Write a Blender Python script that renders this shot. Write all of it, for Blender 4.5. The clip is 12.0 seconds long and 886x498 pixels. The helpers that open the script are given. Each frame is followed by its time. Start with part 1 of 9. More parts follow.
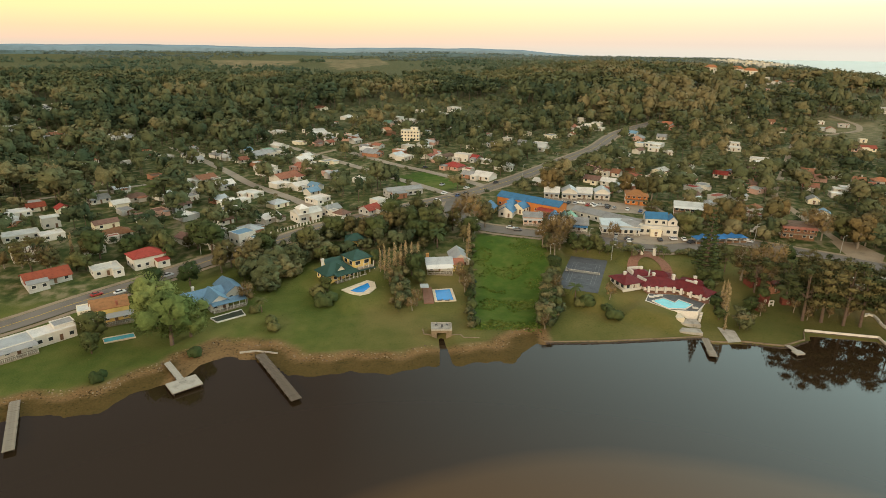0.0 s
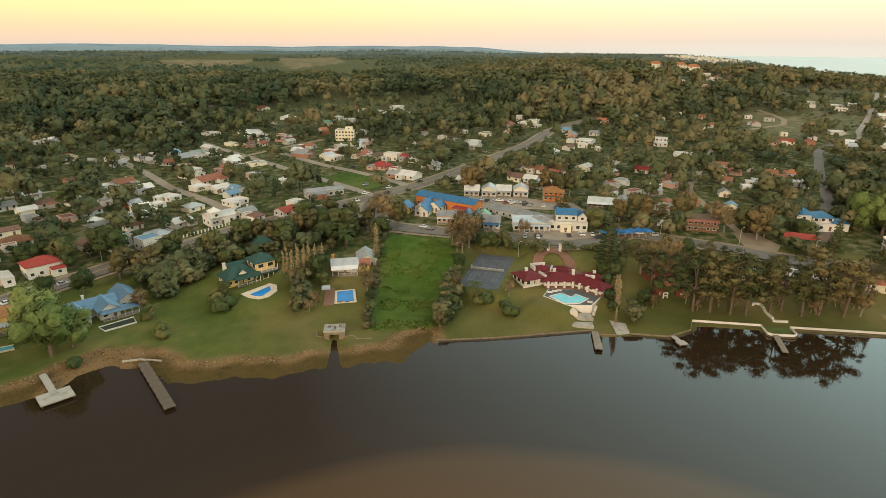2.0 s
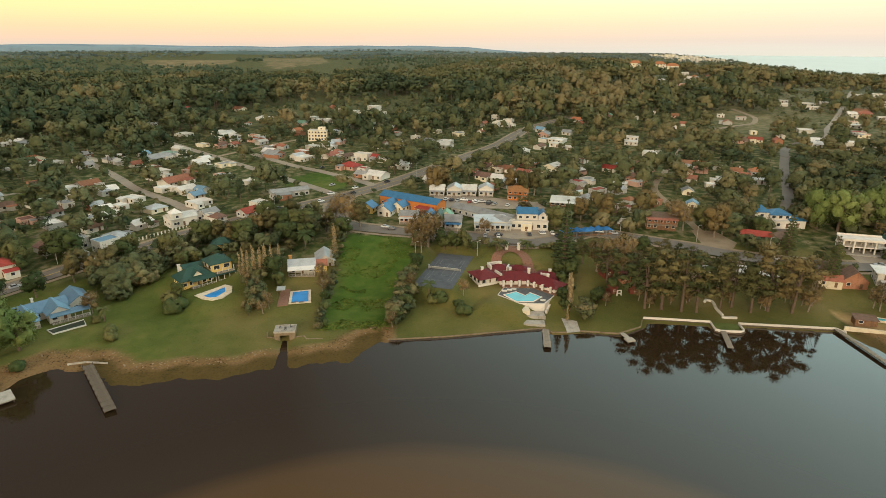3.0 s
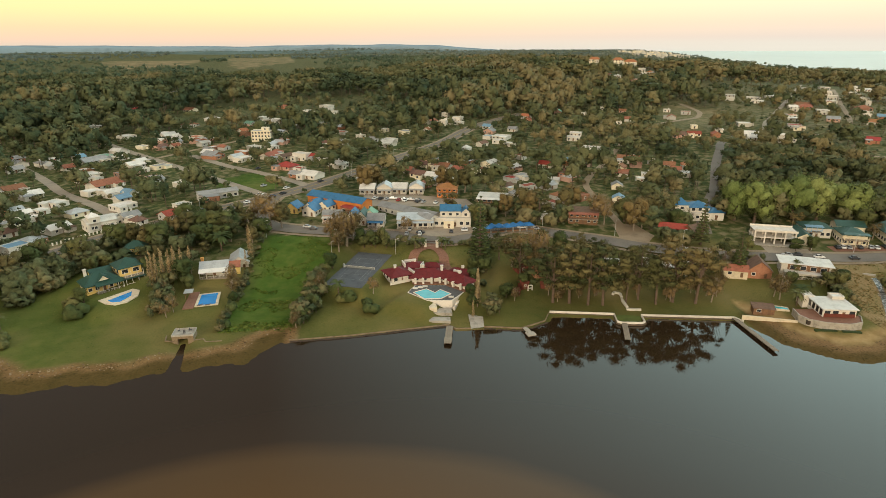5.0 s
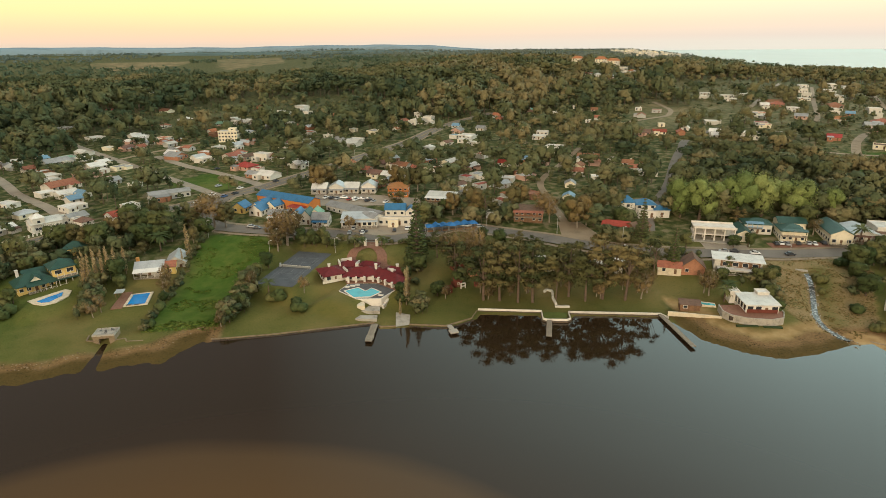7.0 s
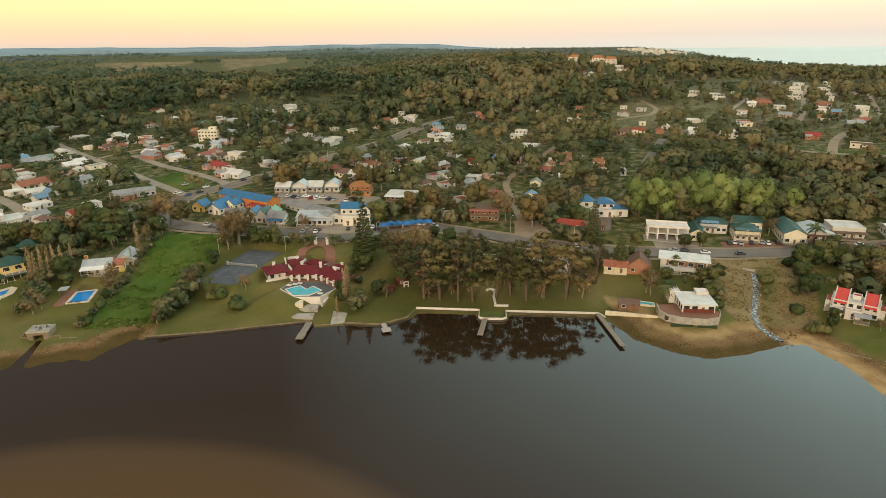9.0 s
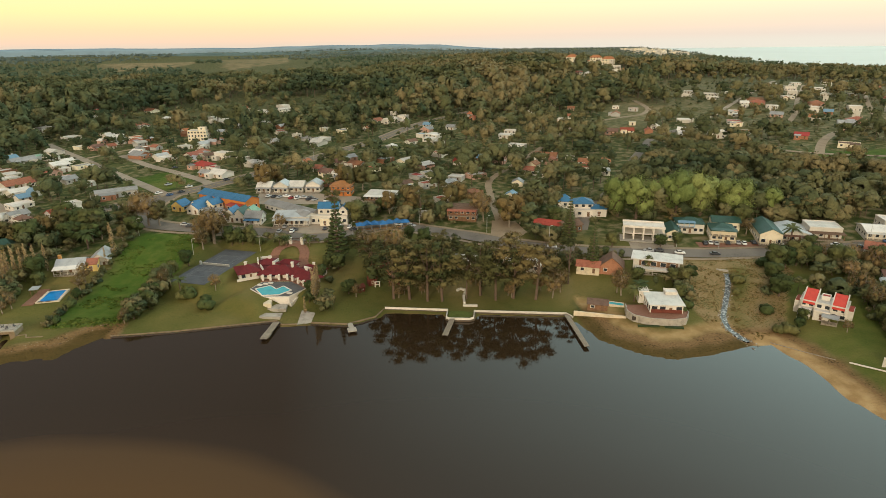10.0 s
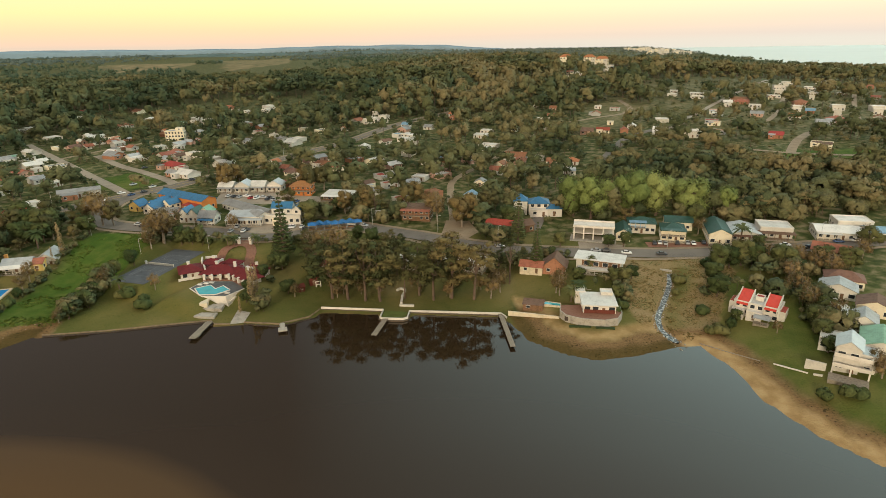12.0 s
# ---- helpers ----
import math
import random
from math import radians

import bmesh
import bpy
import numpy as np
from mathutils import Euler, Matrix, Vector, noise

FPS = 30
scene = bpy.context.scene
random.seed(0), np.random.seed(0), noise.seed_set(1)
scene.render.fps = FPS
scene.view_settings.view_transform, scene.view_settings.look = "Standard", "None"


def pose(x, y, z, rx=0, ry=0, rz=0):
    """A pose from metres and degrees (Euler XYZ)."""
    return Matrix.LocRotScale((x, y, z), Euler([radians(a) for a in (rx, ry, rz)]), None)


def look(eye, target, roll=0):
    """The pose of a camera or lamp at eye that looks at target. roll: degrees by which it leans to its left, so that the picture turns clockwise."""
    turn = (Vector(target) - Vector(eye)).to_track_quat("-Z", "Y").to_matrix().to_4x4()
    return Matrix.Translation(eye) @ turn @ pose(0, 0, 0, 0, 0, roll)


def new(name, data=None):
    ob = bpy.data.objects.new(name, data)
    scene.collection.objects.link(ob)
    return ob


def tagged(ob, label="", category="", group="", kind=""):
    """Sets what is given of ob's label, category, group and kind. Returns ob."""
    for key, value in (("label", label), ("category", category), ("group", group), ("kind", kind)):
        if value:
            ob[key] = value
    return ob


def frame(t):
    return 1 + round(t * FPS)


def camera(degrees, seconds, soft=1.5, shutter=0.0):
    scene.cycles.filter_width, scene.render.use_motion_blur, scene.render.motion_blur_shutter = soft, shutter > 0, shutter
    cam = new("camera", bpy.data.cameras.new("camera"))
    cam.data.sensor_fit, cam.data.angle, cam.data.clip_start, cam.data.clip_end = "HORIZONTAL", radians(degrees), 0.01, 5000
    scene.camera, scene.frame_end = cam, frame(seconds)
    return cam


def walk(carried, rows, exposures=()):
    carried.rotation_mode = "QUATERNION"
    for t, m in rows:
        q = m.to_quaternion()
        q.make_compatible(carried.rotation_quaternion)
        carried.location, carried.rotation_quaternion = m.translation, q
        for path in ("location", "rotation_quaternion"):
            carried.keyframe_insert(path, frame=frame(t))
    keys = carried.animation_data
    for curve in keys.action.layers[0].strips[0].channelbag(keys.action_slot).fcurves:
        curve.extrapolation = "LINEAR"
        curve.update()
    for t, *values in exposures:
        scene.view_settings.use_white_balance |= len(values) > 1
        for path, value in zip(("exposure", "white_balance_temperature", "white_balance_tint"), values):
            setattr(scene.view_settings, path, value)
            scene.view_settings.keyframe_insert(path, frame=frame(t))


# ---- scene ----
cam = camera(73.6, 12.0, soft=0.55)
PATH = [
    (0, (-4.950, 2.248, 94.059), (-4.874, 4.136, 93.402), 0.9),
    (0.5, (1.563, 1.886, 94.557), (1.667, 3.771, 93.898), 0.9),
    (1, (7.974, 1.723, 94.682), (8.111, 3.607, 94.024), 0.8),
    (1.5, (14.505, 0.980, 95.006), (14.670, 2.861, 94.347), 0.7),
    (2, (20.807, 0.422, 95.232), (20.991, 2.300, 94.570), 0.6),
    (2.5, (27.422, -0.494, 95.353), (27.623, 1.382, 94.691), 0.6),
    (3, (34.051, -1.708, 95.577), (34.270, 0.167, 94.914), 0.5),
    (5, (60.355, -5.419, 95.622), (60.645, -3.556, 94.954), -0.0),
    (5.5, (66.692, -7.066, 95.503), (66.991, -5.204, 94.836), -0.1),
    (6, (72.746, -8.201, 95.532), (73.050, -6.341, 94.864), -0.2),
    (6.5, (79.308, -9.279, 95.373), (79.609, -7.418, 94.704), -0.3),
    (7, (85.780, -10.305, 95.165), (86.076, -8.443, 94.497), -0.3),
    (9, (111.780, -14.341, 94.766), (112.044, -12.476, 94.096), -0.5),
    (9.5, (118.375, -15.060, 94.668), (118.633, -13.193, 93.998), -0.6),
    (10, (124.810, -15.780, 94.332), (125.060, -13.912, 93.663), -0.6),
    (10.5, (131.488, -16.429, 94.049), (131.732, -14.560, 93.381), -0.7),
    (11, (138.068, -17.168, 93.792), (138.306, -15.298, 93.125), -0.7),
    (11.5, (144.375, -18.070, 93.653), (144.608, -16.198, 92.987), -0.8),
    (12, (150.695, -18.556, 93.604), (150.922, -16.684, 92.936), -0.8),
]
walk(cam, [(t, look(eye, target, roll)) for t, eye, target, roll in PATH])

# ---- lie of the land ----
SHORE = [(-400, 20), (-200, 100), (-150, 128), (-113.5, 136.1), (-107.2, 137.5), (-99.5, 138.4), (-90, 139), (-86.6, 144.4), (-82.9, 150), (-75.4, 154.9), (-73, 163), (-66, 168),
         (-56, 167), (-52, 164), (-44, 157), (-28, 158.5), (-11, 159), (2, 163), (10, 163.5), (24, 165), (31, 174.5), (37, 176.5), (56, 176.8),
         (75, 178.5), (91, 180), (93.5, 176), (103, 176), (116, 172.5), (128, 177.5), (129.5, 181.5), (150, 177), (153, 171), (161, 170), (163, 175),
         (194, 168), (197, 160), (199, 150), (208, 139.5), (217, 134), (230, 135.2), (240, 137.4)]
SHORE += [(247, 138.5), (252, 138), (254.5, 123.5), (253, 107.5), (257, 91), (264, 78.5), (290, 47), (400, -80), (1200, -600)]
CREEK = [(265.1, 185.6), (263.3, 181.1), (259.7, 175.2), (253.3, 166.2), (247.3, 157.5), (244.9, 150.6), (245.2, 146.1), (245.9, 141), (246.1, 136)]


def line_distance(x, y, line, signed=False):
    """Distance from points to a polyline; signed: positive on its left side, inland."""
    best, sign = np.full(x.shape, 1e9), np.ones(x.shape)
    for (ax, ay), (bx, by) in zip(line, line[1:]):
        dx, dy = bx - ax, by - ay
        u = np.clip(((x - ax) * dx + (y - ay) * dy) / (dx * dx + dy * dy), 0, 1)
        d = np.hypot(x - ax - u * dx, y - ay - u * dy)
        near = d < best - 1e-6
        best = np.where(near, d, best)
        side = dx * (y - ay) - dy * (x - ax)
        sign = np.where(near, np.where(side >= 0, 1.0, -1.0), sign)
    return best * sign if signed else best


def smooth(a, b, v):
    s = np.clip((v - a) / (b - a), 0, 1)
    return s * s * (3 - 2 * s)


def inland(x, y):
    return line_distance(np.asarray(x, float), np.asarray(y, float), SHORE, True)


def ground_z(x, y, d=None):
    x, y = np.asarray(x, float), np.asarray(y, float)
    d = inland(x, y) if d is None else d
    bank = np.interp(d, [-300, -40, 0, 2, 10, 16], [-3, -1.3, -0.05, 0.3, 0.8, 1.3])
    lip = np.interp(d + 0.8 * np.sin(x * 0.31) + 0.5 * np.sin(x * 0.83 + 1), [-300, -40, 0, 2, 8.6, 10.4, 16], [-3, -1.3, -0.05, 0.25, 0.5, 1.25, 1.35])
    bank = np.where(x < 36, lip, bank)
    road = np.interp(x, [-400, -113, -67, 0, 43, 90, 180, 268, 340, 500], [1.6, 3.6, 5.5, 8.5, 9.5, 9.5, 9.0, 7.5, 8.0, 10])
    mid = smooth(25, 65, x)
    z = bank + (road - 1.3) * (smooth(36, 86, d) * (1 - mid) + smooth(12, 72, d) * mid) + 1.8 * smooth(262, 275, x) * smooth(0, 22, d) * (1 - smooth(40, 70, d))
    u = np.clip(d - 75, 0, None)
    east = smooth(40, 380, x)
    west = np.interp(u, [0, 60, 250, 500, 900, 1300, 2400, 6000], [0, 3.5, 6, 8, 14, 14, 12, 12])
    hill = np.interp(u, [0, 60, 250, 500, 900, 1250, 2200, 6000], [0, 4, 13, 20, 38, 40, 14, 12])
    hill = hill * (1 - 0.85 * smooth(460, 1000, x))
    z = z + west * (1 - east) + hill * east
    # levelled plots: the court and the villa
    for cx, cy, ang, hw, hd, lev in ((61.5, 225, -22, 8.5, 19.5, 6.2), (92, 213, -25, 16, 11, 4.4), (83.5, 199.5, -35, 5, 8, 4.4), (-29, 214, 36, 7, 7, 3.9), (2.0, 211, 6, 7, 8, 2.5)):
        c, s = math.cos(math.radians(ang)), math.sin(math.radians(ang))
        u1, v1 = (x - cx) * c + (y - cy) * s, -(x - cx) * s + (y - cy) * c
        far = np.maximum(np.abs(u1) - hw, np.abs(v1) - hd)
        z = z + (lev - z) * (1 - smooth(0, 7, far))
    cut = line_distance(x, y, [(2.2, 180), (3.4, 160)])
    z = np.where(cut < 2.6, np.minimum(z, -0.3 + 0.9 * smooth(0.6, 2.6, cut)), z)
    dip = line_distance(x, y, CREEK)
    return z - np.where(d > -2, 0.9 * np.exp(-((dip / 2.2) ** 2)) * smooth(0, 6, d), 0)


def land_z(x, y, d=None):
    """The ground: the riverside and hills, and the sea's shore in the far east."""
    z = ground_z(x, y, d)
    x, y = np.asarray(x, float), np.asarray(y, float)
    roll = 7 * np.sin(x / 410 + 1.1 * np.sin(y / 520)) * np.sin(y / 205 + 0.8 * np.sin(x / 330)) + 3 * np.sin(x / 170 + y / 130)
    z = z + roll * smooth(1500, 2300, y) * (1 - smooth(400, 900, x))
    sea = smooth(1250, 1420, np.asarray(x, float) - 0.33 * np.clip(np.asarray(y, float) - 1300, 0, None))
    return z * (1 - sea) - 3 * sea
# ---- light ----
world = bpy.data.worlds.new("dusk")
scene.world = world
world.use_nodes = True
wn, wl = world.node_tree.nodes, world.node_tree.links
wn.clear()
w_out, w_bg = wn.new("ShaderNodeOutputWorld"), wn.new("ShaderNodeBackground")
w_co, w_sep = wn.new("ShaderNodeTexCoord"), wn.new("ShaderNodeSeparateXYZ")
w_ramp, w_side, w_mix, w_add = wn.new("ShaderNodeValToRGB"), wn.new("ShaderNodeValToRGB"), wn.new("ShaderNodeMix"), wn.new("ShaderNodeMix")
sky = wn.new("ShaderNodeTexSky")
sky.sky_type, sky.sun_disc = "NISHITA", False
sky.sun_elevation, sky.sun_rotation = radians(9), radians(205)
w_map = wn.new("ShaderNodeMapRange")
w_map.inputs[1].default_value, w_map.inputs[2].default_value = -0.02, 1.0
wl.new(w_co.outputs["Generated"], w_sep.inputs[0])
wl.new(w_sep.outputs[2], w_map.inputs[0])


def ramp(node, stops):
    el = node.color_ramp.elements
    while len(el) < len(stops):
        el.new(0.5)
    for e, (p, c) in zip(el, stops):
        e.position, e.color = p, (*c, 1)


# dusk sky by height above the horizon: peach rim, yellow band, pale grey-blue overhead
# mid-sky out of view is made dim west, bright east, to tint river reflections
ramp(w_ramp, [(0.0, (0.60, 0.60, 0.55)), (0.0196, (0.92, 0.66, 0.48)), (0.035, (0.96, 0.71, 0.43)), (0.06, (1.0, 0.86, 0.40)),
              (0.17, (0.95, 0.90, 0.60)), (0.32, (0.24, 0.21, 0.19)), (0.55, (0.27, 0.25, 0.24)), (1.0, (0.72, 0.70, 0.66))])
ramp(w_side, [(0.0, (0.80, 0.76, 0.66)), (0.0165, (0.80, 0.74, 0.64)), (0.023, (0.80, 0.69, 0.60)), (0.045, (0.94, 0.73, 0.56)), (0.07, (0.99, 0.86, 0.58)),
              (0.3, (2.20, 3.05, 2.88)), (0.6, (1.82, 2.4, 2.28)), (0.82, (0.88, 0.86, 0.82)), (1.0, (0.72, 0.70, 0.66))])
wl.new(w_map.outputs[0], w_ramp.inputs[0])
wl.new(w_map.outputs[0], w_side.inputs[0])
w_az = wn.new("ShaderNodeMapRange")
w_az.inputs[1].default_value, w_az.inputs[2].default_value = -0.15, 0.62
wl.new(w_sep.outputs[0], w_az.inputs[0])
w_back, w_sun, w_mixb = wn.new("ShaderNodeMapRange"), wn.new("ShaderNodeValToRGB"), wn.new("ShaderNodeMix")
w_back.inputs[1].default_value, w_back.inputs[2].default_value = 0.0, -0.75
wl.new(w_sep.outputs[1], w_back.inputs[0])
wl.new(w_map.outputs[0], w_sun.inputs[0])
# the sunset side behind the river: a warm glow that fades overhead
ramp(w_sun, [(0.0, (1.0, 0.62, 0.34)), (0.2, (1.30, 1.0, 0.66)), (0.5, (0.90, 0.78, 0.62)), (1.0, (0.72, 0.70, 0.66))])
w_mix.data_type = w_add.data_type = w_mixb.data_type = "RGBA"
wl.new(w_az.outputs[0], w_mix.inputs[0])
wl.new(w_ramp.outputs[0], w_mix.inputs[6])
wl.new(w_side.outputs[0], w_mix.inputs[7])
w_add.blend_type = "ADD"
w_add.inputs[0].default_value = 0.02
wl.new(w_back.outputs[0], w_mixb.inputs[0])
wl.new(w_mix.outputs[2], w_mixb.inputs[6])
wl.new(w_sun.outputs[0], w_mixb.inputs[7])
wl.new(w_mixb.outputs[2], w_add.inputs[6])
wl.new(sky.outputs[0], w_add.inputs[7])
wl.new(w_add.outputs[2], w_bg.inputs[0])
w_bg.inputs[1].default_value = 1.05
wl.new(w_bg.outputs[0], w_out.inputs[0])

sun = new("sun", bpy.data.lights.new("sun", "SUN"))
sun.data.energy, sun.data.angle, sun.data.color = 1.85, radians(6), (1.0, 0.85, 0.61)
sun.matrix_world = look((-60, -120, 40), (0, 0, 0))
# ---- materials ----
def mat(name, colour, rough=0.85, vary=0.25, scale=0.6, bump=0.15, metal=0.0, dark=None, ribs=0.0, each=0.0, spec=0.3, fine=7.0):
    """A surface with coarse and fine variation; dark: colour of stains; ribs: spacing of ridges in metres; each: change from object to object."""
    m = bpy.data.materials.new(name)
    m.use_nodes = True
    n, l = m.node_tree.nodes, m.node_tree.links
    p = n["Principled BSDF"]
    p.inputs["Roughness"].default_value, p.inputs["Metallic"].default_value = rough, metal
    p.inputs["Specular IOR Level"].default_value = spec
    co = n.new("ShaderNodeTexCoord")
    big, small = n.new("ShaderNodeTexNoise"), n.new("ShaderNodeTexNoise")
    big.inputs["Scale"].default_value, small.inputs["Scale"].default_value = scale, scale * fine
    big.inputs["Detail"].default_value = small.inputs["Detail"].default_value = 4
    l.new(co.outputs["Object"], big.inputs[0])
    l.new(co.outputs["Object"], small.inputs[0])
    r = n.new("ShaderNodeValToRGB")
    d = dark or tuple(c * (1 - vary * 1.6) for c in colour)
    ramp(r, [(0.28, d), (0.5, colour), (0.75, tuple(min(1, c * (1 + vary * 0.5)) for c in colour))])
    mixf = n.new("ShaderNodeMix")
    mixf.inputs[0].default_value = 0.4
    l.new(big.outputs[0], mixf.inputs[2])
    l.new(small.outputs[0], mixf.inputs[3])
    l.new(mixf.outputs[0], r.inputs[0])
    out = r.outputs[0]
    if each:
        info, hsv, vr, hr = n.new("ShaderNodeObjectInfo"), n.new("ShaderNodeHueSaturation"), n.new("ShaderNodeMapRange"), n.new("ShaderNodeMapRange")
        vr.inputs[3].default_value, vr.inputs[4].default_value = 1 - each, 1 + each * 0.6
        hr.inputs[3].default_value, hr.inputs[4].default_value = 0.5 + each * 0.06, 0.5 - each * 0.06
        l.new(info.outputs["Random"], vr.inputs[0])
        l.new(info.outputs["Random"], hr.inputs[0])
        l.new(vr.outputs[0], hsv.inputs["Value"])
        l.new(hr.outputs[0], hsv.inputs["Hue"])
        l.new(out, hsv.inputs["Color"])
        out = hsv.outputs[0]
    l.new(out, p.inputs["Base Color"])
    b = n.new("ShaderNodeBump")
    b.inputs["Strength"].default_value, b.inputs["Distance"].default_value = bump, 0.08
    height = small.outputs[0]
    if ribs:
        w = n.new("ShaderNodeTexWave")
        w.inputs["Scale"].default_value = 0.314 / ribs * 1.0
        w.inputs["Distortion"].default_value = 0.0
        l.new(co.outputs["Object"], w.inputs[0])
        add = n.new("ShaderNodeMath")
        l.new(w.outputs[1], add.inputs[0])
        l.new(height, add.inputs[1])
        height = add.outputs[0]
    l.new(height, b.inputs["Height"])
    l.new(b.outputs[0], p.inputs["Normal"])
    return m


def leaf_mat(name, a, b, c, tint=False, grain=0.9):
    """Foliage from colour a to c; the tint comes from each tree, with mottled sprays of leaves in it."""
    m = bpy.data.materials.new(name)
    m.use_nodes = True
    n, l = m.node_tree.nodes, m.node_tree.links
    p = n["Principled BSDF"]
    p.inputs["Roughness"].default_value, p.inputs["Specular IOR Level"].default_value = 0.85, 0.08
    r, mx = n.new("ShaderNodeValToRGB"), n.new("ShaderNodeMath")
    ramp(r, [(0.05, a), (0.5, b), (0.95, c)])
    geo = n.new("ShaderNodeNewGeometry")
    mul = n.new("ShaderNodeMath")
    mul.operation, mul.inputs[1].default_value = "MULTIPLY", 0.16
    l.new(geo.outputs["Random Per Island"], mul.inputs[0])
    if tint:
        at = n.new("ShaderNodeAttribute")
        at.attribute_name = "tint"
        src = at.outputs["Fac"]
    else:
        src = n.new("ShaderNodeObjectInfo").outputs["Random"]
    sc = n.new("ShaderNodeMath")
    sc.operation, sc.inputs[1].default_value = "MULTIPLY", 0.84
    l.new(src, sc.inputs[0])
    l.new(sc.outputs[0], mx.inputs[0])
    l.new(mul.outputs[0], mx.inputs[1])
    l.new(mx.outputs[0], r.inputs[0])
    co, nz, vr, hsv, bp = (n.new("ShaderNode" + k) for k in ("TexCoord", "TexNoise", "MapRange", "HueSaturation", "Bump"))
    nz.inputs["Scale"].default_value, nz.inputs["Detail"].default_value, nz.inputs["Roughness"].default_value = grain, 3, 0.65
    l.new(co.outputs["Object"], nz.inputs[0])
    vr.inputs[1].default_value, vr.inputs[2].default_value = 0.3, 0.7
    vr.inputs[3].default_value, vr.inputs[4].default_value = 0.70, 1.30
    l.new(nz.outputs[0], vr.inputs[0])
    l.new(vr.outputs[0], hsv.inputs["Value"])
    l.new(r.outputs[0], hsv.inputs["Color"])
    l.new(hsv.outputs[0], p.inputs["Base Color"])
    bp.inputs["Strength"].default_value, bp.inputs["Distance"].default_value = 0.6, 0.5
    l.new(nz.outputs[0], bp.inputs["Height"])
    l.new(bp.outputs[0], p.inputs["Normal"])
    return m


WHITE = mat("white_render", (0.62, 0.58, 0.51), 0.85, 0.16, 0.35, each=0.14)
CREAM = mat("cream_render", (0.72, 0.64, 0.48), 0.85, 0.14, 0.35)
YELLOW = mat("yellow_render", (0.70, 0.50, 0.17), 0.8, 0.10, 0.4)
OCHRE = mat("ochre_render", (0.62, 0.30, 0.09), 0.85, 0.15, 0.4)
ORANGE = mat("orange_render", (0.52, 0.18, 0.045), 0.8, 0.15, 0.4)
PINK = mat("pink_render", (0.50, 0.31, 0.24), 0.85, 0.15, 0.4)
BRICK = mat("brick_wall", (0.36, 0.17, 0.10), 0.9, 0.3, 1.6)
TIMBER = mat("brown_timber", (0.20, 0.11, 0.06), 0.8, 0.35, 1.2)
GREYW = mat("grey_render", (0.42, 0.41, 0.38), 0.9, 0.2, 0.5)
BLUEW = mat("blue_render", (0.22, 0.42, 0.62), 0.8, 0.15, 0.4)
R_WHITE = mat("white_roof", (0.60, 0.58, 0.53), 0.7, 0.22, 0.25, ribs=0.5, each=0.22)
R_GREY = mat("grey_sheet_roof", (0.30, 0.30, 0.29), 0.55, 0.25, 0.3, 0.3, 0.2, ribs=0.6, each=0.2)
R_PALE = mat("pale_sheet_roof", (0.44, 0.46, 0.46), 0.45, 0.2, 0.3, 0.3, 0.25, ribs=0.6)
R_RED = mat("red_tile_roof", (0.30, 0.055, 0.035), 0.8, 0.3, 0.8, 0.4, ribs=0.35, each=0.2)
R_WINE = mat("wine_tile_roof", (0.125, 0.014, 0.016), 0.75, 0.3, 0.8, 0.4, ribs=0.35)
R_TERRA = mat("terracotta_roof", (0.30, 0.125, 0.07), 0.85, 0.3, 0.8, 0.4, ribs=0.35, each=0.25)
R_ORANGE = mat("orange_tile_roof", (0.38, 0.16, 0.07), 0.85, 0.25, 0.8, 0.4, ribs=0.35, each=0.2)
R_BROWN = mat("brown_roof", (0.17, 0.10, 0.07), 0.9, 0.3, 0.7, 0.4, ribs=0.4, each=0.2)
R_GREEN = mat("green_sheet_roof", (0.022, 0.065, 0.050), 0.5, 0.25, 0.5, 0.3, ribs=0.5)
R_BLUE = mat("blue_sheet_roof", (0.035, 0.14, 0.27), 0.5, 0.25, 0.5, 0.3, ribs=0.5)
R_SKY = mat("pale_blue_roof", (0.15, 0.27, 0.37), 0.5, 0.22, 0.5, 0.3, ribs=0.5, each=0.1)
R_MOSS = mat("dull_green_roof", (0.20, 0.36, 0.25), 0.7, 0.25, 0.5, 0.3, ribs=0.5)
GLASS = mat("dark_window_glass", (0.03, 0.035, 0.04), 0.12, 0.2, 0.5, 0.0, spec=0.6)
FRAME = mat("window_frame_paint", (0.66, 0.64, 0.60), 0.6, 0.1, 2.0, 0.05)
DOORM = mat("door_wood", (0.16, 0.09, 0.05), 0.6, 0.3, 2.0)
OLDSTONE = mat("brown_river_stone", (0.22, 0.165, 0.105), 0.95, 0.4, 0.9, 0.5)
CONCRETE = mat("weathered_concrete", (0.36, 0.33, 0.28), 0.92, 0.35, 0.5, 0.4)
PALE_STONE = mat("pale_stone", (0.60, 0.52, 0.38), 0.9, 0.25, 0.7, 0.4)
OLDPLANK = mat("dark_weathered_planks", (0.135, 0.105, 0.078), 0.9, 0.4, 1.5, 0.4)
PLANK = mat("grey_planks", (0.26, 0.22, 0.17), 0.9, 0.4, 1.5, 0.4)
DARKWOOD = mat("wet_dark_wood", (0.06, 0.045, 0.035), 0.8, 0.4, 1.5, 0.4)
PAVING = mat("dark_paving", (0.10, 0.10, 0.10), 0.85, 0.3, 1.0, 0.2)
BRICKPAVE = mat("brick_paving", (0.23, 0.115, 0.075), 0.9, 0.3, 1.5, 0.3)
COURT = mat("grey_court", (0.085, 0.090, 0.098), 0.85, 0.35, 0.25, 0.1)
LINE = mat("white_line_paint", (0.19, 0.19, 0.185), 0.8, 0.3, 0.8, 0.05)
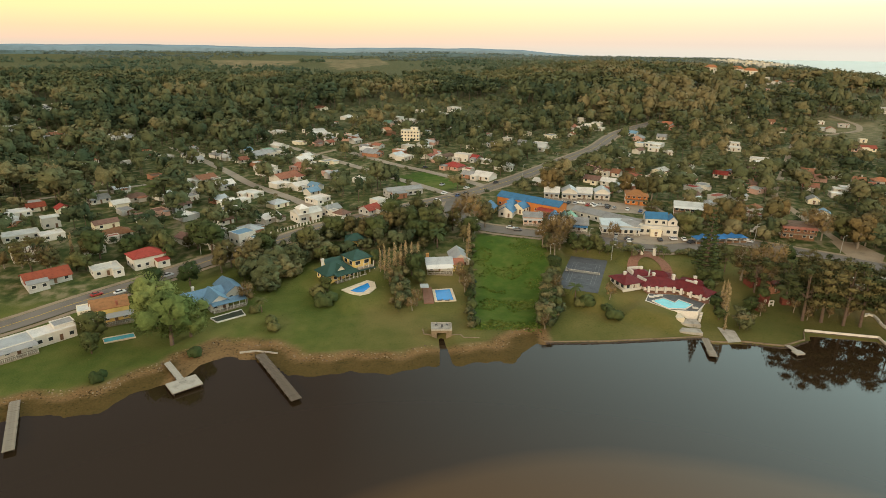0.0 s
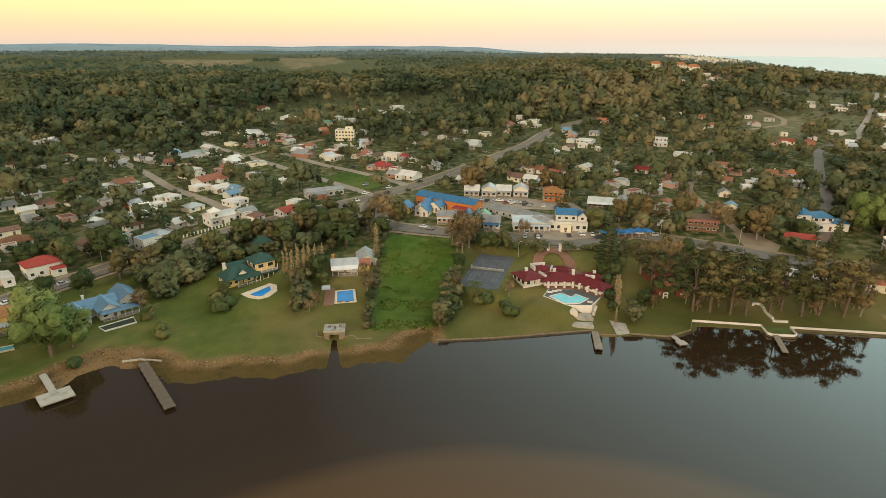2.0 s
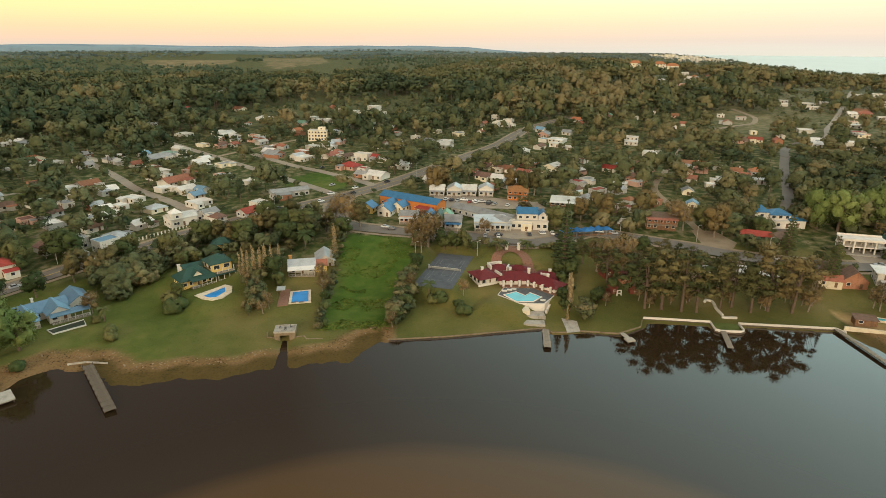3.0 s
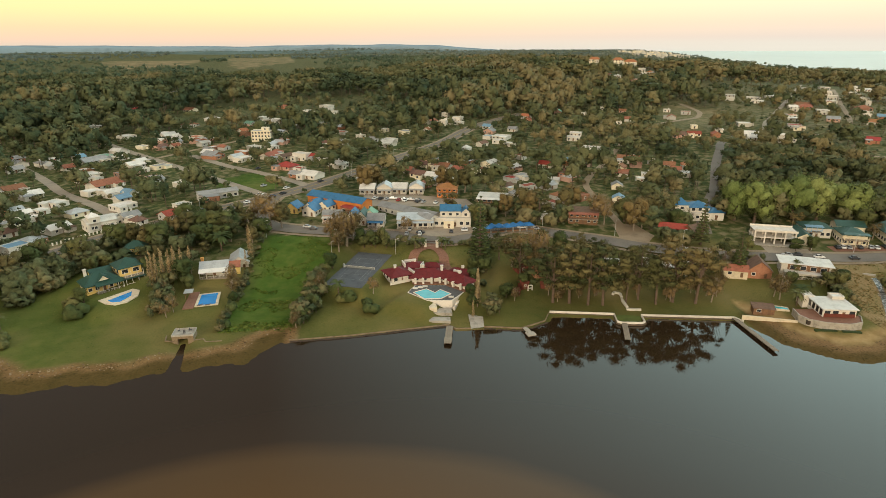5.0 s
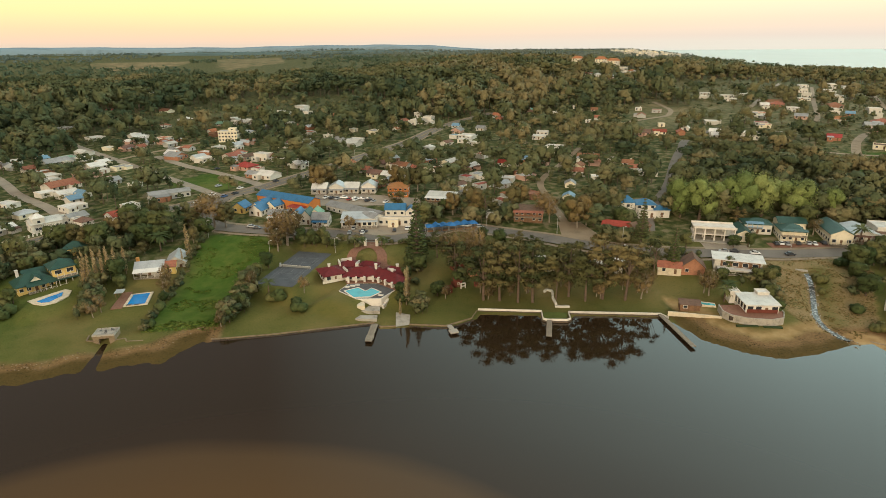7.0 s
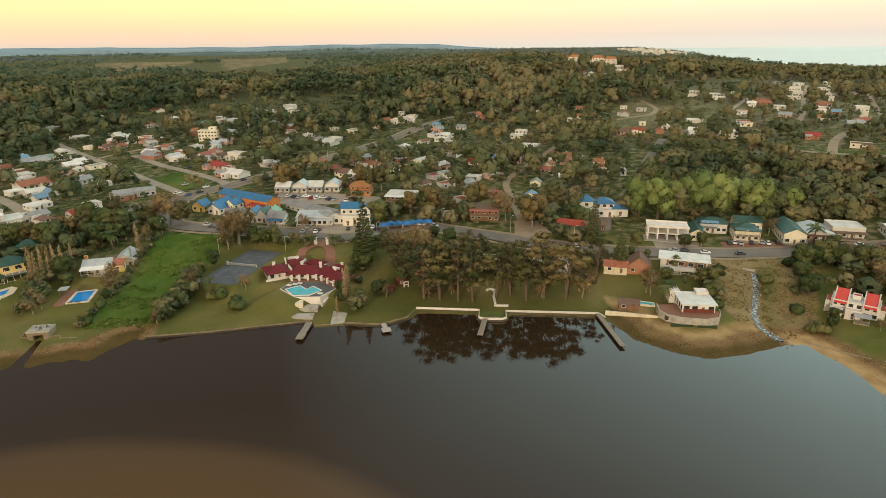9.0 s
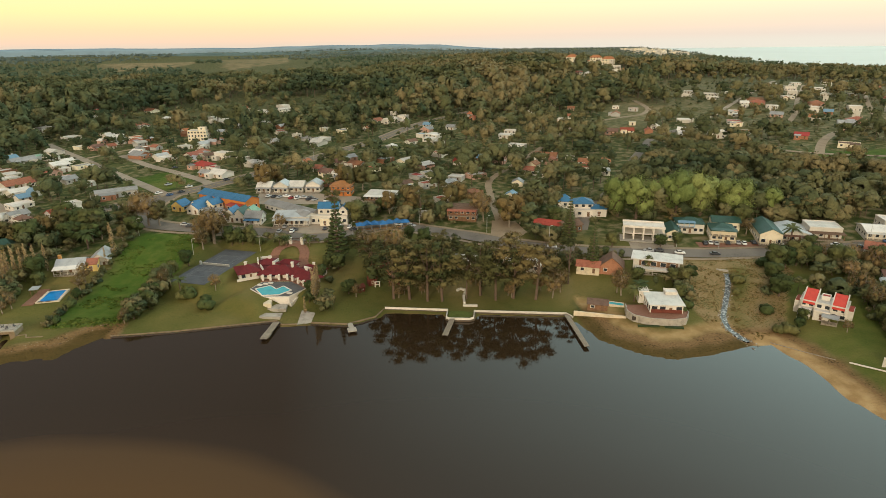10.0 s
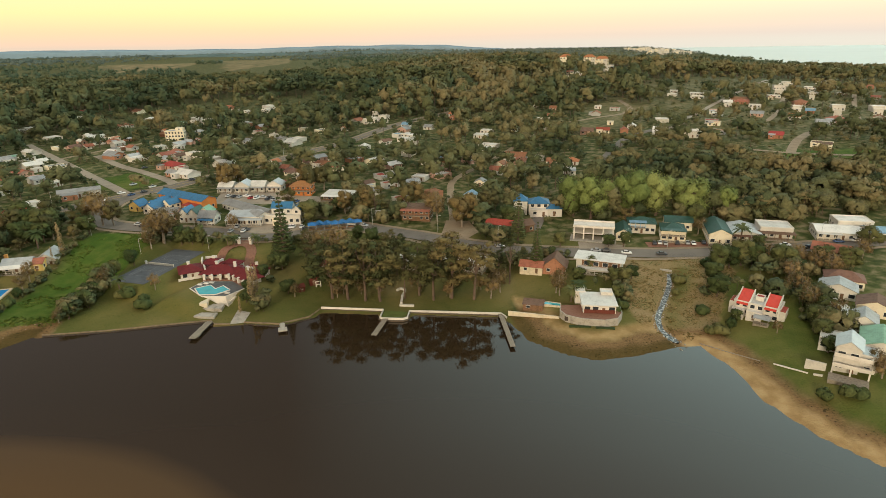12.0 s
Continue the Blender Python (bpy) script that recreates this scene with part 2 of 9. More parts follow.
POOLW = mat("blue_pool_water", (0.02, 0.24, 0.60), 0.06, 0.15, 0.4, 0.03, spec=0.5)
POOLT = mat("turquoise_pool_water", (0.07, 0.40, 0.45), 0.06, 0.15, 0.4, 0.03, spec=0.5)
ASPHALT = mat("asphalt", (0.165, 0.142, 0.118), 0.9, 0.25, 0.12, 0.2, fine=20)
DIRTROAD = mat("dirt_road", (0.27, 0.205, 0.135), 0.95, 0.25, 0.2, 0.3, fine=12)
GRAVEL = mat("pale_gravel", (0.30, 0.25, 0.19), 0.95, 0.2, 0.2, 0.3, fine=12)
YELLOWP = mat("yellow_line_paint", (0.45, 0.30, 0.05), 0.85, 0.3, 0.7, 0.05)
REDWOOD = mat("red_timber", (0.14, 0.038, 0.024), 0.8, 0.3, 1.0)
BARK = mat("bark", (0.13, 0.09, 0.065), 0.95, 0.35, 1.5, 0.6)
PALEBARK = mat("pale_bark", (0.26, 0.21, 0.16), 0.95, 0.3, 1.5, 0.5)
RUBBER = mat("tyre_rubber", (0.02, 0.02, 0.02), 0.8, 0.2, 3.0)
CANVAS = mat("blue_canvas", (0.03, 0.15, 0.36), 0.7, 0.2, 0.5, 0.2)

L_DARK = leaf_mat("dark_olive_leaves", (0.040, 0.060, 0.022), (0.078, 0.094, 0.034), (0.135, 0.128, 0.050))
L_EUC = leaf_mat("olive_brown_leaves", (0.060, 0.062, 0.027), (0.115, 0.098, 0.042), (0.170, 0.122, 0.052))
L_BARE = leaf_mat("russet_twigs", (0.120, 0.092, 0.042), (0.190, 0.135, 0.062), (0.26, 0.180, 0.085))
L_LIGHT = leaf_mat("fresh_green_leaves", (0.115, 0.155, 0.048), (0.168, 0.205, 0.064), (0.235, 0.262, 0.090))
L_TAN = leaf_mat("tan_twigs", (0.28, 0.20, 0.105), (0.37, 0.27, 0.14), (0.44, 0.33, 0.18))
L_PINE = leaf_mat("pine_needles", (0.056, 0.070, 0.028), (0.120, 0.112, 0.045), (0.200, 0.150, 0.064))
L_WOOD = leaf_mat("forest_leaves", (0.042, 0.060, 0.031), (0.102, 0.112, 0.052), (0.192, 0.158, 0.078), tint=True)
# distance haze is painted into these two leaf colours: paler and bluer with distance
L_FAR_HAZE = leaf_mat("haze_tinted_far_leaves", (0.060, 0.090, 0.060), (0.085, 0.112, 0.068), (0.125, 0.130, 0.076), tint=True)
L_HORIZON_HAZE = leaf_mat("haze_tinted_horizon_leaves", (0.095, 0.132, 0.125), (0.118, 0.150, 0.135), (0.155, 0.175, 0.140), tint=True)
# ---- ground ----
def inside(x, y, poly):
    hit = np.zeros(x.shape, bool)
    for (ax, ay), (bx, by) in zip(poly, poly[1:] + poly[:1]):
        cross = (ay > y) != (by > y)
        hit ^= cross & (x < (bx - ax) * (y - ay) / ((by - ay) or 1e-9) + ax)
    return hit


def mesh_from(name, verts, faces):
    me = bpy.data.meshes.new(name)
    verts, faces = np.asarray(verts, np.float32), np.asarray(faces, np.int32)
    k = faces.shape[1]
    me.vertices.add(len(verts))
    me.vertices.foreach_set("co", verts.ravel())
    me.loops.add(faces.size)
    me.loops.foreach_set("vertex_index", faces.ravel())
    me.polygons.add(len(faces))
    me.polygons.foreach_set("loop_start", np.arange(0, faces.size, k, dtype=np.int32))
    me.update(calc_edges=True)
    return me


def steps(a, b, first, grow):
    out, s = [a], first
    while abs(out[-1] - a) < abs(b - a):
        out.append(out[-1] + (s if b > a else -s))
        s *= grow
    return out


MAIN_ROAD = [(-330, 55), (-250, 105), (-180, 152), (-146, 184), (-132, 200), (-116, 219), (-96, 242), (-74, 261), (-56, 278), (-36, 291), (-18, 303),
             (9, 322), (29, 339), (49, 361), (77, 398), (106, 437), (136, 477), (179, 550), (241, 616)]
FRONT_ROAD = [(16, 326), (12, 300), (18, 280), (33, 270), (58, 262), (78, 257), (98, 247), (116, 250), (135, 259), (153, 250), (169, 240), (191, 226),
              (215, 216), (237, 209), (265, 203), (287, 200), (321, 196), (357, 192), (420, 186), (520, 178)]
MILL_STREET = [(-210, 500), (-144, 417), (-111, 371), (-79, 334), (-58, 305), (-48, 293)]
BOULEVARD = [(-150, 550), (-114, 502), (-72, 445), (-30, 387), (6, 338), (14, 328)]
PARK_STREET = [(-60, 470), (-25, 420), (0, 391), (24, 362), (33, 348)]
SIDE_STREET = [(-88, 465), (-65, 493), (-30, 530)]
FIELD_LANE = [(-220, 335), (-179, 367), (-150, 392)]
EAST_STREET = [(186, 236), (190, 262), (194, 300), (202, 333), (235, 382), (269, 433), (310, 493)]
TRACK = [(331, 505), (364, 520), (389, 530), (404, 547), (416, 571), (427, 625)]
COAST_ROAD = [(392, 442), (411, 458), (433, 487), (460, 515), (511, 571), (640, 716), (770, 867)]
HILL_STREET = [(475, 440), (516, 485), (597, 588), (649, 652), (761, 790)]
GREEN_LANE = [(398, 374), (403, 366), (414, 354), (428, 341), (449, 327), (473, 315), (520, 296)]
AVENUE = [(225, 240), (236, 262), (250, 280), (273, 310), (305, 360), (331, 397), (350, 422), (400, 457)]
DIRT_LANE = [(428, 342), (445, 362), (462, 379), (487, 398), (508, 404)]
VIEW_STREET = [(556, 435), (600, 490), (646, 546), (730, 645), (811, 740)]
ROADS = [MAIN_ROAD, FRONT_ROAD, MILL_STREET, BOULEVARD, PARK_STREET, SIDE_STREET, FIELD_LANE, EAST_STREET, TRACK, COAST_ROAD, HILL_STREET, GREEN_LANE,
         DIRT_LANE, VIEW_STREET, AVENUE]
FIELD = [(18.5, 265), (52.5, 258), (46, 222), (36.5, 184), (12.5, 184)]
PARK = [(-25, 374), (-2, 396), (22, 358), (10, 340), (-14, 347)]
GREEN_PLOT = [(-180, 366), (-166, 375), (-153, 348), (-166, 338)]
SLOPE = [(240, 196), (256, 200), (285, 195), (290, 180), (275, 163), (263, 147), (250, 141), (239, 149), (238, 165), (243, 185)]
EAST_GREEN = [(396, 352), (410, 350), (434, 347), (491, 334), (560, 318), (540, 268), (453, 290), (390, 303), (388, 330)]
STRAW_FIELD = [(-823, 2454), (-546, 2850), (-429, 2148), (-617, 1940)]
SECOND_FIELD = [(-526, 2990), (-222, 3270), (-113, 2187), (-249, 1844)]
CLEARING = [(316, 452), (345, 448), (400, 500), (436, 570), (430, 610), (385, 605), (352, 525)]
GROVE = [(118, 226), (128, 206), (136, 190), (150, 191), (170, 186), (200, 180), (206, 196), (200, 212), (178, 219), (150, 228), (130, 232)]
YARD = [(80, 252), (116, 254), (116, 264), (80, 266)]
PLAZA = [(66, 300), (100, 296), (125, 292), (122, 306), (80, 322), (66, 322)]

gx = sorted(steps(-150, -4700, 3, 1.07) + list(np.arange(-148, 340, 2.0)) + steps(340, 4700, 3, 1.07))
gy = sorted(steps(70, -700, 3, 1.15) + list(np.arange(71.6, 300, 1.7)) + steps(300, 4800, 3, 1.045))
GX, GY = np.meshgrid(np.array(gx), np.array(gy))
GX, GY = GX.ravel(), GY.ravel()
GD = inland(GX, GY)
GZ = land_z(GX, GY, GD)
rows_n, cols_n = len(gy), len(gx)
i0 = (np.arange(rows_n - 1)[:, None] * cols_n + np.arange(cols_n - 1)[None]).ravel()
ground_mesh = mesh_from("ground", np.stack([GX, GY, GZ], 1), np.stack([i0, i0 + 1, i0 + cols_n + 1, i0 + cols_n], 1))
jit = np.array([noise.noise(Vector((x * 0.13, y * 0.13, 0))) for x, y in zip(GX, GY)])
D = GD + 2.5 * jit
town = smooth(62, 80, D)
zone_lawn = (1 - town) * np.where((GX > 38) & (GX < 200), 1.0, smooth(9, 13, D))
zone_lush = np.clip(inside(GX, GY, FIELD) * 1.0 + inside(GX, GY, PARK) + inside(GX, GY, GREEN_PLOT) + inside(GX, GY, EAST_GREEN) + zone_lawn * (0.5 * smooth(0, -50, GX) + 0.5 * smooth(255, 268, GX)), 0, 1)
west_bank = (GX < 40) | (GX > 200)
mud = np.where(west_bank, 1 - smooth(9, 13, D), 1 - smooth(-1, 0.3, GD))
sand = np.where(GX > 246, 1 - smooth(4.5, 8, D), np.where(GX > 200, 0.8 * smooth(9, 12, D) * (1 - smooth(14, 19, D)), 0))
dirt = np.clip(inside(GX, GY, SLOPE) * 1.0, 0, 1) * (1 - 0.75 * np.exp(-((line_distance(GX - 5, GY, CREEK) / 3.2) ** 2))) * (0.8 + 0.35 * jit)
reed = np.where(GX < 36, 1 - smooth(6, 8.5, D), np.where((GX > 197) & (GX < 246), 1 - smooth(4, 7, D), 0))
reed = reed * np.where((GX > -80) & (GX < -56), 0, 1)
straw = np.clip(inside(GX, GY, STRAW_FIELD) * 1.0 + inside(GX, GY, CLEARING) * 0.35 + inside(GX, GY, GROVE) * 0.30 * (0.6 + jit) + inside(GX, GY, SECOND_FIELD) * 0.8 + 0.4 * smooth(390, 440, GX) * smooth(900, 780, GY) * smooth(360, 400, GY) * (0.7 + jit), 0, 1)
for key, a, b, c in (("zone_a", zone_lawn, zone_lush, mud), ("zone_b", sand, dirt, reed), ("zone_c", straw, smooth(560, 700, GY), town)):
    att = ground_mesh.attributes.new(key, "FLOAT_COLOR", "POINT")
    att.data.foreach_set("color", np.stack([a, b, c, np.ones_like(a)], 1).astype(np.float32).ravel())


def ground_material():
    m = bpy.data.materials.new("open_ground")
    m.use_nodes = True
    n, l = m.node_tree.nodes, m.node_tree.links
    p = n["Principled BSDF"]
    p.inputs["Roughness"].default_value, p.inputs["Specular IOR Level"].default_value = 0.95, 0.1
    co = n.new("ShaderNodeTexCoord")

    def nz(scale, detail=5):
        t = n.new("ShaderNodeTexNoise")
        t.inputs["Scale"].default_value, t.inputs["Detail"].default_value = scale, detail
        l.new(co.outputs["Object"], t.inputs[0])
        return t.outputs[0]

    coarse, middle, fine = nz(0.035), nz(0.22), nz(1.6)

    def two(a, b, c, src, lo=0.35, hi=0.65):
        r = n.new("ShaderNodeValToRGB")
        ramp(r, [(lo, a), (0.5, b), (hi, c)])
        l.new(src, r.inputs[0])
        return r.outputs[0]

    def blend(base, top, fac):
        x = n.new("ShaderNodeMix")
        x.data_type = "RGBA"
        l.new(fac, x.inputs[0])
        l.new(base, x.inputs[6])
        l.new(top, x.inputs[7])
        return x.outputs[2]

    def add(a, b, k):
        x = n.new("ShaderNodeMath")
        x.operation, x.inputs[2].default_value = "MULTIPLY_ADD", 0
        x.inputs[1].default_value = k
        l.new(a, x.inputs[0])
        l.new(b, x.inputs[2])
        return x.outputs[0]

    sep = {}
    for key in ("zone_a", "zone_b", "zone_c"):
        at, s = n.new("ShaderNodeAttribute"), n.new("ShaderNodeSeparateColor")
        at.attribute_name = key
        l.new(at.outputs["Color"], s.inputs[0])
        sep[key] = s.outputs
    mixed = add(middle, fine, 0.5)
    town_col = two((0.036, 0.054, 0.015), (0.080, 0.090, 0.029), (0.20, 0.165, 0.095), middle, 0.36, 0.66)
    lawn = blend(two((0.048, 0.070, 0.014), (0.094, 0.100, 0.025), (0.165, 0.136, 0.048), coarse, 0.36, 0.62), two((0.038, 0.056, 0.012), (0.092, 0.095, 0.025), (0.165, 0.130, 0.045), mixed, 0.55, 0.95), n_half(n))
    lush = blend(two((0.040, 0.080, 0.011), (0.060, 0.105, 0.015), (0.105, 0.125, 0.027), middle, 0.38, 0.68), two((0.048, 0.090, 0.013), (0.072, 0.112, 0.019), (0.165, 0.150, 0.048), coarse, 0.40, 0.64), n_half(n))
    mudc = two((0.055, 0.034, 0.014), (0.125, 0.074, 0.031), (0.215, 0.132, 0.060), mixed, 0.6, 0.95)
    sandc = two((0.28, 0.175, 0.075), (0.35, 0.228, 0.102), (0.41, 0.28, 0.135), middle)
    dirtc = two((0.085, 0.085, 0.028), (0.19, 0.135, 0.062), (0.28, 0.20, 0.105), mixed, 0.64, 0.95)
    reedc = two((0.036, 0.030, 0.009), (0.064, 0.046, 0.013), (0.105, 0.067, 0.022), mixed, 0.55, 0.95)
    strawc = two((0.10, 0.10, 0.045), (0.19, 0.145, 0.075), (0.26, 0.20, 0.11), coarse)
    floorc = two((0.050, 0.062, 0.024), (0.080, 0.086, 0.034), (0.135, 0.115, 0.052), middle)
    c = blend(town_col, floorc, sep["zone_c"][1])
    c = blend(c, lawn, sep["zone_a"][0])
    c = blend(c, lush, sep["zone_a"][1])
    c = blend(c, dirtc, sep["zone_b"][1])
    c = blend(c, mudc, sep["zone_a"][2])
    c = blend(c, reedc, sep["zone_b"][2])
    c = blend(c, sandc, sep["zone_b"][0])
    c = blend(c, strawc, sep["zone_c"][0])
    l.new(c, p.inputs["Base Color"])
    b = n.new("ShaderNodeBump")
    b.inputs["Strength"].default_value, b.inputs["Distance"].default_value = 0.8, 0.35
    l.new(fine, b.inputs["Height"])
    l.new(b.outputs[0], p.inputs["Normal"])
    return m


def n_half(nodes):
    v = nodes.new("ShaderNodeValue")
    v.outputs[0].default_value = 0.45
    return v.outputs[0]


ground = tagged(new("ground", ground_mesh), "grassy riverside ground with lawns, mud bank, sand and distant fields", "ground", kind="structure")
ground_mesh.materials.append(ground_material())
for poly_flag in (ground_mesh.polygons,):
    poly_flag.foreach_set("use_smooth", np.ones(len(poly_flag), bool))


def water_material():
    m = bpy.data.materials.new("river_water")
    m.use_nodes = True
    n, l = m.node_tree.nodes, m.node_tree.links
    p = n["Principled BSDF"]
    p.inputs["Roughness"].default_value, p.inputs["IOR"].default_value = 0.045, 1.333
    co, sep = n.new("ShaderNodeTexCoord"), n.new("ShaderNodeSeparateXYZ")
    l.new(co.outputs["Object"], sep.inputs[0])
    wob = n.new("ShaderNodeTexNoise")
    wob.inputs["Scale"].default_value, wob.inputs["Detail"].default_value = 0.02, 3
    l.new(co.outputs["Object"], wob.inputs[0])
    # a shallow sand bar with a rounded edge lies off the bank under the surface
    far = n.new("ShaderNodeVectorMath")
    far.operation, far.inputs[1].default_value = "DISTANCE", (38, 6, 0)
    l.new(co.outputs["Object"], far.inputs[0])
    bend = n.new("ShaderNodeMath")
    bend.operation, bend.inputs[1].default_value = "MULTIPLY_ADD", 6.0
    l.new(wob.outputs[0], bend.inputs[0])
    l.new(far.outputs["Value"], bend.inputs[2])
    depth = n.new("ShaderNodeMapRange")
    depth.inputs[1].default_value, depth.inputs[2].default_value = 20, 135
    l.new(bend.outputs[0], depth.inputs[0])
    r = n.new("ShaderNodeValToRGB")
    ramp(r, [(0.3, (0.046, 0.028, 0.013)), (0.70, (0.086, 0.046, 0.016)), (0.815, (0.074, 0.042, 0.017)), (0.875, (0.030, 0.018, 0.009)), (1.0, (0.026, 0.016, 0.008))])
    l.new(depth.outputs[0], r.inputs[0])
    l.new(r.outputs[0], p.inputs["Base Color"])
    rip = n.new("ShaderNodeTexNoise")
    rip.inputs["Scale"].default_value, rip.inputs["Detail"].default_value = 0.5, 3
    l.new(co.outputs["Object"], rip.inputs[0])
    b = n.new("ShaderNodeBump")
    b.inputs["Strength"].default_value, b.inputs["Distance"].default_value = 0.05, 0.05
    l.new(rip.outputs[0], b.inputs["Height"])
    l.new(b.outputs[0], p.inputs["Normal"])
    return m


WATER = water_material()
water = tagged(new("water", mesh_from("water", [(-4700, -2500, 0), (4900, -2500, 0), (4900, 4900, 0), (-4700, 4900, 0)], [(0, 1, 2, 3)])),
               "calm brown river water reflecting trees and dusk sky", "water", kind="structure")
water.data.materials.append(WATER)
sea = tagged(new("sea", mesh_from("sea", [(1180, -1500, 0.3), (9500, -1500, 0.3), (9500, 9500, 0.3), (1180, 9500, 0.3)], [(0, 1, 2, 3)])),
             "pale open sea under the evening sky", "sea", kind="structure")
# the bright sky's reflection is painted in as a pale base colour
sea.data.materials.append(mat("sky_tinted_sea", (0.37, 0.345, 0.285), 0.45, 0.06, 0.004, 0.05, spec=0.4))


def height(x, y):
    return float(land_z(np.array([x], float), np.array([y], float))[0])


def sample(line, step):
    """Points along a polyline rounded by Catmull-Rom."""
    pts, out = [Vector(p) for p in line], []
    pts = [pts[0] * 2 - pts[1]] + pts + [pts[-1] * 2 - pts[-2]]
    for a, b, c, d in zip(pts, pts[1:], pts[2:], pts[3:]):
        k = max(1, int((c - b).length / step))
        for i in range(k):
            t = i / k
            out.append(0.5 * (2 * b + (c - a) * t + (2 * a - 5 * b + 4 * c - d) * t * t + (3 * b - a - 3 * c + d) * t ** 3))
    out.append(pts[-2])
    return out


def ribbon(name, line, width, material, lift=0.08, step=3.0, shift=0.0, label="", category="road", parent=None, across=4):
    pts = sample(line, step)
    verts, faces = [], []
    k = across + 1
    for i, p in enumerate(pts):
        d = (pts[min(i + 1, len(pts) - 1)] - pts[max(i - 1, 0)]).normalized()
        n = Vector((-d.y, d.x))
        for j in range(k):
            q = p + n * (shift + width * (j / across - 0.5))
            verts.append((q.x, q.y, 0))
        if i:
            for j in range(across):
                faces.append((k * i - k + j, k * i + j, k * i + j + 1, k * i - k + j + 1))
    v = np.array(verts)
    v[:, 2] = land_z(v[:, 0], v[:, 1]) + lift
    # level the road across, and lift it over the coarse ground
    z = v[:, 2].reshape(-1, k)
    v[:, 2] = (0.5 * z + 0.5 * z.max(1, keepdims=True)).ravel()
    ob = new(name, mesh_from(name, v, [f[::-1] for f in faces]))
    ob.data.materials.append(material)
    if parent:
        ob.parent = parent
    else:
        tagged(ob, label, category, kind="structure")
    return ob


def patch(name, poly, material, lift=0.1, label="", category="paving", kind="structure", step=2.0):
    """A flat-ish sheet draped on the ground inside a polygon."""
    bm = bmesh.new()
    vs = [bm.verts.new((x, y, 0)) for x, y in poly]
    bm.faces.new(vs)
    xs, ys = [p[0] for p in poly], [p[1] for p in poly]
    for axis, lo, hi in ((0, min(xs), max(xs)), (1, min(ys), max(ys))):
        c = lo + step
        while c < hi:
            co = (c, 0, 0) if axis == 0 else (0, c, 0)
            no = (1, 0, 0) if axis == 0 else (0, 1, 0)
            bmesh.ops.bisect_plane(bm, geom=bm.verts[:] + bm.edges[:] + bm.faces[:], plane_co=co, plane_no=no)
            c += step
    co = np.array([v.co[:2] for v in bm.verts])
    for v, z in zip(bm.verts, land_z(co[:, 0], co[:, 1])):
        v.co.z = z + lift
    bmesh.ops.recalc_face_normals(bm, faces=bm.faces)
    if sum(f.normal.z for f in bm.faces) < 0:
        bmesh.ops.reverse_faces(bm, faces=bm.faces)
    me = bpy.data.meshes.new(name)
    bm.to_mesh(me)
    bm.free()
    me.materials.append(material)
    return tagged(new(name, me), label, category, kind=kind)


road = ribbon("road", MAIN_ROAD, 9.5, ASPHALT, 0.16, label="worn asphalt main road with a yellow centre line")
ribbon("centre_line", MAIN_ROAD, 0.35, YELLOWP, 0.30, parent=road, across=1)
ribbon("road", FRONT_ROAD, 9.5, ASPHALT, 0.16, label="worn asphalt waterfront road past shops and gardens")
for line, wid, stuff_m, lab in ((MILL_STREET, 6, GRAVEL, "pale gravel street between white houses"), (BOULEVARD, 6, GRAVEL, "pale boulevard lane beside a park"),
                                (PARK_STREET, 6, GRAVEL, "pale street along a small park"), (SIDE_STREET, 5, DIRTROAD, "narrow dirt side street"),
                                (FIELD_LANE, 4, GRAVEL, "pale lane beside a green plot"), (EAST_STREET, 4.0, DIRTROAD, "brown dirt street rising under trees"),
                                (TRACK, 5, DIRTROAD, "pale dirt track bending over dry grass"), (COAST_ROAD, 4.6, GRAVEL, "grey paved road towards the coast"),
                                (HILL_STREET, 4.6, DIRTROAD, "dirt street between hillside houses"), (GREEN_LANE, 5, DIRTROAD, "dirt lane along a green common"),
                                (DIRT_LANE, 6, DIRTROAD, "wide bare dirt lane"), (AVENUE, 6, ASPHALT, "straight grey street climbing between woods"), (VIEW_STREET, 4.6, DIRTROAD, "dirt street climbing a hillside")):
    ribbon("road", line, wid, stuff_m, 0.14 if line not in (HILL_STREET, COAST_ROAD, VIEW_STREET) else 0.5, label=lab)
patch("pavement", YARD, GRAVEL, 0.14, "grey gravel forecourt with parked cars")
patch("pavement", [(186, 258), (197, 256), (199, 240), (191, 231), (181, 238)], DIRTROAD, 0.12, "bare trodden earth beside a road junction")
patch("pavement", PLAZA, GRAVEL, 0.14, "grey paved plaza before shops")
creek_m = mat("foaming_creek", (0.10, 0.10, 0.095), 0.3, 0.5, 1.0, 1.0, spec=0.4, fine=5)
for node in creek_m.node_tree.nodes:
    if node.type == "VALTORGB":
        ramp(node, [(0.45, (0.016, 0.014, 0.011)), (0.52, (0.07, 0.068, 0.06)), (0.58, (0.38, 0.37, 0.35))])
creek = ribbon("creek", CREEK[:-1], 1.9, creek_m, 0.24, label="narrow creek running from a culvert to the river", category="creek", step=1.5)
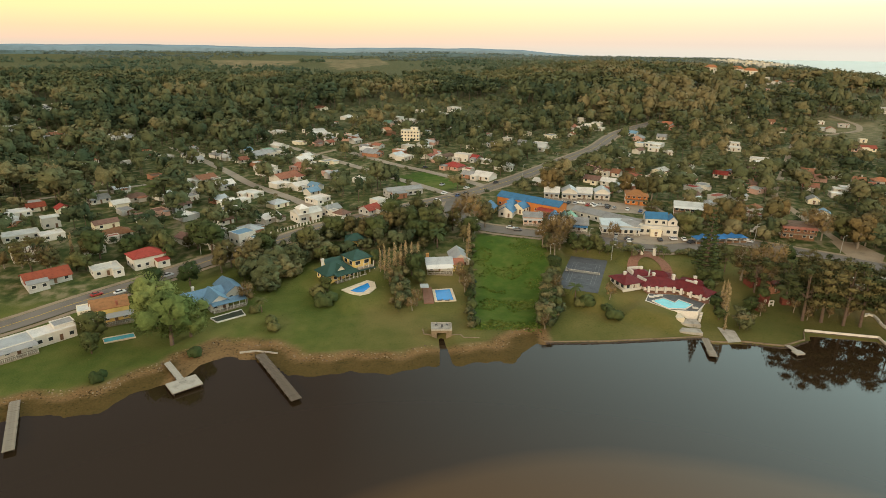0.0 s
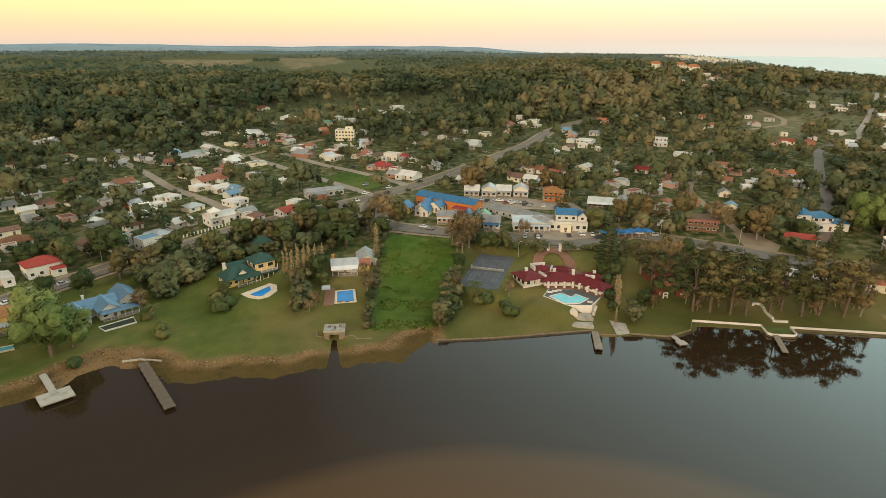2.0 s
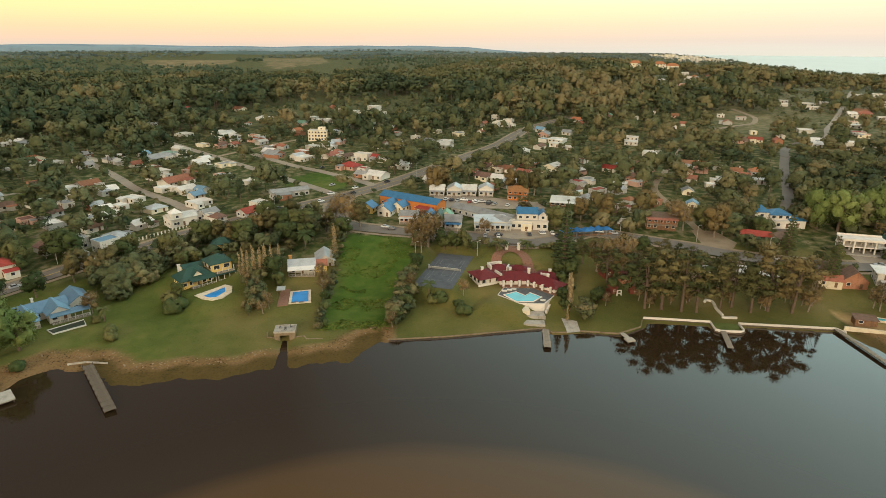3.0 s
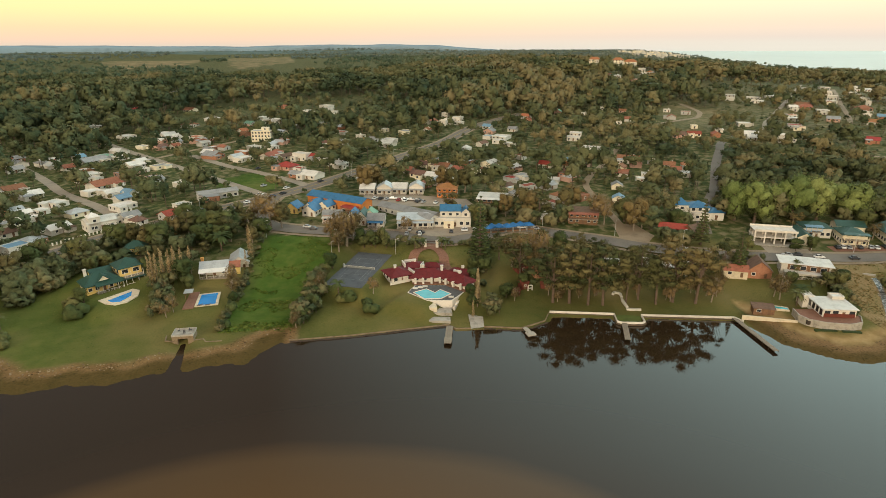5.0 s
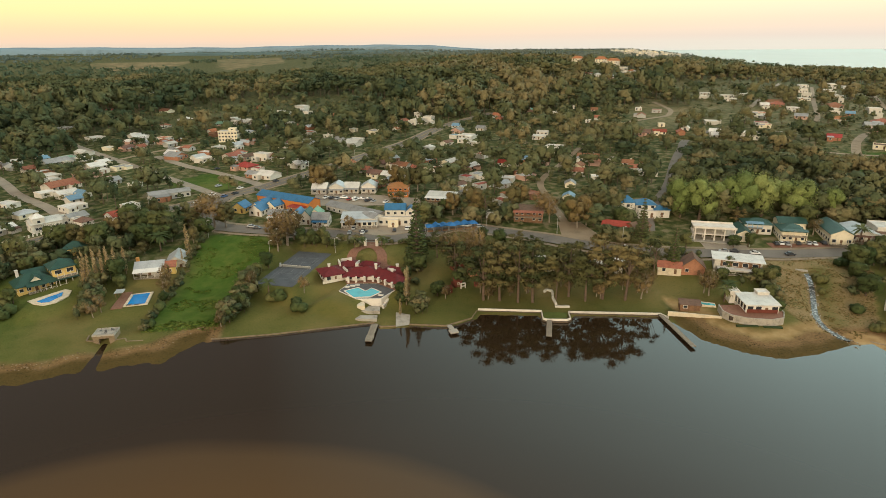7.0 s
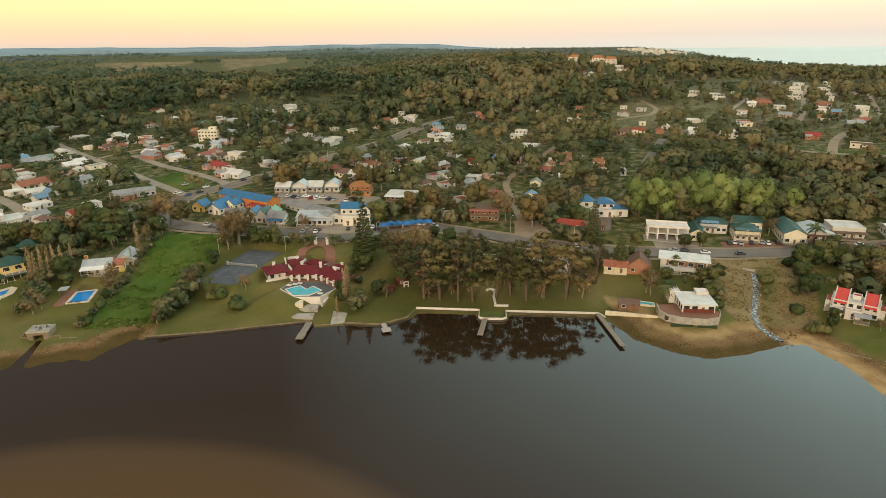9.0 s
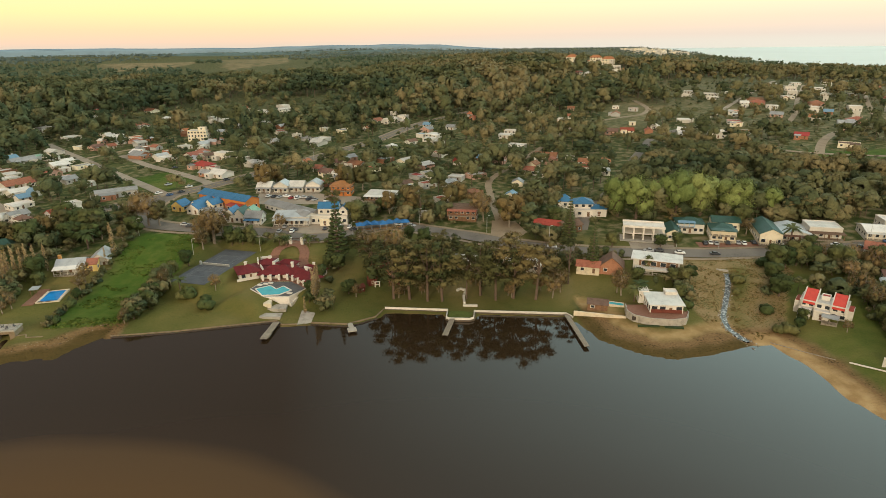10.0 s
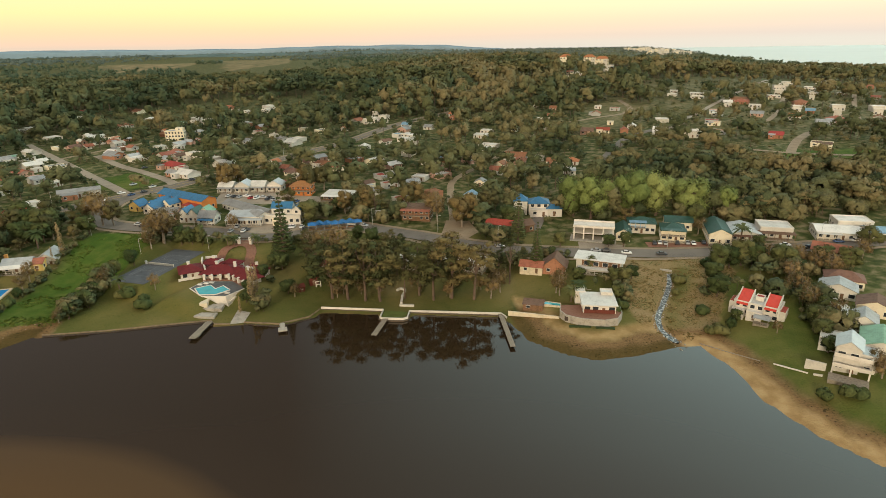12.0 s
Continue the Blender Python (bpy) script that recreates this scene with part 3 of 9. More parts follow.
# ---- building kit ----
class Shape:
    """Collects boxes, prisms and sheets into one mesh, with a material for each."""

    def __init__(self):
        self.v, self.f, self.m, self.mats = [], [], [], []

    def slot(self, material):
        if material not in self.mats:
            self.mats.append(material)
        return self.mats.index(material)

    def poly(self, pts, faces, material):
        o, s = len(self.v), self.slot(material)
        self.v += [tuple(p) for p in pts]
        for f in faces:
            self.f.append(tuple(o + i for i in f))
            self.m.append(s)
        return self

    def box(self, x0, y0, z0, x1, y1, z1, material):
        p = [(x, y, z) for z in (z0, z1) for y in (y0, y1) for x in (x0, x1)]
        return self.poly(p, [(0, 2, 3, 1), (4, 5, 7, 6), (0, 1, 5, 4), (2, 6, 7, 3), (0, 4, 6, 2), (1, 3, 7, 5)], material)

    def prism(self, base, z0, z1, material):
        n = len(base)
        p = [(x, y, z0) for x, y in base] + [(x, y, z1) for x, y in base]
        return self.poly(p, [tuple(range(n - 1, -1, -1)), tuple(range(n, 2 * n))] + [(i, (i + 1) % n, n + (i + 1) % n, n + i) for i in range(n)], material)

    def bar(self, a, b, w, material):
        """A square bar from a to b."""
        a, b = Vector(a), Vector(b)
        d = (b - a).normalized()
        u = d.cross(Vector((0, 0, 1)) if abs(d.z) < 0.9 else Vector((1, 0, 0))).normalized() * w / 2
        t = d.cross(u).normalized() * w / 2
        p = [e + s for e in (a, b) for s in (-u - t, u - t, u + t, -u + t)]
        return self.poly(p, [(3, 2, 1, 0), (4, 5, 6, 7), (0, 1, 5, 4), (1, 2, 6, 5), (2, 3, 7, 6), (3, 0, 4, 7)], material)

    def tube(self, a, b, r0, r1, material, n=7):
        a, b = Vector(a), Vector(b)
        d = (b - a).normalized()
        u = d.cross(Vector((0.3, 0.2, 1)) if abs(d.z) < 0.9 else Vector((1, 0.1, 0))).normalized()
        t = d.cross(u)
        p = [e + (u * math.cos(2 * math.pi * i / n) + t * math.sin(2 * math.pi * i / n)) * r for e, r in ((a, r0), (b, r1)) for i in range(n)]
        return self.poly(p, [(i, (i + 1) % n, n + (i + 1) % n, n + i) for i in range(n)] + [tuple(range(n, 2 * n))], material)

    def mesh(self, name):
        me = bpy.data.meshes.new(name)
        me.from_pydata(self.v, [], self.f)
        for m in self.mats:
            me.materials.append(m)
        me.polygons.foreach_set("material_index", self.m)
        me.update()
        return me


def part(name, shape, parent, label="", at=None):
    me = shape.mesh(name) if isinstance(shape, Shape) else shape
    ob = new(name, me)
    ob.parent = parent
    if at is not None:
        ob.matrix_basis = at
    if label:
        ob["label"] = label
    return ob


def thing(name, label, category, x, y, z=None, rot=0.0, group="", kind=""):
    ob = new(name)
    ob.empty_display_size = 0.3
    ob.matrix_basis = pose(x, y, height(x, y) if z is None else z, 0, 0, rot)
    return tagged(ob, label, category, group, kind)


def one(name, shape, label, category, x, y, z=None, rot=0.0, group="", kind=""):
    ob = new(name, shape.mesh(name) if isinstance(shape, Shape) else shape)
    ob.matrix_basis = pose(x, y, height(x, y) if z is None else z, 0, 0, rot)
    return tagged(ob, label, category, group, kind)


WINDOWS = {}


def window_mesh(w, h, frame_m):
    """A connected frame and its pane."""
    key = (round(w, 1), round(h, 1), frame_m.name)
    if key not in WINDOWS:
        s, t = Shape(), 0.1
        ring = [(-w / 2 - t, -t), (w / 2 + t, -t), (w / 2 + t, h + t), (-w / 2 - t, h + t), (-w / 2, 0), (w / 2, 0), (w / 2, h), (-w / 2, h)]
        s.poly([(x, -0.07, z) for x, z in ring] + [(x, 0.05, z) for x, z in ring],
               [(i, (i + 1) % 4, 4 + (i + 1) % 4, 4 + i) for i in range(4)] + [(8 + i, 8 + (i + 1) % 4, (i + 1) % 4, i) for i in range(4)] + [(4 + i, 4 + (i + 1) % 4, 12 + (i + 1) % 4, 12 + i) for i in range(4)], frame_m)
        WINDOWS[key] = (s.mesh("window"), Shape().box(-w / 2, -0.01, 0, w / 2, 0.03, h, GLASS).mesh("pane"))
    return WINDOWS[key]


def add_window(home, at, w, h, frame_m):
    fr, pane = window_mesh(w, h, frame_m)
    if home.location.y > 450:
        # far windows are a few centimetres of frame round a pane, in one piece
        key = ("far", round(w, 1), round(h, 1), frame_m.name)
        if key not in WINDOWS:
            WINDOWS[key] = Shape().box(-w / 2 - 0.1, -0.05, -0.1, w / 2 + 0.1, 0.05, h + 0.1, frame_m).box(-w / 2, -0.08, 0, w / 2, -0.04, h, GLASS).mesh("window")
        part("window", WINDOWS[key], home, at=at)
        return
    ob = part("window", fr, home, at=at)
    part("pane", pane, ob)


def door_mesh():
    if "door" not in WINDOWS:
        WINDOWS["door"] = Shape().box(-0.5, -0.05, 0, 0.5, 0.05, 2.1, DOORM).mesh("door")
    return WINDOWS["door"]


def roof_shape(kind, w, d, z, rh, over, m, wall_m, thick=0.18, along="x"):
    """A roof over a w x d block with its eaves at height z."""
    s = Shape()
    a, b = w / 2 + over, d / 2 + over
    if kind == "flat":
        s.box(-w / 2 - 0.03, -d / 2 - 0.03, z, w / 2 + 0.03, d / 2 + 0.03, z + 0.12, m)
        for x0, y0, x1, y1 in ((-w / 2 - 0.12, -d / 2 - 0.12, w / 2 + 0.12, -d / 2 + 0.15), (-w / 2 - 0.12, d / 2 - 0.15, w / 2 + 0.12, d / 2 + 0.12),
                               (-w / 2 - 0.12, -d / 2 + 0.15, -w / 2 + 0.15, d / 2 - 0.15), (w / 2 - 0.15, -d / 2 + 0.15, w / 2 + 0.12, d / 2 - 0.15)):
            s.box(x0, y0, z - 0.02, x1, y1, z + 0.42, wall_m)
        return s
    if kind == "slab":
        s.box(-a, -b, z, a, b, z + 0.25, m)
        return s
    sw = along == "y"
    if sw:
        a, b, w, d = b, a, d, w
    q = (lambda x, y, h: (y, -x, h)) if sw else (lambda x, y, h: (x, y, h))
    drop = rh * over / (d / 2)
    if kind == "gable":
        for lo, up in ((z - drop, z + rh),):
            pts = [q(-a, -b, lo), q(a, -b, lo), q(a, 0, up), q(-a, 0, up), q(-a, b, lo), q(a, b, lo)]
            top = [(x, y, h + thick) for x, y, h in pts]
            s.poly(pts + top, [(6, 7, 8, 9), (9, 8, 11, 10), (1, 0, 3, 2), (2, 3, 4, 5), (0, 1, 7, 6), (5, 4, 10, 11), (0, 6, 9, 3), (3, 9, 10, 4), (1, 2, 8, 7), (2, 5, 11, 8)], m)
        for sx in (-w / 2, w / 2):
            s.poly([q(sx, -d / 2, z - 0.02), q(sx, d / 2, z - 0.02), q(sx, 0, z + rh - 0.02), q(sx * 0.96, -d / 2, z - 0.02), q(sx * 0.96, d / 2, z - 0.02), q(sx * 0.96, 0, z + rh - 0.02)],
                   [(0, 1, 2), (3, 5, 4)], wall_m)
    elif kind == "hip":
        r = max(0.3, a - b)
        pts = [q(-a, -b, z - drop), q(a, -b, z - drop), q(a, b, z - drop), q(-a, b, z - drop), q(-r, 0, z + rh), q(r, 0, z + rh)]
        top = [(x, y, h + thick) for x, y, h in pts]
        s.poly(pts + top, [(6, 7, 11, 10), (7, 8, 11), (8, 9, 10, 11), (9, 6, 10), (0, 1, 7, 6), (1, 2, 8, 7), (2, 3, 9, 8), (3, 0, 6, 9), (3, 2, 1, 0)], m)
        s.poly([q(-r - 0.1, -0.12, z + rh + thick), q(r + 0.1, -0.12, z + rh + thick), q(r + 0.1, 0.12, z + rh + thick), q(-r - 0.1, 0.12, z + rh + thick), q(-r, 0, z + rh + thick + 0.12), q(r, 0, z + rh + thick + 0.12)],
               [(0, 1, 5, 4), (2, 3, 4, 5), (1, 2, 5), (3, 0, 4)], m)
    elif kind == "shed":
        pts = [q(-a, -b, z), q(a, -b, z), q(a, b, z + rh), q(-a, b, z + rh)]
        top = [(x, y, h + thick) for x, y, h in pts]
        s.poly(pts + top, [(3, 2, 1, 0), (4, 5, 6, 7), (0, 1, 5, 4), (1, 2, 6, 5), (2, 3, 7, 6), (3, 0, 4, 7)], m)
        s.poly([q(-w / 2, d / 2, z - 0.02), q(w / 2, d / 2, z - 0.02), q(w / 2, d / 2, z + rh * 0.9), q(-w / 2, d / 2, z + rh * 0.9), q(-w / 2, -d / 2, z - 0.02), q(w / 2, -d / 2, z - 0.02)],
               [(1, 0, 3, 2), (0, 4, 3), (1, 2, 5)], wall_m)
    return s


def volume(home, x, y, w, d, h, wall_m, roof="flat", roof_m=None, z=0.0, rh=1.6, over=0.5, along="x", faces="flbr", sill=0.95, gap=3.2, win=(1.3, 1.2), door="f", rot=0, dig=2.2, frame_m=None):
    """One block of a house: walls, roof, windows and a door, in the house's own axes (front towards -y)."""
    at = pose(x, y, z, 0, 0, rot)
    s = Shape()
    s.box(-w / 2, -d / 2, -dig if z == 0 else 0, w / 2, d / 2, h, wall_m)
    part("wall", s, home, at=at)
    if roof:
        part("roof", roof_shape(roof, w, d, h, rh, over, roof_m or R_WHITE, wall_m, along=along), home, at=at)
    storeys = max(1, int((h + 0.4) / 2.8))
    sh = h / storeys
    for face in faces:
        wide, turn, off = {"f": (w, 0, d / 2), "b": (w, 180, d / 2), "l": (d, -90, w / 2), "r": (d, 90, w / 2)}[face]
        k = max(1, int(wide / gap))
        for level in range(storeys):
            for i in range(k):
                u = wide * ((i + 0.5) / k - 0.5)
                if door == face and level == 0 and i == k // 2:
                    part("door", door_mesh(), home, at=at @ pose(0, 0, 0, 0, 0, turn) @ pose(u, -off - 0.02, 0))
                    if k > 1:
                        continue
                ww, wh = min(win[0], wide / k * 0.7), min(win[1], sh - sill - 0.3)
                add_window(home, at @ pose(0, 0, 0, 0, 0, turn) @ pose(u, -off - 0.02, level * sh + sill), ww, wh, frame_m or FRAME)
    return at


def chimney(home, x, y, z0, z1, m, w=0.8):
    s = Shape()
    s.box(-w / 2, -w / 2, 0, w / 2, w / 2, z1 - z0, m)
    s.box(-w / 2 - 0.1, -w / 2 - 0.1, z1 - z0, w / 2 + 0.1, w / 2 + 0.1, z1 - z0 + 0.18, m)
    part("chimney", s, home, at=pose(x, y, z0))


def porch(home, x, y, w, d, h, m, roof_m, n=4, z=0.0, slope=0.5, floor_m=None):
    """An open veranda: floor, posts, railing and a sloping roof."""
    s = Shape()
    s.box(x - w / 2, y - d / 2, z - (2.0 if z == 0 else 0.2), x + w / 2, y + d / 2, z + 0.15, floor_m or PLANK)
    part("porch_floor", s, home)
    for i in range(n):
        px = x - w / 2 + 0.15 + (w - 0.3) * i / (n - 1)
        part("post", Shape().box(px - 0.09, y - d / 2 + 0.06, z + 0.15, px + 0.09, y - d / 2 + 0.24, z + h, m), home)
    s = Shape()
    s.box(x - w / 2, y - d / 2 + 0.1, z + 0.95, x + w / 2, y - d / 2 + 0.18, z + 1.05, m)
    for i in range(int(w / 0.5)):
        px = x - w / 2 + 0.5 * i
        s.box(px, y - d / 2 + 0.11, z + 0.15, px + 0.06, y - d / 2 + 0.17, z + 0.95, m)
    part("railing", s, home)
    if roof_m:
        s = Shape()
        a, b0, b1 = w / 2 + 0.3, y - d / 2 - 0.3, y + d / 2
        pts = [(x - a, b0, z + h), (x + a, b0, z + h), (x + a, b1, z + h + slope), (x - a, b1, z + h + slope)]
        s.poly(pts + [(p[0], p[1], p[2] + 0.15) for p in pts], [(3, 2, 1, 0), (4, 5, 6, 7), (0, 1, 5, 4), (1, 2, 6, 5), (2, 3, 7, 6), (3, 0, 4, 7)], roof_m)
        part("porch_roof", s, home)


OPEN_SIDE = []      # houses whose river side has only low trees: x, y, half width
TAKEN = []          # plan discs that trees keep clear of: x, y, radius
ROOFS = {"w": (R_WHITE, "white"), "g": (R_GREY, "grey sheet"), "r": (R_RED, "red tiled"), "t": (R_TERRA, "terracotta tiled"), "n": (R_BROWN, "brown"), "o": (R_ORANGE, "orange tiled"),
         "e": (R_MOSS, "dull green"), "k": (R_SKY, "pale blue sheet"), "p": (R_PALE, "pale grey")}
ROOF_FORM = {"f": ("flat", "flat"), "g": ("gable", "gabled"), "h": ("hip", "hipped")}
home_rng = random.Random(11)


def homes(rows):
    """Small town houses: x, y, width, depth, turn, roof colour, roof form (2: two storeys)."""
    for x, y, w, d, rot, colour, form in rows:
        two = "2" in form
        roof_m, roof_w = ROOFS[colour]
        roof, form_w = ROOF_FORM[form[0]]
        wall_m, wall_w = home_rng.choice([(WHITE, "white"), (WHITE, "white"), (WHITE, "white"), (CREAM, "cream"), (PINK, "pinkish"), (GREYW, "grey"), (BRICK, "brick")])
        if colour == "w" or two:
            wall_m, wall_w = (WHITE, "white") if colour != "o" else (CREAM, "cream")
        w, d, h = w * (0.92 if y < 450 else 0.78), d, 4.8 if two else 2.5
        zs = [height(x + a * w / 2, y + b * d / 2) for a in (-1, 1) for b in (-1, 1)]
        home = thing("house", f"{'two-storey' if two else 'small'} {wall_w} house with a {form_w} {roof_w} roof among trees", "house", x, y, max(height(x, y), 0.6 * max(zs) + 0.4 * min(zs)), rot, "town houses")
        volume(home, 0, 0, w, d, h, wall_m, roof, roof_m, rh=0.9 + 0.13 * d, over=0.5, along="x" if w > d else "y", faces="flr" if y < 330 else "f", dig=4)
        if w > 8.5 and home_rng.random() < 0.75:
            sx = home_rng.choice((-1, 1))
            ww = w * home_rng.uniform(0.35, 0.5)
            volume(home, sx * (w / 2 - ww / 2), -d / 2 - 1.6 + 0.05, ww, 3.2, 2.6, wall_m, home_rng.choice(("flat", "shed")), roof_m if home_rng.random() < 0.6 else R_GREY, rh=0.5, over=0.25, faces="f", door="", dig=4)
        if home_rng.random() < 0.35:
            chimney(home, w * 0.25, d * 0.15, h - 0.2, h + (1.2 if roof == "flat" else 2.4), wall_m, 0.7)
        TAKEN.append((x, y, max(w, d) / 2 + 1.0))
        if home_rng.random() < 0.9:
            OPEN_SIDE.append((x, y, w / 2))
# ---- town houses ----
homes([(-396.8, 598.9, 16.5, 10.8, 42, 'w', 'f'),
       (-466.5, 759.0, 24, 12, 45, 'w', 'f'),
       (-333.3, 544.4, 20.1, 12, 42, 't', 'g'),
       (-337.4, 564.7, 9.4, 6.3, 40, 'w', 'f'),
       (-375.7, 592.2, 8.7, 7.3, 44, 'g', 'g'),
       (-288.1, 477.0, 6.5, 6, 40, 'w', 'f'),
       (-246.0, 432.3, 12.1, 9.9, 133, 'o', 'g'),
       (-212.6, 455.3, 11.1, 8.5, 42, 'r', 'h'),
       (-215.3, 429.5, 6.5, 6, 130, 'w', 'f'),
       (-186.7, 480.3, 9.0, 7.0, 42, 'g', 'g'),
       (-170.0, 439.3, 10.7, 7.6, 39, 'g', 'g'),
       (-310.1, 566.1, 6.5, 6, 42, 'w', 'f'),
       (-274.3, 534.2, 6.5, 6, 39, 'w', 'f'),
       (-261.0, 534.8, 7.9, 6.1, 40, 'g', 'g'),
       (-210.8, 355.0, 6.5, 6, 131, 'g', 'f'),
       (-201.4, 362.5, 6.5, 6, 39, 'n', 'g'),
       (-212.1, 301.5, 14.4, 8.9, 43, 'w', 'f'),
       (-184.3, 284.4, 8.2, 6.7, 39, 'w', 'f2')])
homes([(-208.2, 312.4, 8.9, 6.4, 39, 'r', 'g'),
       (-192.6, 309.4, 6.5, 6, 46, 'r', 'g'),
       (-187.6, 266.5, 15.5, 9.3, 39, 'w', 'f'),
       (-171.5, 242.6, 9.4, 7.2, 40, 'w', 'f2'),
       (-173.9, 266.8, 10.3, 7.4, 43, 'w', 'f'),
       (-146.2, 269.7, 13.1, 8.4, 42, 't', 'h'),
       (-146.8, 250.4, 8.6, 6, 43, 'w', 'f'),
       (-132.0, 230.0, 11.0, 8.0, 40, 'w', 'f'),
       (-150.1, 221.0, 16.4, 10.1, 43, 'r', 'g'),
       (-119.8, 240.0, 14.0, 9.5, 43, 'r', 'h2'),
       (-145.5, 294.7, 7.4, 6.2, 43, 'n', 'g')])
homes([(-150.2, 371.4, 10.6, 7.2, 52, 'w', 'f'),
       (-142.8, 379.4, 13.0, 10.3, 50, 't', 'g'),
       (-126.4, 364.4, 12.5, 8.1, 48, 'w', 'g'),
       (-138.9, 351.3, 6.7, 6, 51, 'w', 'f'),
       (-110.9, 305.2, 11.8, 7.7, 50, 'g', 'f'),
       (-103.4, 290.2, 8.5, 6, 51, 'n', 'g'),
       (-99.5, 268.5, 8.4, 6, 145, 'p', 'f2'),
       (-101.4, 264.3, 7.3, 6, 53, 'g', 'g'),
       (-136.9, 318.5, 12.2, 10.0, 49, 'n', 'g'),
       (-200.2, 634.3, 6.5, 6, 53, 'w', 'f'),
       (-141.7, 576.5, 16.1, 12, 52, 'w', 'f'),
       (-199.0, 781.9, 13.0, 9.9, 51, 'r', 'g'),
       (-183.4, 730.6, 10.8, 7.8, 53, 'w', 'f'),
       (-86.1, 678.4, 17.7, 10.8, 50, 'w', 'h'),
       (-101.1, 639.3, 17.9, 12, 52, 't', 'h'),
       (-103.6, 571.7, 19.2, 12, 50, 'w', 'g'),
       (-70.6, 531.2, 11.0, 6.6, 55, 't', 'h'),
       (-82.3, 509.3, 8.6, 6, 52, 't', 'g')])
homes([(-24.3, 616.5, 6.9, 6, 53, 'w', 'f2'),
       (-13.5, 622.1, 10.5, 8.4, 52, 'w', 'g'),
       (-35.4, 606.3, 7.9, 6, 55, 'e', 'f'),
       (-38.0, 571.7, 9.6, 7.3, 49, 'o', 'g'),
       (-15.2, 479.4, 10.0, 8.2, 51, 'w', 'f'),
       (0.2, 473.9, 9.0, 6, 54, 'w', 'f'),
       (5.0, 449.3, 10.2, 6.9, 55, 't', 'h'),
       (-16.8, 434.8, 12.4, 8.7, 53, 'w', 'f'),
       (-41.4, 454.8, 14.7, 12, 54, 'g', 'g'),
       (-50.2, 481.0, 7.3, 6, 55, 'g', 'g')])
homes([(-128.0, 462.6, 21.8, 12, 47, 'g', 'g'),
       (-136.3, 440.2, 8.3, 6.8, 49, 't', 'g'),
       (-91.7, 437.4, 12.4, 10.1, 53, 'w', 'g'),
       (-80.7, 421.4, 6.5, 6, 47, 'w', 'f'),
       (-108.8, 401.3, 13.7, 8.6, 50, 'w', 'f'),
       (-92.1, 381.9, 18.2, 12, 52, 't', 'g'),
       (-92.3, 363.3, 9.7, 8.2, 51, 'w', 'f'),
       (-78.3, 356.9, 11.6, 7.9, 51, 'w', 'g'),
       (-68.2, 341.7, 7.9, 6.6, 50, 'k', 'g'),
       (-62.3, 325.4, 12.6, 8.0, 49, 'w', 'f'),
       (-51.7, 302.2, 9.4, 6.7, 51, 'g', 'g'),
       (-44.9, 294.0, 6.9, 6, 142, 'n', 'h'),
       (-31.0, 299.2, 9.9, 7.6, 51, 'r', 'g'),
       (-27.1, 307.1, 7.7, 6.4, 49, 'w', 'f2'),
       (-62.3, 384.0, 9.5, 6.4, 50, 'g', 'g'),
       (-43.6, 368.0, 6.5, 6, 52, 'w', 'f'),
       (-66.4, 391.5, 6.5, 6, 54, 'p', 'f'),
       (-103.9, 327.2, 6.5, 6, 54, 'w', 'f')])
homes([(-103.6, 313.1, 9.1, 6, 52, 'w', 'f'),
       (-86.8, 264.7, 9.8, 7.4, 52, 'k', 'f2')])
homes([(35.9, 704.6, 13.1, 10.8, -33, 'w', 'f'),
       (30.6, 598.8, 10.1, 6.9, -35, 'w', 'f'),
       (36.8, 574.4, 6.5, 6, -36, 't', 'g'),
       (72.5, 628.7, 6.5, 6, 54, 'r', 'g'),
       (40.9, 481.1, 8.2, 6, -35, 'n', 'g'),
       (53.7, 481.5, 10.1, 7.4, -36, 'g', 'g'),
       (25.6, 426.1, 12.2, 7.4, -31, 'w', 'f2'),
       (33.0, 425.3, 10.6, 8.0, -37, 'r', 'g'),
       (40.2, 416.5, 8.8, 6, -34, 'w', 'f'),
       (17.4, 398.9, 13.8, 9.9, -37, 'r', 'h'),
       (26.5, 387.4, 6.7, 6, -33, 'r', 'f'),
       (51.3, 397.3, 12.2, 9.4, 53, 'w', 'g'),
       (35.4, 368.4, 12.8, 10.1, -36, 'w', 'g'),
       (25.7, 372.3, 8.6, 6, -34, 'g', 'g'),
       (90.0, 468.9, 13.4, 10.1, -34, 'w', 'g'),
       (150.1, 564.9, 7.5, 6.3, -33, 'w', 'f2'),
       (164.7, 564.2, 9.6, 7.5, -38, 'w', 'f'),
       (129.5, 530.1, 6.5, 6, -36, 't', 'g')])
homes([(86.1, 392.6, 6.5, 6, -35, 'o', 'g'),
       (67.2, 353.1, 6.9, 6, -36, 'w', 'g'),
       (96.3, 372.4, 7.2, 6, -34, 't', 'g'),
       (102.0, 360.0, 10.5, 7.1, -38, 'n', 'g'),
       (110.2, 354.3, 9.0, 6.8, -35, 'w', 'g'),
       (120.4, 379.7, 11.1, 8.0, -35, 't', 'g'),
       (179.1, 461.3, 11.5, 9.0, -38, 'w', 'f'),
       (184.0, 447.7, 8.6, 6.3, -34, 'w', 'f'),
       (181.5, 507.1, 11.6, 9.6, -32, 'g', 'g'),
       (204.0, 511.9, 9.8, 6.9, -37, 'g', 'g'),
       (232.9, 561.4, 6.5, 6, -35, 't', 'g')])
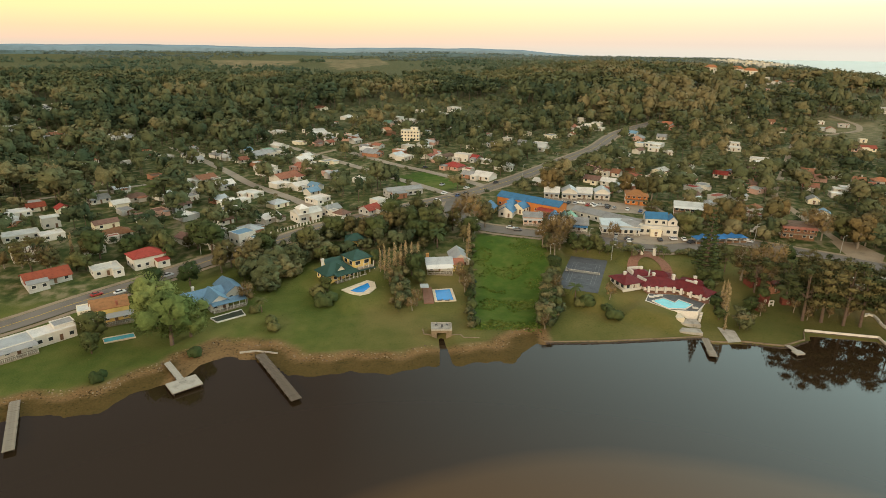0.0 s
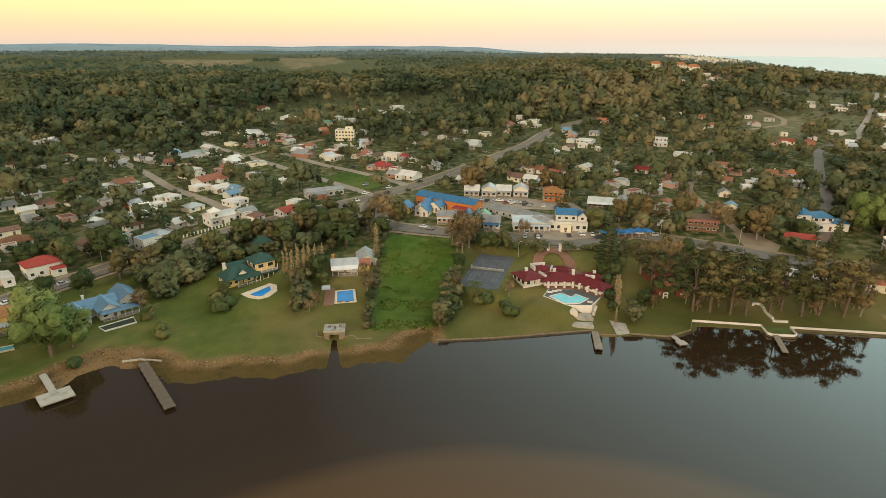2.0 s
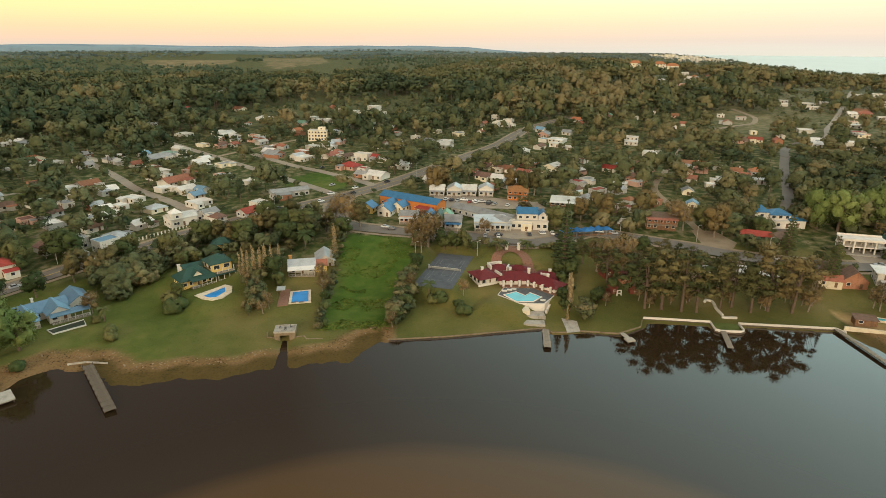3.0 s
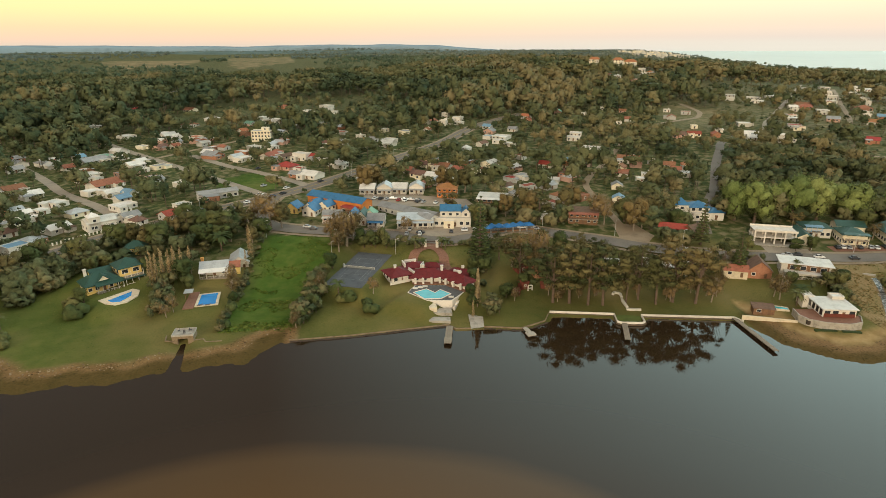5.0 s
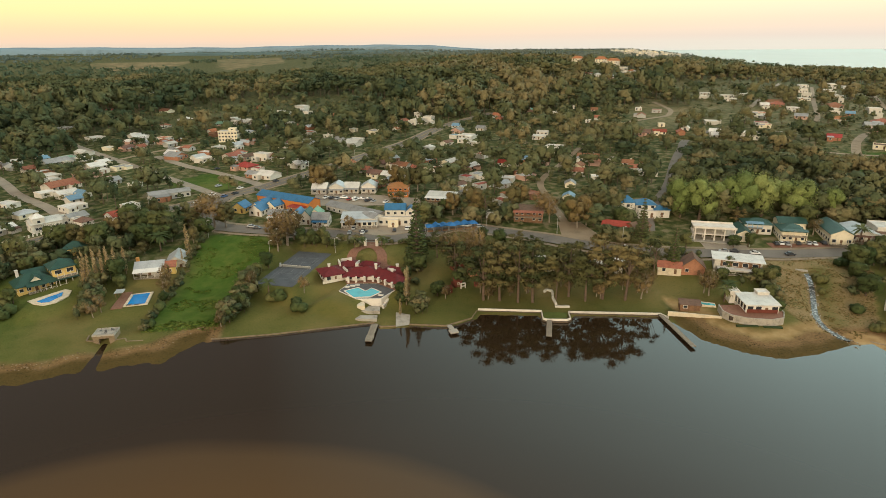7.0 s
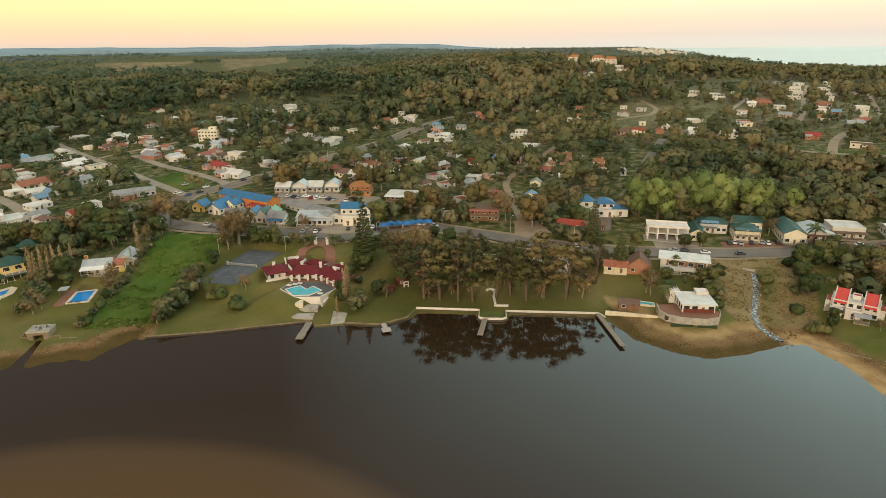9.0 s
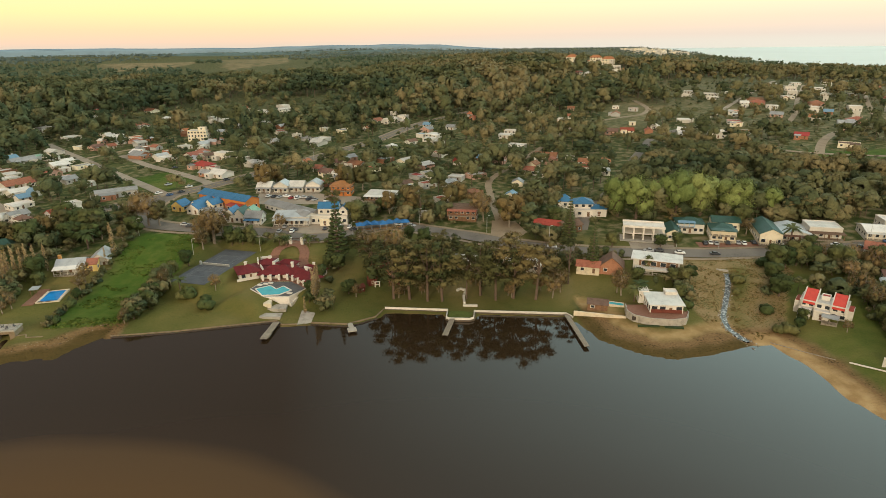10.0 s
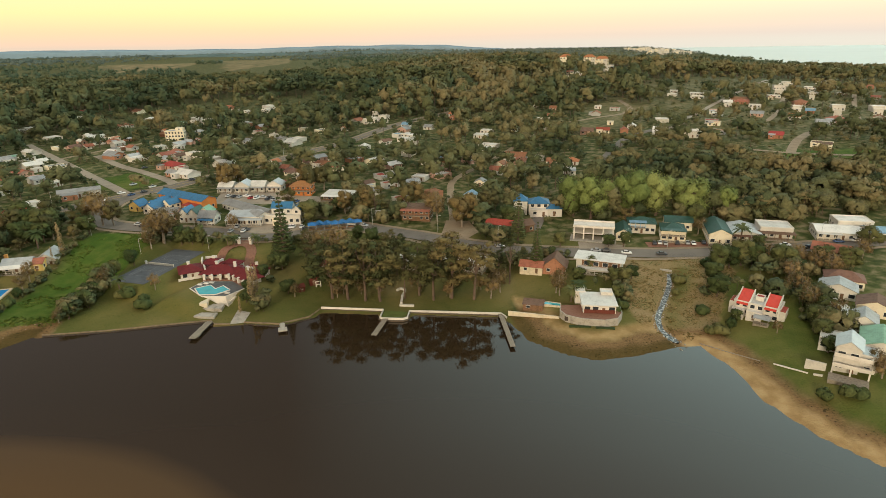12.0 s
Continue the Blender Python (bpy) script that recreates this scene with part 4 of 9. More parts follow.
homes([(241.6, 461.9, 13.4, 10.8, -22, 'w', 'f'),
       (195.2, 350.4, 10.3, 8.5, -25, 'n', 'h'),
       (180.3, 333.7, 9.2, 7.8, -28, 'w', 'f'),
       (248.4, 549.9, 8.4, 6, -24, 'w', 'f'),
       (296.6, 580.7, 7.7, 6, -28, 'w', 'f'),
       (308.2, 521.9, 6.5, 6, -27, 'w', 'f'),
       (213.9, 315.9, 6.5, 6, -21, 'g', 'g'),
       (243.9, 338.6, 6.7, 6, -27, 'w', 'f'),
       (327.1, 449.4, 10.5, 8.2, -27, 'n', 'g'),
       (365.6, 531.5, 11.2, 7.8, -116, 't', 'g'),
       (203.2, 383.7, 9.7, 8.2, -27, 'k', 'g'),
       (203.8, 291.3, 6.5, 6, -27, 'k', 'g')])
homes([(250.0, 478.8, 12.4, 8.9, -24, 'w', 'f'),
       (236.6, 410.9, 11.7, 9.2, -19, 'w', 'f'),
       (273.6, 479.5, 6.5, 6, -22, 'w', 'f'),
       (329.3, 610.9, 6.5, 6, -21, 'w', 'f'),
       (322.2, 534.1, 6.5, 6, 72, 't', 'g'),
       (272.7, 336.4, 12.1, 7.7, -19, 'w', 'f'),
       (282.9, 356.9, 9.7, 6.4, -22, 'o', 'h'),
       (268.3, 346.9, 6.5, 6, 69, 't', 'g'),
       (339.3, 447.3, 11.0, 7.2, -19, 'r', 'g'),
       (354.7, 440.8, 9.1, 6, 69, 't', 'g'),
       (373.4, 421.4, 7.9, 6.0, -18, 'w', 'g'),
       (358.7, 480.0, 6.9, 6, -20, 'g', 'f'),
       (405.2, 478.7, 13.8, 10.6, 67, 'w', 'f'),
       (230.0, 344.4, 9.3, 6.3, -25, 't', 'g'),
       (235.4, 328.8, 6.5, 6, -18, 'w', 'f'),
       (265.9, 374.1, 6.5, 6, -24, 'w', 'f'),
       (250.2, 366.8, 9.1, 7.6, -114, 't', 'g'),
       (250.7, 342.4, 7.2, 6, -22, 'w', 'f')])
homes([(395.2, 410.2, 14.6, 10.0, -37, 'w', 'f2'),
       (419.9, 414.3, 10.5, 8.3, -41, 'o', 'f'),
       (436.1, 448.2, 9.4, 6.3, -42, 'r', 'f'),
       (464.0, 491.4, 11.2, 8.5, -40, 'p', 'f'),
       (505.2, 542.3, 7.8, 6, -41, 'w', 'f'),
       (530.7, 560.7, 17.4, 12, -43, 't', 'h'),
       (517.2, 517.6, 6.5, 6, -40, 'w', 'f'),
       (494.6, 480.0, 13.1, 8.0, -38, 'g', 'g'),
       (627.0, 636.6, 13.1, 8.4, -41, 'w', 'f2'),
       (584.6, 590.9, 7.3, 6, -38, 't', 'g'),
       (714.3, 751.9, 13.8, 11.5, -131, 'w', 'f'),
       (706.4, 687.0, 9.9, 7.5, -40, 'w', 'f'),
       (628.1, 585.0, 6.5, 6, -39, 'w', 'f2'),
       (568.8, 526.6, 8.8, 6.6, -44, 't', 'g'),
       (547.9, 499.2, 7.4, 6, -43, 'w', 'f'),
       (514.1, 456.9, 11.6, 8.7, -41, 'o', 'g'),
       (550.9, 486.5, 9.3, 7.0, -37, 'k', 'g'),
       (561.9, 466.4, 7.0, 6, 49, 'w', 'f2')])
homes([(535.2, 435.3, 15.9, 11.7, -37, 't', 'h'),
       (503.8, 405.9, 9.6, 6.3, -43, 'g', 'f'),
       (834.0, 803.6, 14.9, 11.3, -43, 'w', 'f'),
       (797.3, 786.2, 9.7, 7.6, -41, 'w', 'f'),
       (448.3, 386.9, 10.0, 8.3, -39, 'r', 'g'),
       (457.3, 351.5, 13.9, 10.2, -42, 'n', 'f'),
       (495.8, 638.0, 11.6, 9.5, 50, 'w', 'f'),
       (511.6, 611.2, 14.9, 10.0, -42, 'w', 'f'),
       (603.7, 468.9, 9.1, 6.4, -39, 'w', 'f2'),
       (576.7, 437.9, 9.5, 7.9, 49, 't', 'g'),
       (709.5, 590.7, 11.3, 7.0, -44, 't', 'g')])
homes([(634.9, 1293.2, 24, 12, -2, 'o', 'h2'),
       (1002.5, 2489.8, 24, 12, -4, 'p', 'f2'),
       (535.6, 932.3, 12.7, 7.6, 0, 'w', 'f2'),
       (569.8, 1071.8, 14.5, 8.9, 1, 'w', 'f'),
       (450.1, 884.6, 12.0, 8.7, -3, 't', 'f'),
       (469.3, 883.8, 10.3, 7.3, 4, 'w', 'f'),
       (480.8, 852.7, 15.0, 10.9, -3, 'p', 'f'),
       (561.1, 936.2, 11.0, 8.2, -4, 'w', 'f')])
# houses farther back and on the east slope
homes([(-217.3, 466.9, 15.0, 10.5, -40, 'o', 'g'),
       (-195.2, 450.8, 10.5, 7.4, -33, 'w', 'f'),
       (-177.4, 459.3, 14.3, 10.0, -38, 'g', 'g'),
       (-281.8, 549.2, 12.0, 8.4, -35, 'w', 'f'),
       (-267.6, 545.6, 11.8, 8.3, -31, 'w', 'g'),
       (-197.2, 647.2, 14.3, 10.0, 55, 'w', 'f'),
       (-109.8, 584.5, 19.4, 12, -36, 'w', 'f'),
       (-213.2, 1015.2, 13.9, 9.7, 52, 'w', 'f'),
       (-131.0, 774.0, 16.5, 11.6, -32, 't', 'g'),
       (-75.1, 550.7, 13.3, 9.3, -36, 'o', 'f'),
       (-45.5, 465.4, 13.4, 9.4, -32, 'w', 'g'),
       (-143.4, 477.4, 9.6, 6.7, 56, 'k', 'g'),
       (-125.1, 479.4, 14.3, 10.0, -35, 'e', 'f'),
       (-111.7, 415.0, 12.5, 8.7, -39, 'w', 'f')])
homes([(-85.2, 410.6, 14.1, 9.9, -38, 't', 'g'),
       (-68.0, 353.8, 7.6, 6.5, -36, 'k', 'g'),
       (-102.7, 342.1, 11.1, 7.8, -31, 'w', 'f'),
       (-38.6, 621.6, 10.7, 7.5, -31, 'e', 'g'),
       (-28.4, 643.0, 11.0, 7.7, 55, 'w', 'f2'),
       (-15.1, 638.0, 10.9, 7.7, -33, 'w', 'f'),
       (-18.1, 754.9, 11.5, 8.1, -37, 't', 'g'),
       (-5.7, 721.4, 11.0, 7.7, 49, 'o', 'f'),
       (13.1, 701.9, 10.7, 7.5, 54, 'w', 'f'),
       (22.3, 683.9, 10.4, 7.3, 54, 'w', 'f'),
       (34.8, 724.2, 16.5, 11.6, -36, 'w', 'f2'),
       (43.2, 683.8, 10.4, 7.3, 52, 'w', 'f'),
       (8.7, 580.7, 8.8, 6.5, -34, 'w', 'g'),
       (71.0, 644.2, 8.6, 6.5, 56, 'o', 'g')])
homes([(1.9, 438.2, 12.5, 8.7, 51, 't', 'g'),
       (-22.5, 442.0, 10.1, 7.1, 52, 'p', 'g'),
       (92.7, 485.6, 13.0, 9.1, -32, 'w', 'f'),
       (159.6, 613.7, 8.4, 6.5, -32, 'w', 'f2'),
       (166.4, 581.1, 11.4, 7.9, -33, 'w', 'f2'),
       (69.2, 510.6, 7, 6.5, 50, 'w', 'f'),
       (79.1, 489.3, 7.5, 6.5, 50, 'g', 'g'),
       (470.6, 921.9, 13.2, 9.3, -28, 't', 'g'),
       (479.6, 908.1, 13.1, 9.2, -24, 'w', 'h'),
       (490.1, 887.2, 14.7, 10.3, -25, 'w', 'f'),
       (573.4, 1016.0, 17.0, 11.9, -26, 'w', 'f2'),
       (566.2, 969.1, 16.3, 11.4, -23, 'o', 'h'),
       (600.7, 989.0, 14.7, 10.3, -32, 't', 'h'),
       (514.4, 667.0, 14.8, 10.3, -30, 'w', 'f')])
homes([(527.2, 641.5, 18.8, 12, -26, 'w', 'f'),
       (557.3, 654.0, 10.5, 7.3, -25, 'w', 'g'),
       (514.0, 557.8, 10.4, 7.3, -24, 'w', 'g'),
       (537.8, 576.0, 20.2, 12, -25, 't', 'g'),
       (526.8, 532.4, 12.7, 8.9, -29, 'w', 'f'),
       (472.3, 507.7, 14.7, 10.3, -32, 'o', 'f'),
       (439.6, 459.0, 13.3, 9.3, -31, 'r', 'f'),
       (367.5, 456.0, 7.9, 6.5, -32, 'w', 'g'),
       (381.1, 433.6, 10.6, 7.4, -33, 'w', 'g'),
       (393.7, 555.0, 11.8, 8.3, -29, 't', 'f'),
       (383.8, 574.4, 8.5, 6.5, -25, 'w', 'f'),
       (666.3, 694.6, 16.7, 11.7, -26, 'w', 'f2'),
       (753.9, 799.2, 17.4, 12, -29, 'w', 'f'),
       (599.0, 607.0, 16.1, 11.3, -25, 'w', 'f')])
homes([(690.7, 758.5, 12.6, 8.8, -31, 'w', 'f'),
       (723.8, 713.7, 15.9, 11.2, -33, 'w', 'f'),
       (836.5, 838.9, 16.7, 11.7, -30, 'w', 'f2'),
       (665.0, 632.5, 11.1, 7.7, 55, 'w', 'g'),
       (852.4, 825.8, 23.0, 12, 61, 'w', 'f'),
       (586.2, 546.3, 17.6, 12, -24, 't', 'h'),
       (560.3, 518.0, 11.6, 8.1, 64, 'w', 'f'),
       (590.1, 501.5, 14.2, 10.0, -28, 'w', 'f2'),
       (514.9, 422.6, 13.6, 9.5, -32, 'g', 'g'),
       (623.0, 491.0, 15.9, 11.1, -25, 'w', 'f2'),
       (851.4, 765.7, 20.0, 12, -29, 't', 'g'),
       (704.3, 636.4, 9.8, 6.9, -28, 'w', 'f'),
       (139.7, 575.4, 14.1, 9.9, 52, 't', 'g'),
       (156.2, 571.5, 10.1, 7.1, -40, 'w', 'f2')])
homes([(185.4, 532.2, 9.4, 6.6, -38, 'k', 'g'),
       (174.4, 482.0, 9.5, 6.7, 54, 'k', 'f'),
       (185.5, 479.3, 16.6, 11.6, -34, 'w', 'f'),
       (237.3, 583.8, 11.6, 8.1, -41, 'o', 'g'),
       (240.5, 420.6, 13.6, 9.5, -31, 'w', 'f'),
       (277.6, 603.5, 9.6, 6.8, 61, 'e', 'g'),
       (338.8, 581.6, 8.4, 6.5, -23, 't', 'g'),
       (251.0, 380.3, 15.6, 10.9, -26, 't', 'g'),
       (270.7, 359.7, 7.5, 6.5, -30, 't', 'g'),
       (189.6, 374.5, 9.0, 6.5, -35, 'r', 'g'),
       (200.6, 371.2, 8.2, 6.5, -38, 'o', 'g'),
       (235.5, 358.7, 8.1, 6.5, 50, 't', 'g'),
       (-438.3, 658.0, 13.5, 9.4, -39, 'w', 'f'),
       (-475.9, 765.4, 22.2, 12, 51, 'w', 'f')])
homes([(-450.3, 741.0, 24.6, 12, -36, 'g', 'g'),
       (-408.1, 658.2, 13.2, 9.2, -39, 't', 'g'),
       (-464.2, 786.6, 13.8, 9.7, -41, 'w', 'f'),
       (-390.4, 590.6, 16.7, 11.7, -40, 'w', 'g'),
       (-395.2, 580.1, 9.3, 6.5, -36, 'w', 'f2'),
       (-262.5, 444.1, 10.7, 7.5, 52, 'w', 'g'),
       (-184.1, 328.9, 10.6, 7.4, 49, 'g', 'g'),
       (-191.7, 632.7, 10.0, 7.0, -34, 'w', 'f')])
# ---- gardens and houses by the river ----
def garden_wall(label, line, h, t, m, base=None, name="garden_wall", sink=1.0):
    """A wall with a coping along a line of the plan."""
    s = Shape()
    pts = [Vector(p) for p in line]
    left, right = [], []
    for i, p in enumerate(pts):
        d0 = (p - pts[i - 1]).normalized() if i else (pts[1] - p).normalized()
        d1 = (pts[i + 1] - p).normalized() if i < len(pts) - 1 else d0
        d = (d0 + d1).normalized()
        n = Vector((-d.y, d.x)) / max(0.5, d.dot(d0))
        left.append(p + n * t / 2)
        right.append(p - n * t / 2)
    v, f = [], []
    for p, a, b in zip(pts, left, right):
        z = (height(p.x, p.y) if base is None else base)
        for q, zz in ((a, z - sink), (a, z + h), (b, z + h), (b, z - sink)):
            v.append((q.x, q.y, zz))
    n = len(pts)
    for i in range(n - 1):
        for k in range(3):
            f.append((4 * i + k, 4 * i + k + 1, 4 * i + 5 + k, 4 * i + 4 + k))
    f += [(3, 2, 1, 0), (4 * n - 4, 4 * n - 3, 4 * n - 2, 4 * n - 1)]
    s.poly(v, f, m)
    me = s.mesh(name)
    bm = bmesh.new()
    bm.from_mesh(me)
    bmesh.ops.recalc_face_normals(bm, faces=bm.faces)
    bm.to_mesh(me)
    bm.free()
    return tagged(new(name, me), label, "wall")


def pool(label, outline, water_m, z, rim=0.9, rim_m=None, deck=None, deck_m=None):
    p = thing("swimming_pool", label, "pool", 0, 0, 0)
    n = len(outline)
    area = sum(a[0] * b[1] - b[0] * a[1] for a, b in zip(outline, outline[1:] + outline[:1]))
    if area < 0:
        outline = outline[::-1]
    cx, cy = sum(q[0] for q in outline) / n, sum(q[1] for q in outline) / n
    out = []
    for i, q in enumerate(outline):
        a, b = Vector(outline[i - 1]), Vector(outline[(i + 1) % n])
        d = (b - a).normalized()
        out.append((q[0] + d.y * rim, q[1] - d.x * rim))
    s = Shape()
    m = rim_m or PALE_STONE
    v = [(x, y, z) for x, y in out] + [(x, y, z) for x, y in outline] + [(x, y, z - 1.5) for x, y in out] + [(x, y, z - 0.4) for x, y in outline]
    s.poly(v, [(i, (i + 1) % n, n + (i + 1) % n, n + i) for i in range(n)] + [(2 * n + i, 2 * n + (i + 1) % n, (i + 1) % n, i) for i in range(n)] + [(n + i, n + (i + 1) % n, 3 * n + (i + 1) % n, 3 * n + i) for i in range(n)], m)
    part("rim", s, p)
    part("water_surface", Shape().poly([(x, y, z - 0.15) for x, y in outline], [tuple(range(n))], water_m), p, "still pool water")
    if deck:
        part("deck", Shape().prism(deck, z - 1.6, z - 0.22, deck_m), p)
    return p


def pier(label, a, b, w, m, head=None, z=1.0, rails=False):
    a, b = Vector(a), Vector(b)
    d, L = (b - a).normalized(), (b - a).length
    p = thing("pier", label, "pier", a.x, a.y, 0, math.degrees(math.atan2(d.y, d.x)))
    k = max(4, int(L / 0.9))
    mesh_plank = Shape().box(0.02, -w / 2, z - 0.12, L / k - 0.02, w / 2, z, m).mesh("plank")
    for i in range(k):
        part("plank", mesh_plank, p, at=pose(L * i / k, 0, 0.02 * ((i * 7) % 3 - 1), 0, 0.6 * ((i * 5) % 3 - 1), 0))
    for sy in (-w / 2 + 0.15, w / 2 - 0.15):
        part("beam", Shape().box(0, sy - 0.1, z - 0.4, L, sy + 0.1, z - 0.12, DARKWOOD), p)
    for i in range(int(L / 3.5) + 1):
        for sy in (-w / 2 + 0.1, w / 2 - 0.1):
            part("pile", Shape().tube((i * 3.5 + 0.3, sy, -2.5), (i * 3.5 + 0.3, sy, z + (0.5 if rails else 0.05)), 0.14, 0.13, DARKWOOD, 6), p)
    if head:
        x0, x1, y0, y1 = head
        part("head_deck", Shape().box(x0, y0, z - 0.35, x1, y1, z + 0.03, m), p)
        part("head_rim", Shape().box(x0 - 0.1, y0 - 0.1, z - 0.5, x1 + 0.1, y1 + 0.1, z - 0.36, DARKWOOD), p)
        for px in (x0 + 0.4, x1 - 0.4):
            for py in (y0 + 0.4, y1 - 0.4):
                part("pile", Shape().tube((px, py, -2.5), (px, py, z - 0.3), 0.18, 0.18, DARKWOOD, 6), p)
    return p


def stairs(home, x, y, w, n, rise, going, m, z0=0.0):
    s = Shape()
    for i in range(n):
        s.box(x - w / 2, y - going * (i + 1), z0 - rise * (n + 2), x + w / 2, y - going * i, z0 - rise * (i + 1), m)
    part("steps", s, home)


def clear(x, y, r):
    TAKEN.append((x, y, r))


# piers and river walls
pier("weathered grey plank pier on dark piles", (-114.5, 144.0), (-102.8, 122.9), 2.6, PLANK)
pier("pale concrete pier with a square head over the water", (-82, 164), (-72, 151.5), 1.9, CONCRETE, (12.4, 18.6, -4.2, 4.2), 1.1)
pier("long dark plank pier on dark wooden piles", (-55.4, 169), (-38.8, 143.6), 3.0, OLDPLANK, rails=True)
pier("short pier of grey planks below the villa", (91.4, 178.6), (88.6, 166.2), 2.4, PLANK, (8.6, 11.2, -1.3, 1.3))
pier("stub of an old concrete landing stage", (117, 173.5), (118, 167.5), 1.8, CONCRETE, (3.6, 6.2, -1.5, 1.5))
pier("narrow jetty of pale boards before the white wall", (153.2, 172.2), (148.6, 159.4), 1.9, PLANK)
pier("long narrow plank pier beside the sandy cove", (193.8, 169), (192.6, 145.0), 1.7, PLANK)
garden_wall("low brown stone river wall below lawns", [(36.5, 177.6), (56, 177.8), (75, 179.4), (91, 180.8), (93.4, 177.3), (98.6, 176.8)], 0.12, 0.3, OLDSTONE, 0.45, "river_wall")
garden_wall("brown stone river wall round a lawn corner", [(103.4, 177.2), (116, 174), (126, 178.3), (129.3, 184.2)], 0.15, 0.3, OLDSTONE, 0.55, "river_wall")
garden_wall("low white painted wall along the river", [(129.7, 184.4), (152.4, 179.0)], 0.55, 0.24, WHITE, 0.7, "river_wall", 0.25)
garden_wall("white painted wall round a small lawn bastion", [(152.4, 179.0), (151.0, 173.0), (152.0, 171.8), (159.0, 170.4), (160.6, 171.2), (161.8, 176.6)], 0.55, 0.28, WHITE, 0.7, "river_wall", 0.25)
garden_wall("low white painted wall along the river", [(161.8, 176.6), (194.0, 169.4), (195.4, 166.0)], 0.55, 0.24, WHITE, 0.7, "river_wall", 0.25)
garden_wall("pale stone garden wall over the cove", [(196.5, 168.6), (204, 165.5), (213, 161.5)], 1.3, 0.5, PALE_STONE, 0.8)
garden_wall("pale stone edge between lawn and mud bank", [(-62, 170.5), (-57, 171.5), (-50, 170)], 0.04, 0.22, CONCRETE, 0.9, "river_wall")
garden_wall("low white garden wall on the beach lawn", [(266.3, 122.7), (270.8, 114.4)], 0.35, 0.25, WHITE)
garden_wall("end of a low white garden wall", [(271.5, 113.2), (273, 111.6)], 0.5, 0.4, WHITE)
garden_wall("low timber edging above the beach", [(252.5, 139.4), (258, 132.4), (264, 125.4)], 0.2, 0.22, PLANK)
garden_wall("dark wet stone footing below the white wall", [(129.6, 184.1), (152.2, 178.7), (150.8, 172.9), (151.9, 171.5), (159.1, 170.1), (160.8, 171.0), (162.0, 176.3), (193.9, 169.1)], 0.42, 0.6, mat("wet_stone", (0.10, 0.075, 0.05), 0.7, 0.4, 1.0, 0.5), 0.0, "river_wall", 0.8)
stone_rng = random.Random(3)
stones = Shape()
for px, py in sample([(37, 176.9), (56, 177.1), (75, 178.7), (90.5, 180.0)], 0.42) + sample([(103.5, 176.4), (116, 173.2), (126.5, 177.4)], 0.5):
    w = stone_rng.uniform(0.25, 0.6)
    ring = [(px + w * math.cos(k * 1.2566 + px) * stone_rng.uniform(0.7, 1.2), py - 0.2 + w * math.sin(k * 1.2566 + px) * stone_rng.uniform(0.7, 1.2)) for k in range(5)]
    z = stone_rng.uniform(0.15, 0.45)
    stones.poly([(a, b, -0.3) for a, b in ring] + [(px + (a - px) * 0.6, py + (b - py) * 0.6, z) for a, b in ring], [(i, (i + 1) % 5, 5 + (i + 1) % 5, 5 + i) for i in range(5)] + [(5, 6, 7, 8, 9)], DARKWOOD)
tagged(new("shore_stones", stones.mesh("shore_stones")), "dark wet stones at the foot of the river wall", "stones", kind="stuff")
patch("pavement", [(98.6, 176.6), (103.4, 177), (104.5, 184), (99.5, 186.5)], CONCRETE, 0.22, "weathered concrete boat ramp by the river", "ramp")
patch("lawn", [(152.6, 178.4), (151.5, 173.2), (159.0, 171.0), (161.4, 176.0)], mat("bastion_grass", (0.09, 0.115, 0.025), 0.95, 0.3, 0.5, 0.3), 0.35, "small mown lawn inside a white walled bastion", "lawn")

# white flat-roofed house at the western end
home = thing("house", "long white flat-roofed house with a shaded veranda", "house", -127.5, 174.5, 1.7, 46)
volume(home, -6.5, 0, 12, 8, 3.1, WHITE, "flat", R_PALE, faces="fb", gap=2.6)
volume(home, 5.5, 0.5, 12, 7, 3.2, WHITE, "flat", R_WHITE, faces="fb", gap=2.6)
volume(home, 9.0, 1.5, 6, 5, 4.1, WHITE, "flat", R_GREY, faces="", door="")
porch(home, -6.5, -5.4, 12, 2.8, 2.6, WHITE, R_GREY, 5)
clear(-127, 174, 15)
# yellow house with an orange roof and its pool
home = thing("house", "two-storey yellow house with an orange tiled roof and veranda", "house", -113.5, 192.5, 1.9, 30)
volume(home, 1.2, 0, 11.5, 7, 5.0, YELLOW, "shed", R_ORANGE, rh=1.3, over=0.35, gap=2.8, win=(1.5, 1.3))
volume(home, -6.4, -0.6, 3.8, 6, 5.6, CREAM, "flat", R_WHITE, faces="f", door="")
porch(home, 0.6, -5.0, 15, 3.0, 2.7, GREYW, R_PALE, 6)
chimney(home, 3.5, -2.4, 4.6, 6.9, R_TERRA, 0.7)
clear(-113, 192, 13)
pool("narrow turquoise pool with a pale rim beside the yellow house", [(-108, 178.2), (-100, 182.0), (-98.4, 179.6), (-106.2, 175.6)], POOLT, 1.75, 0.5)
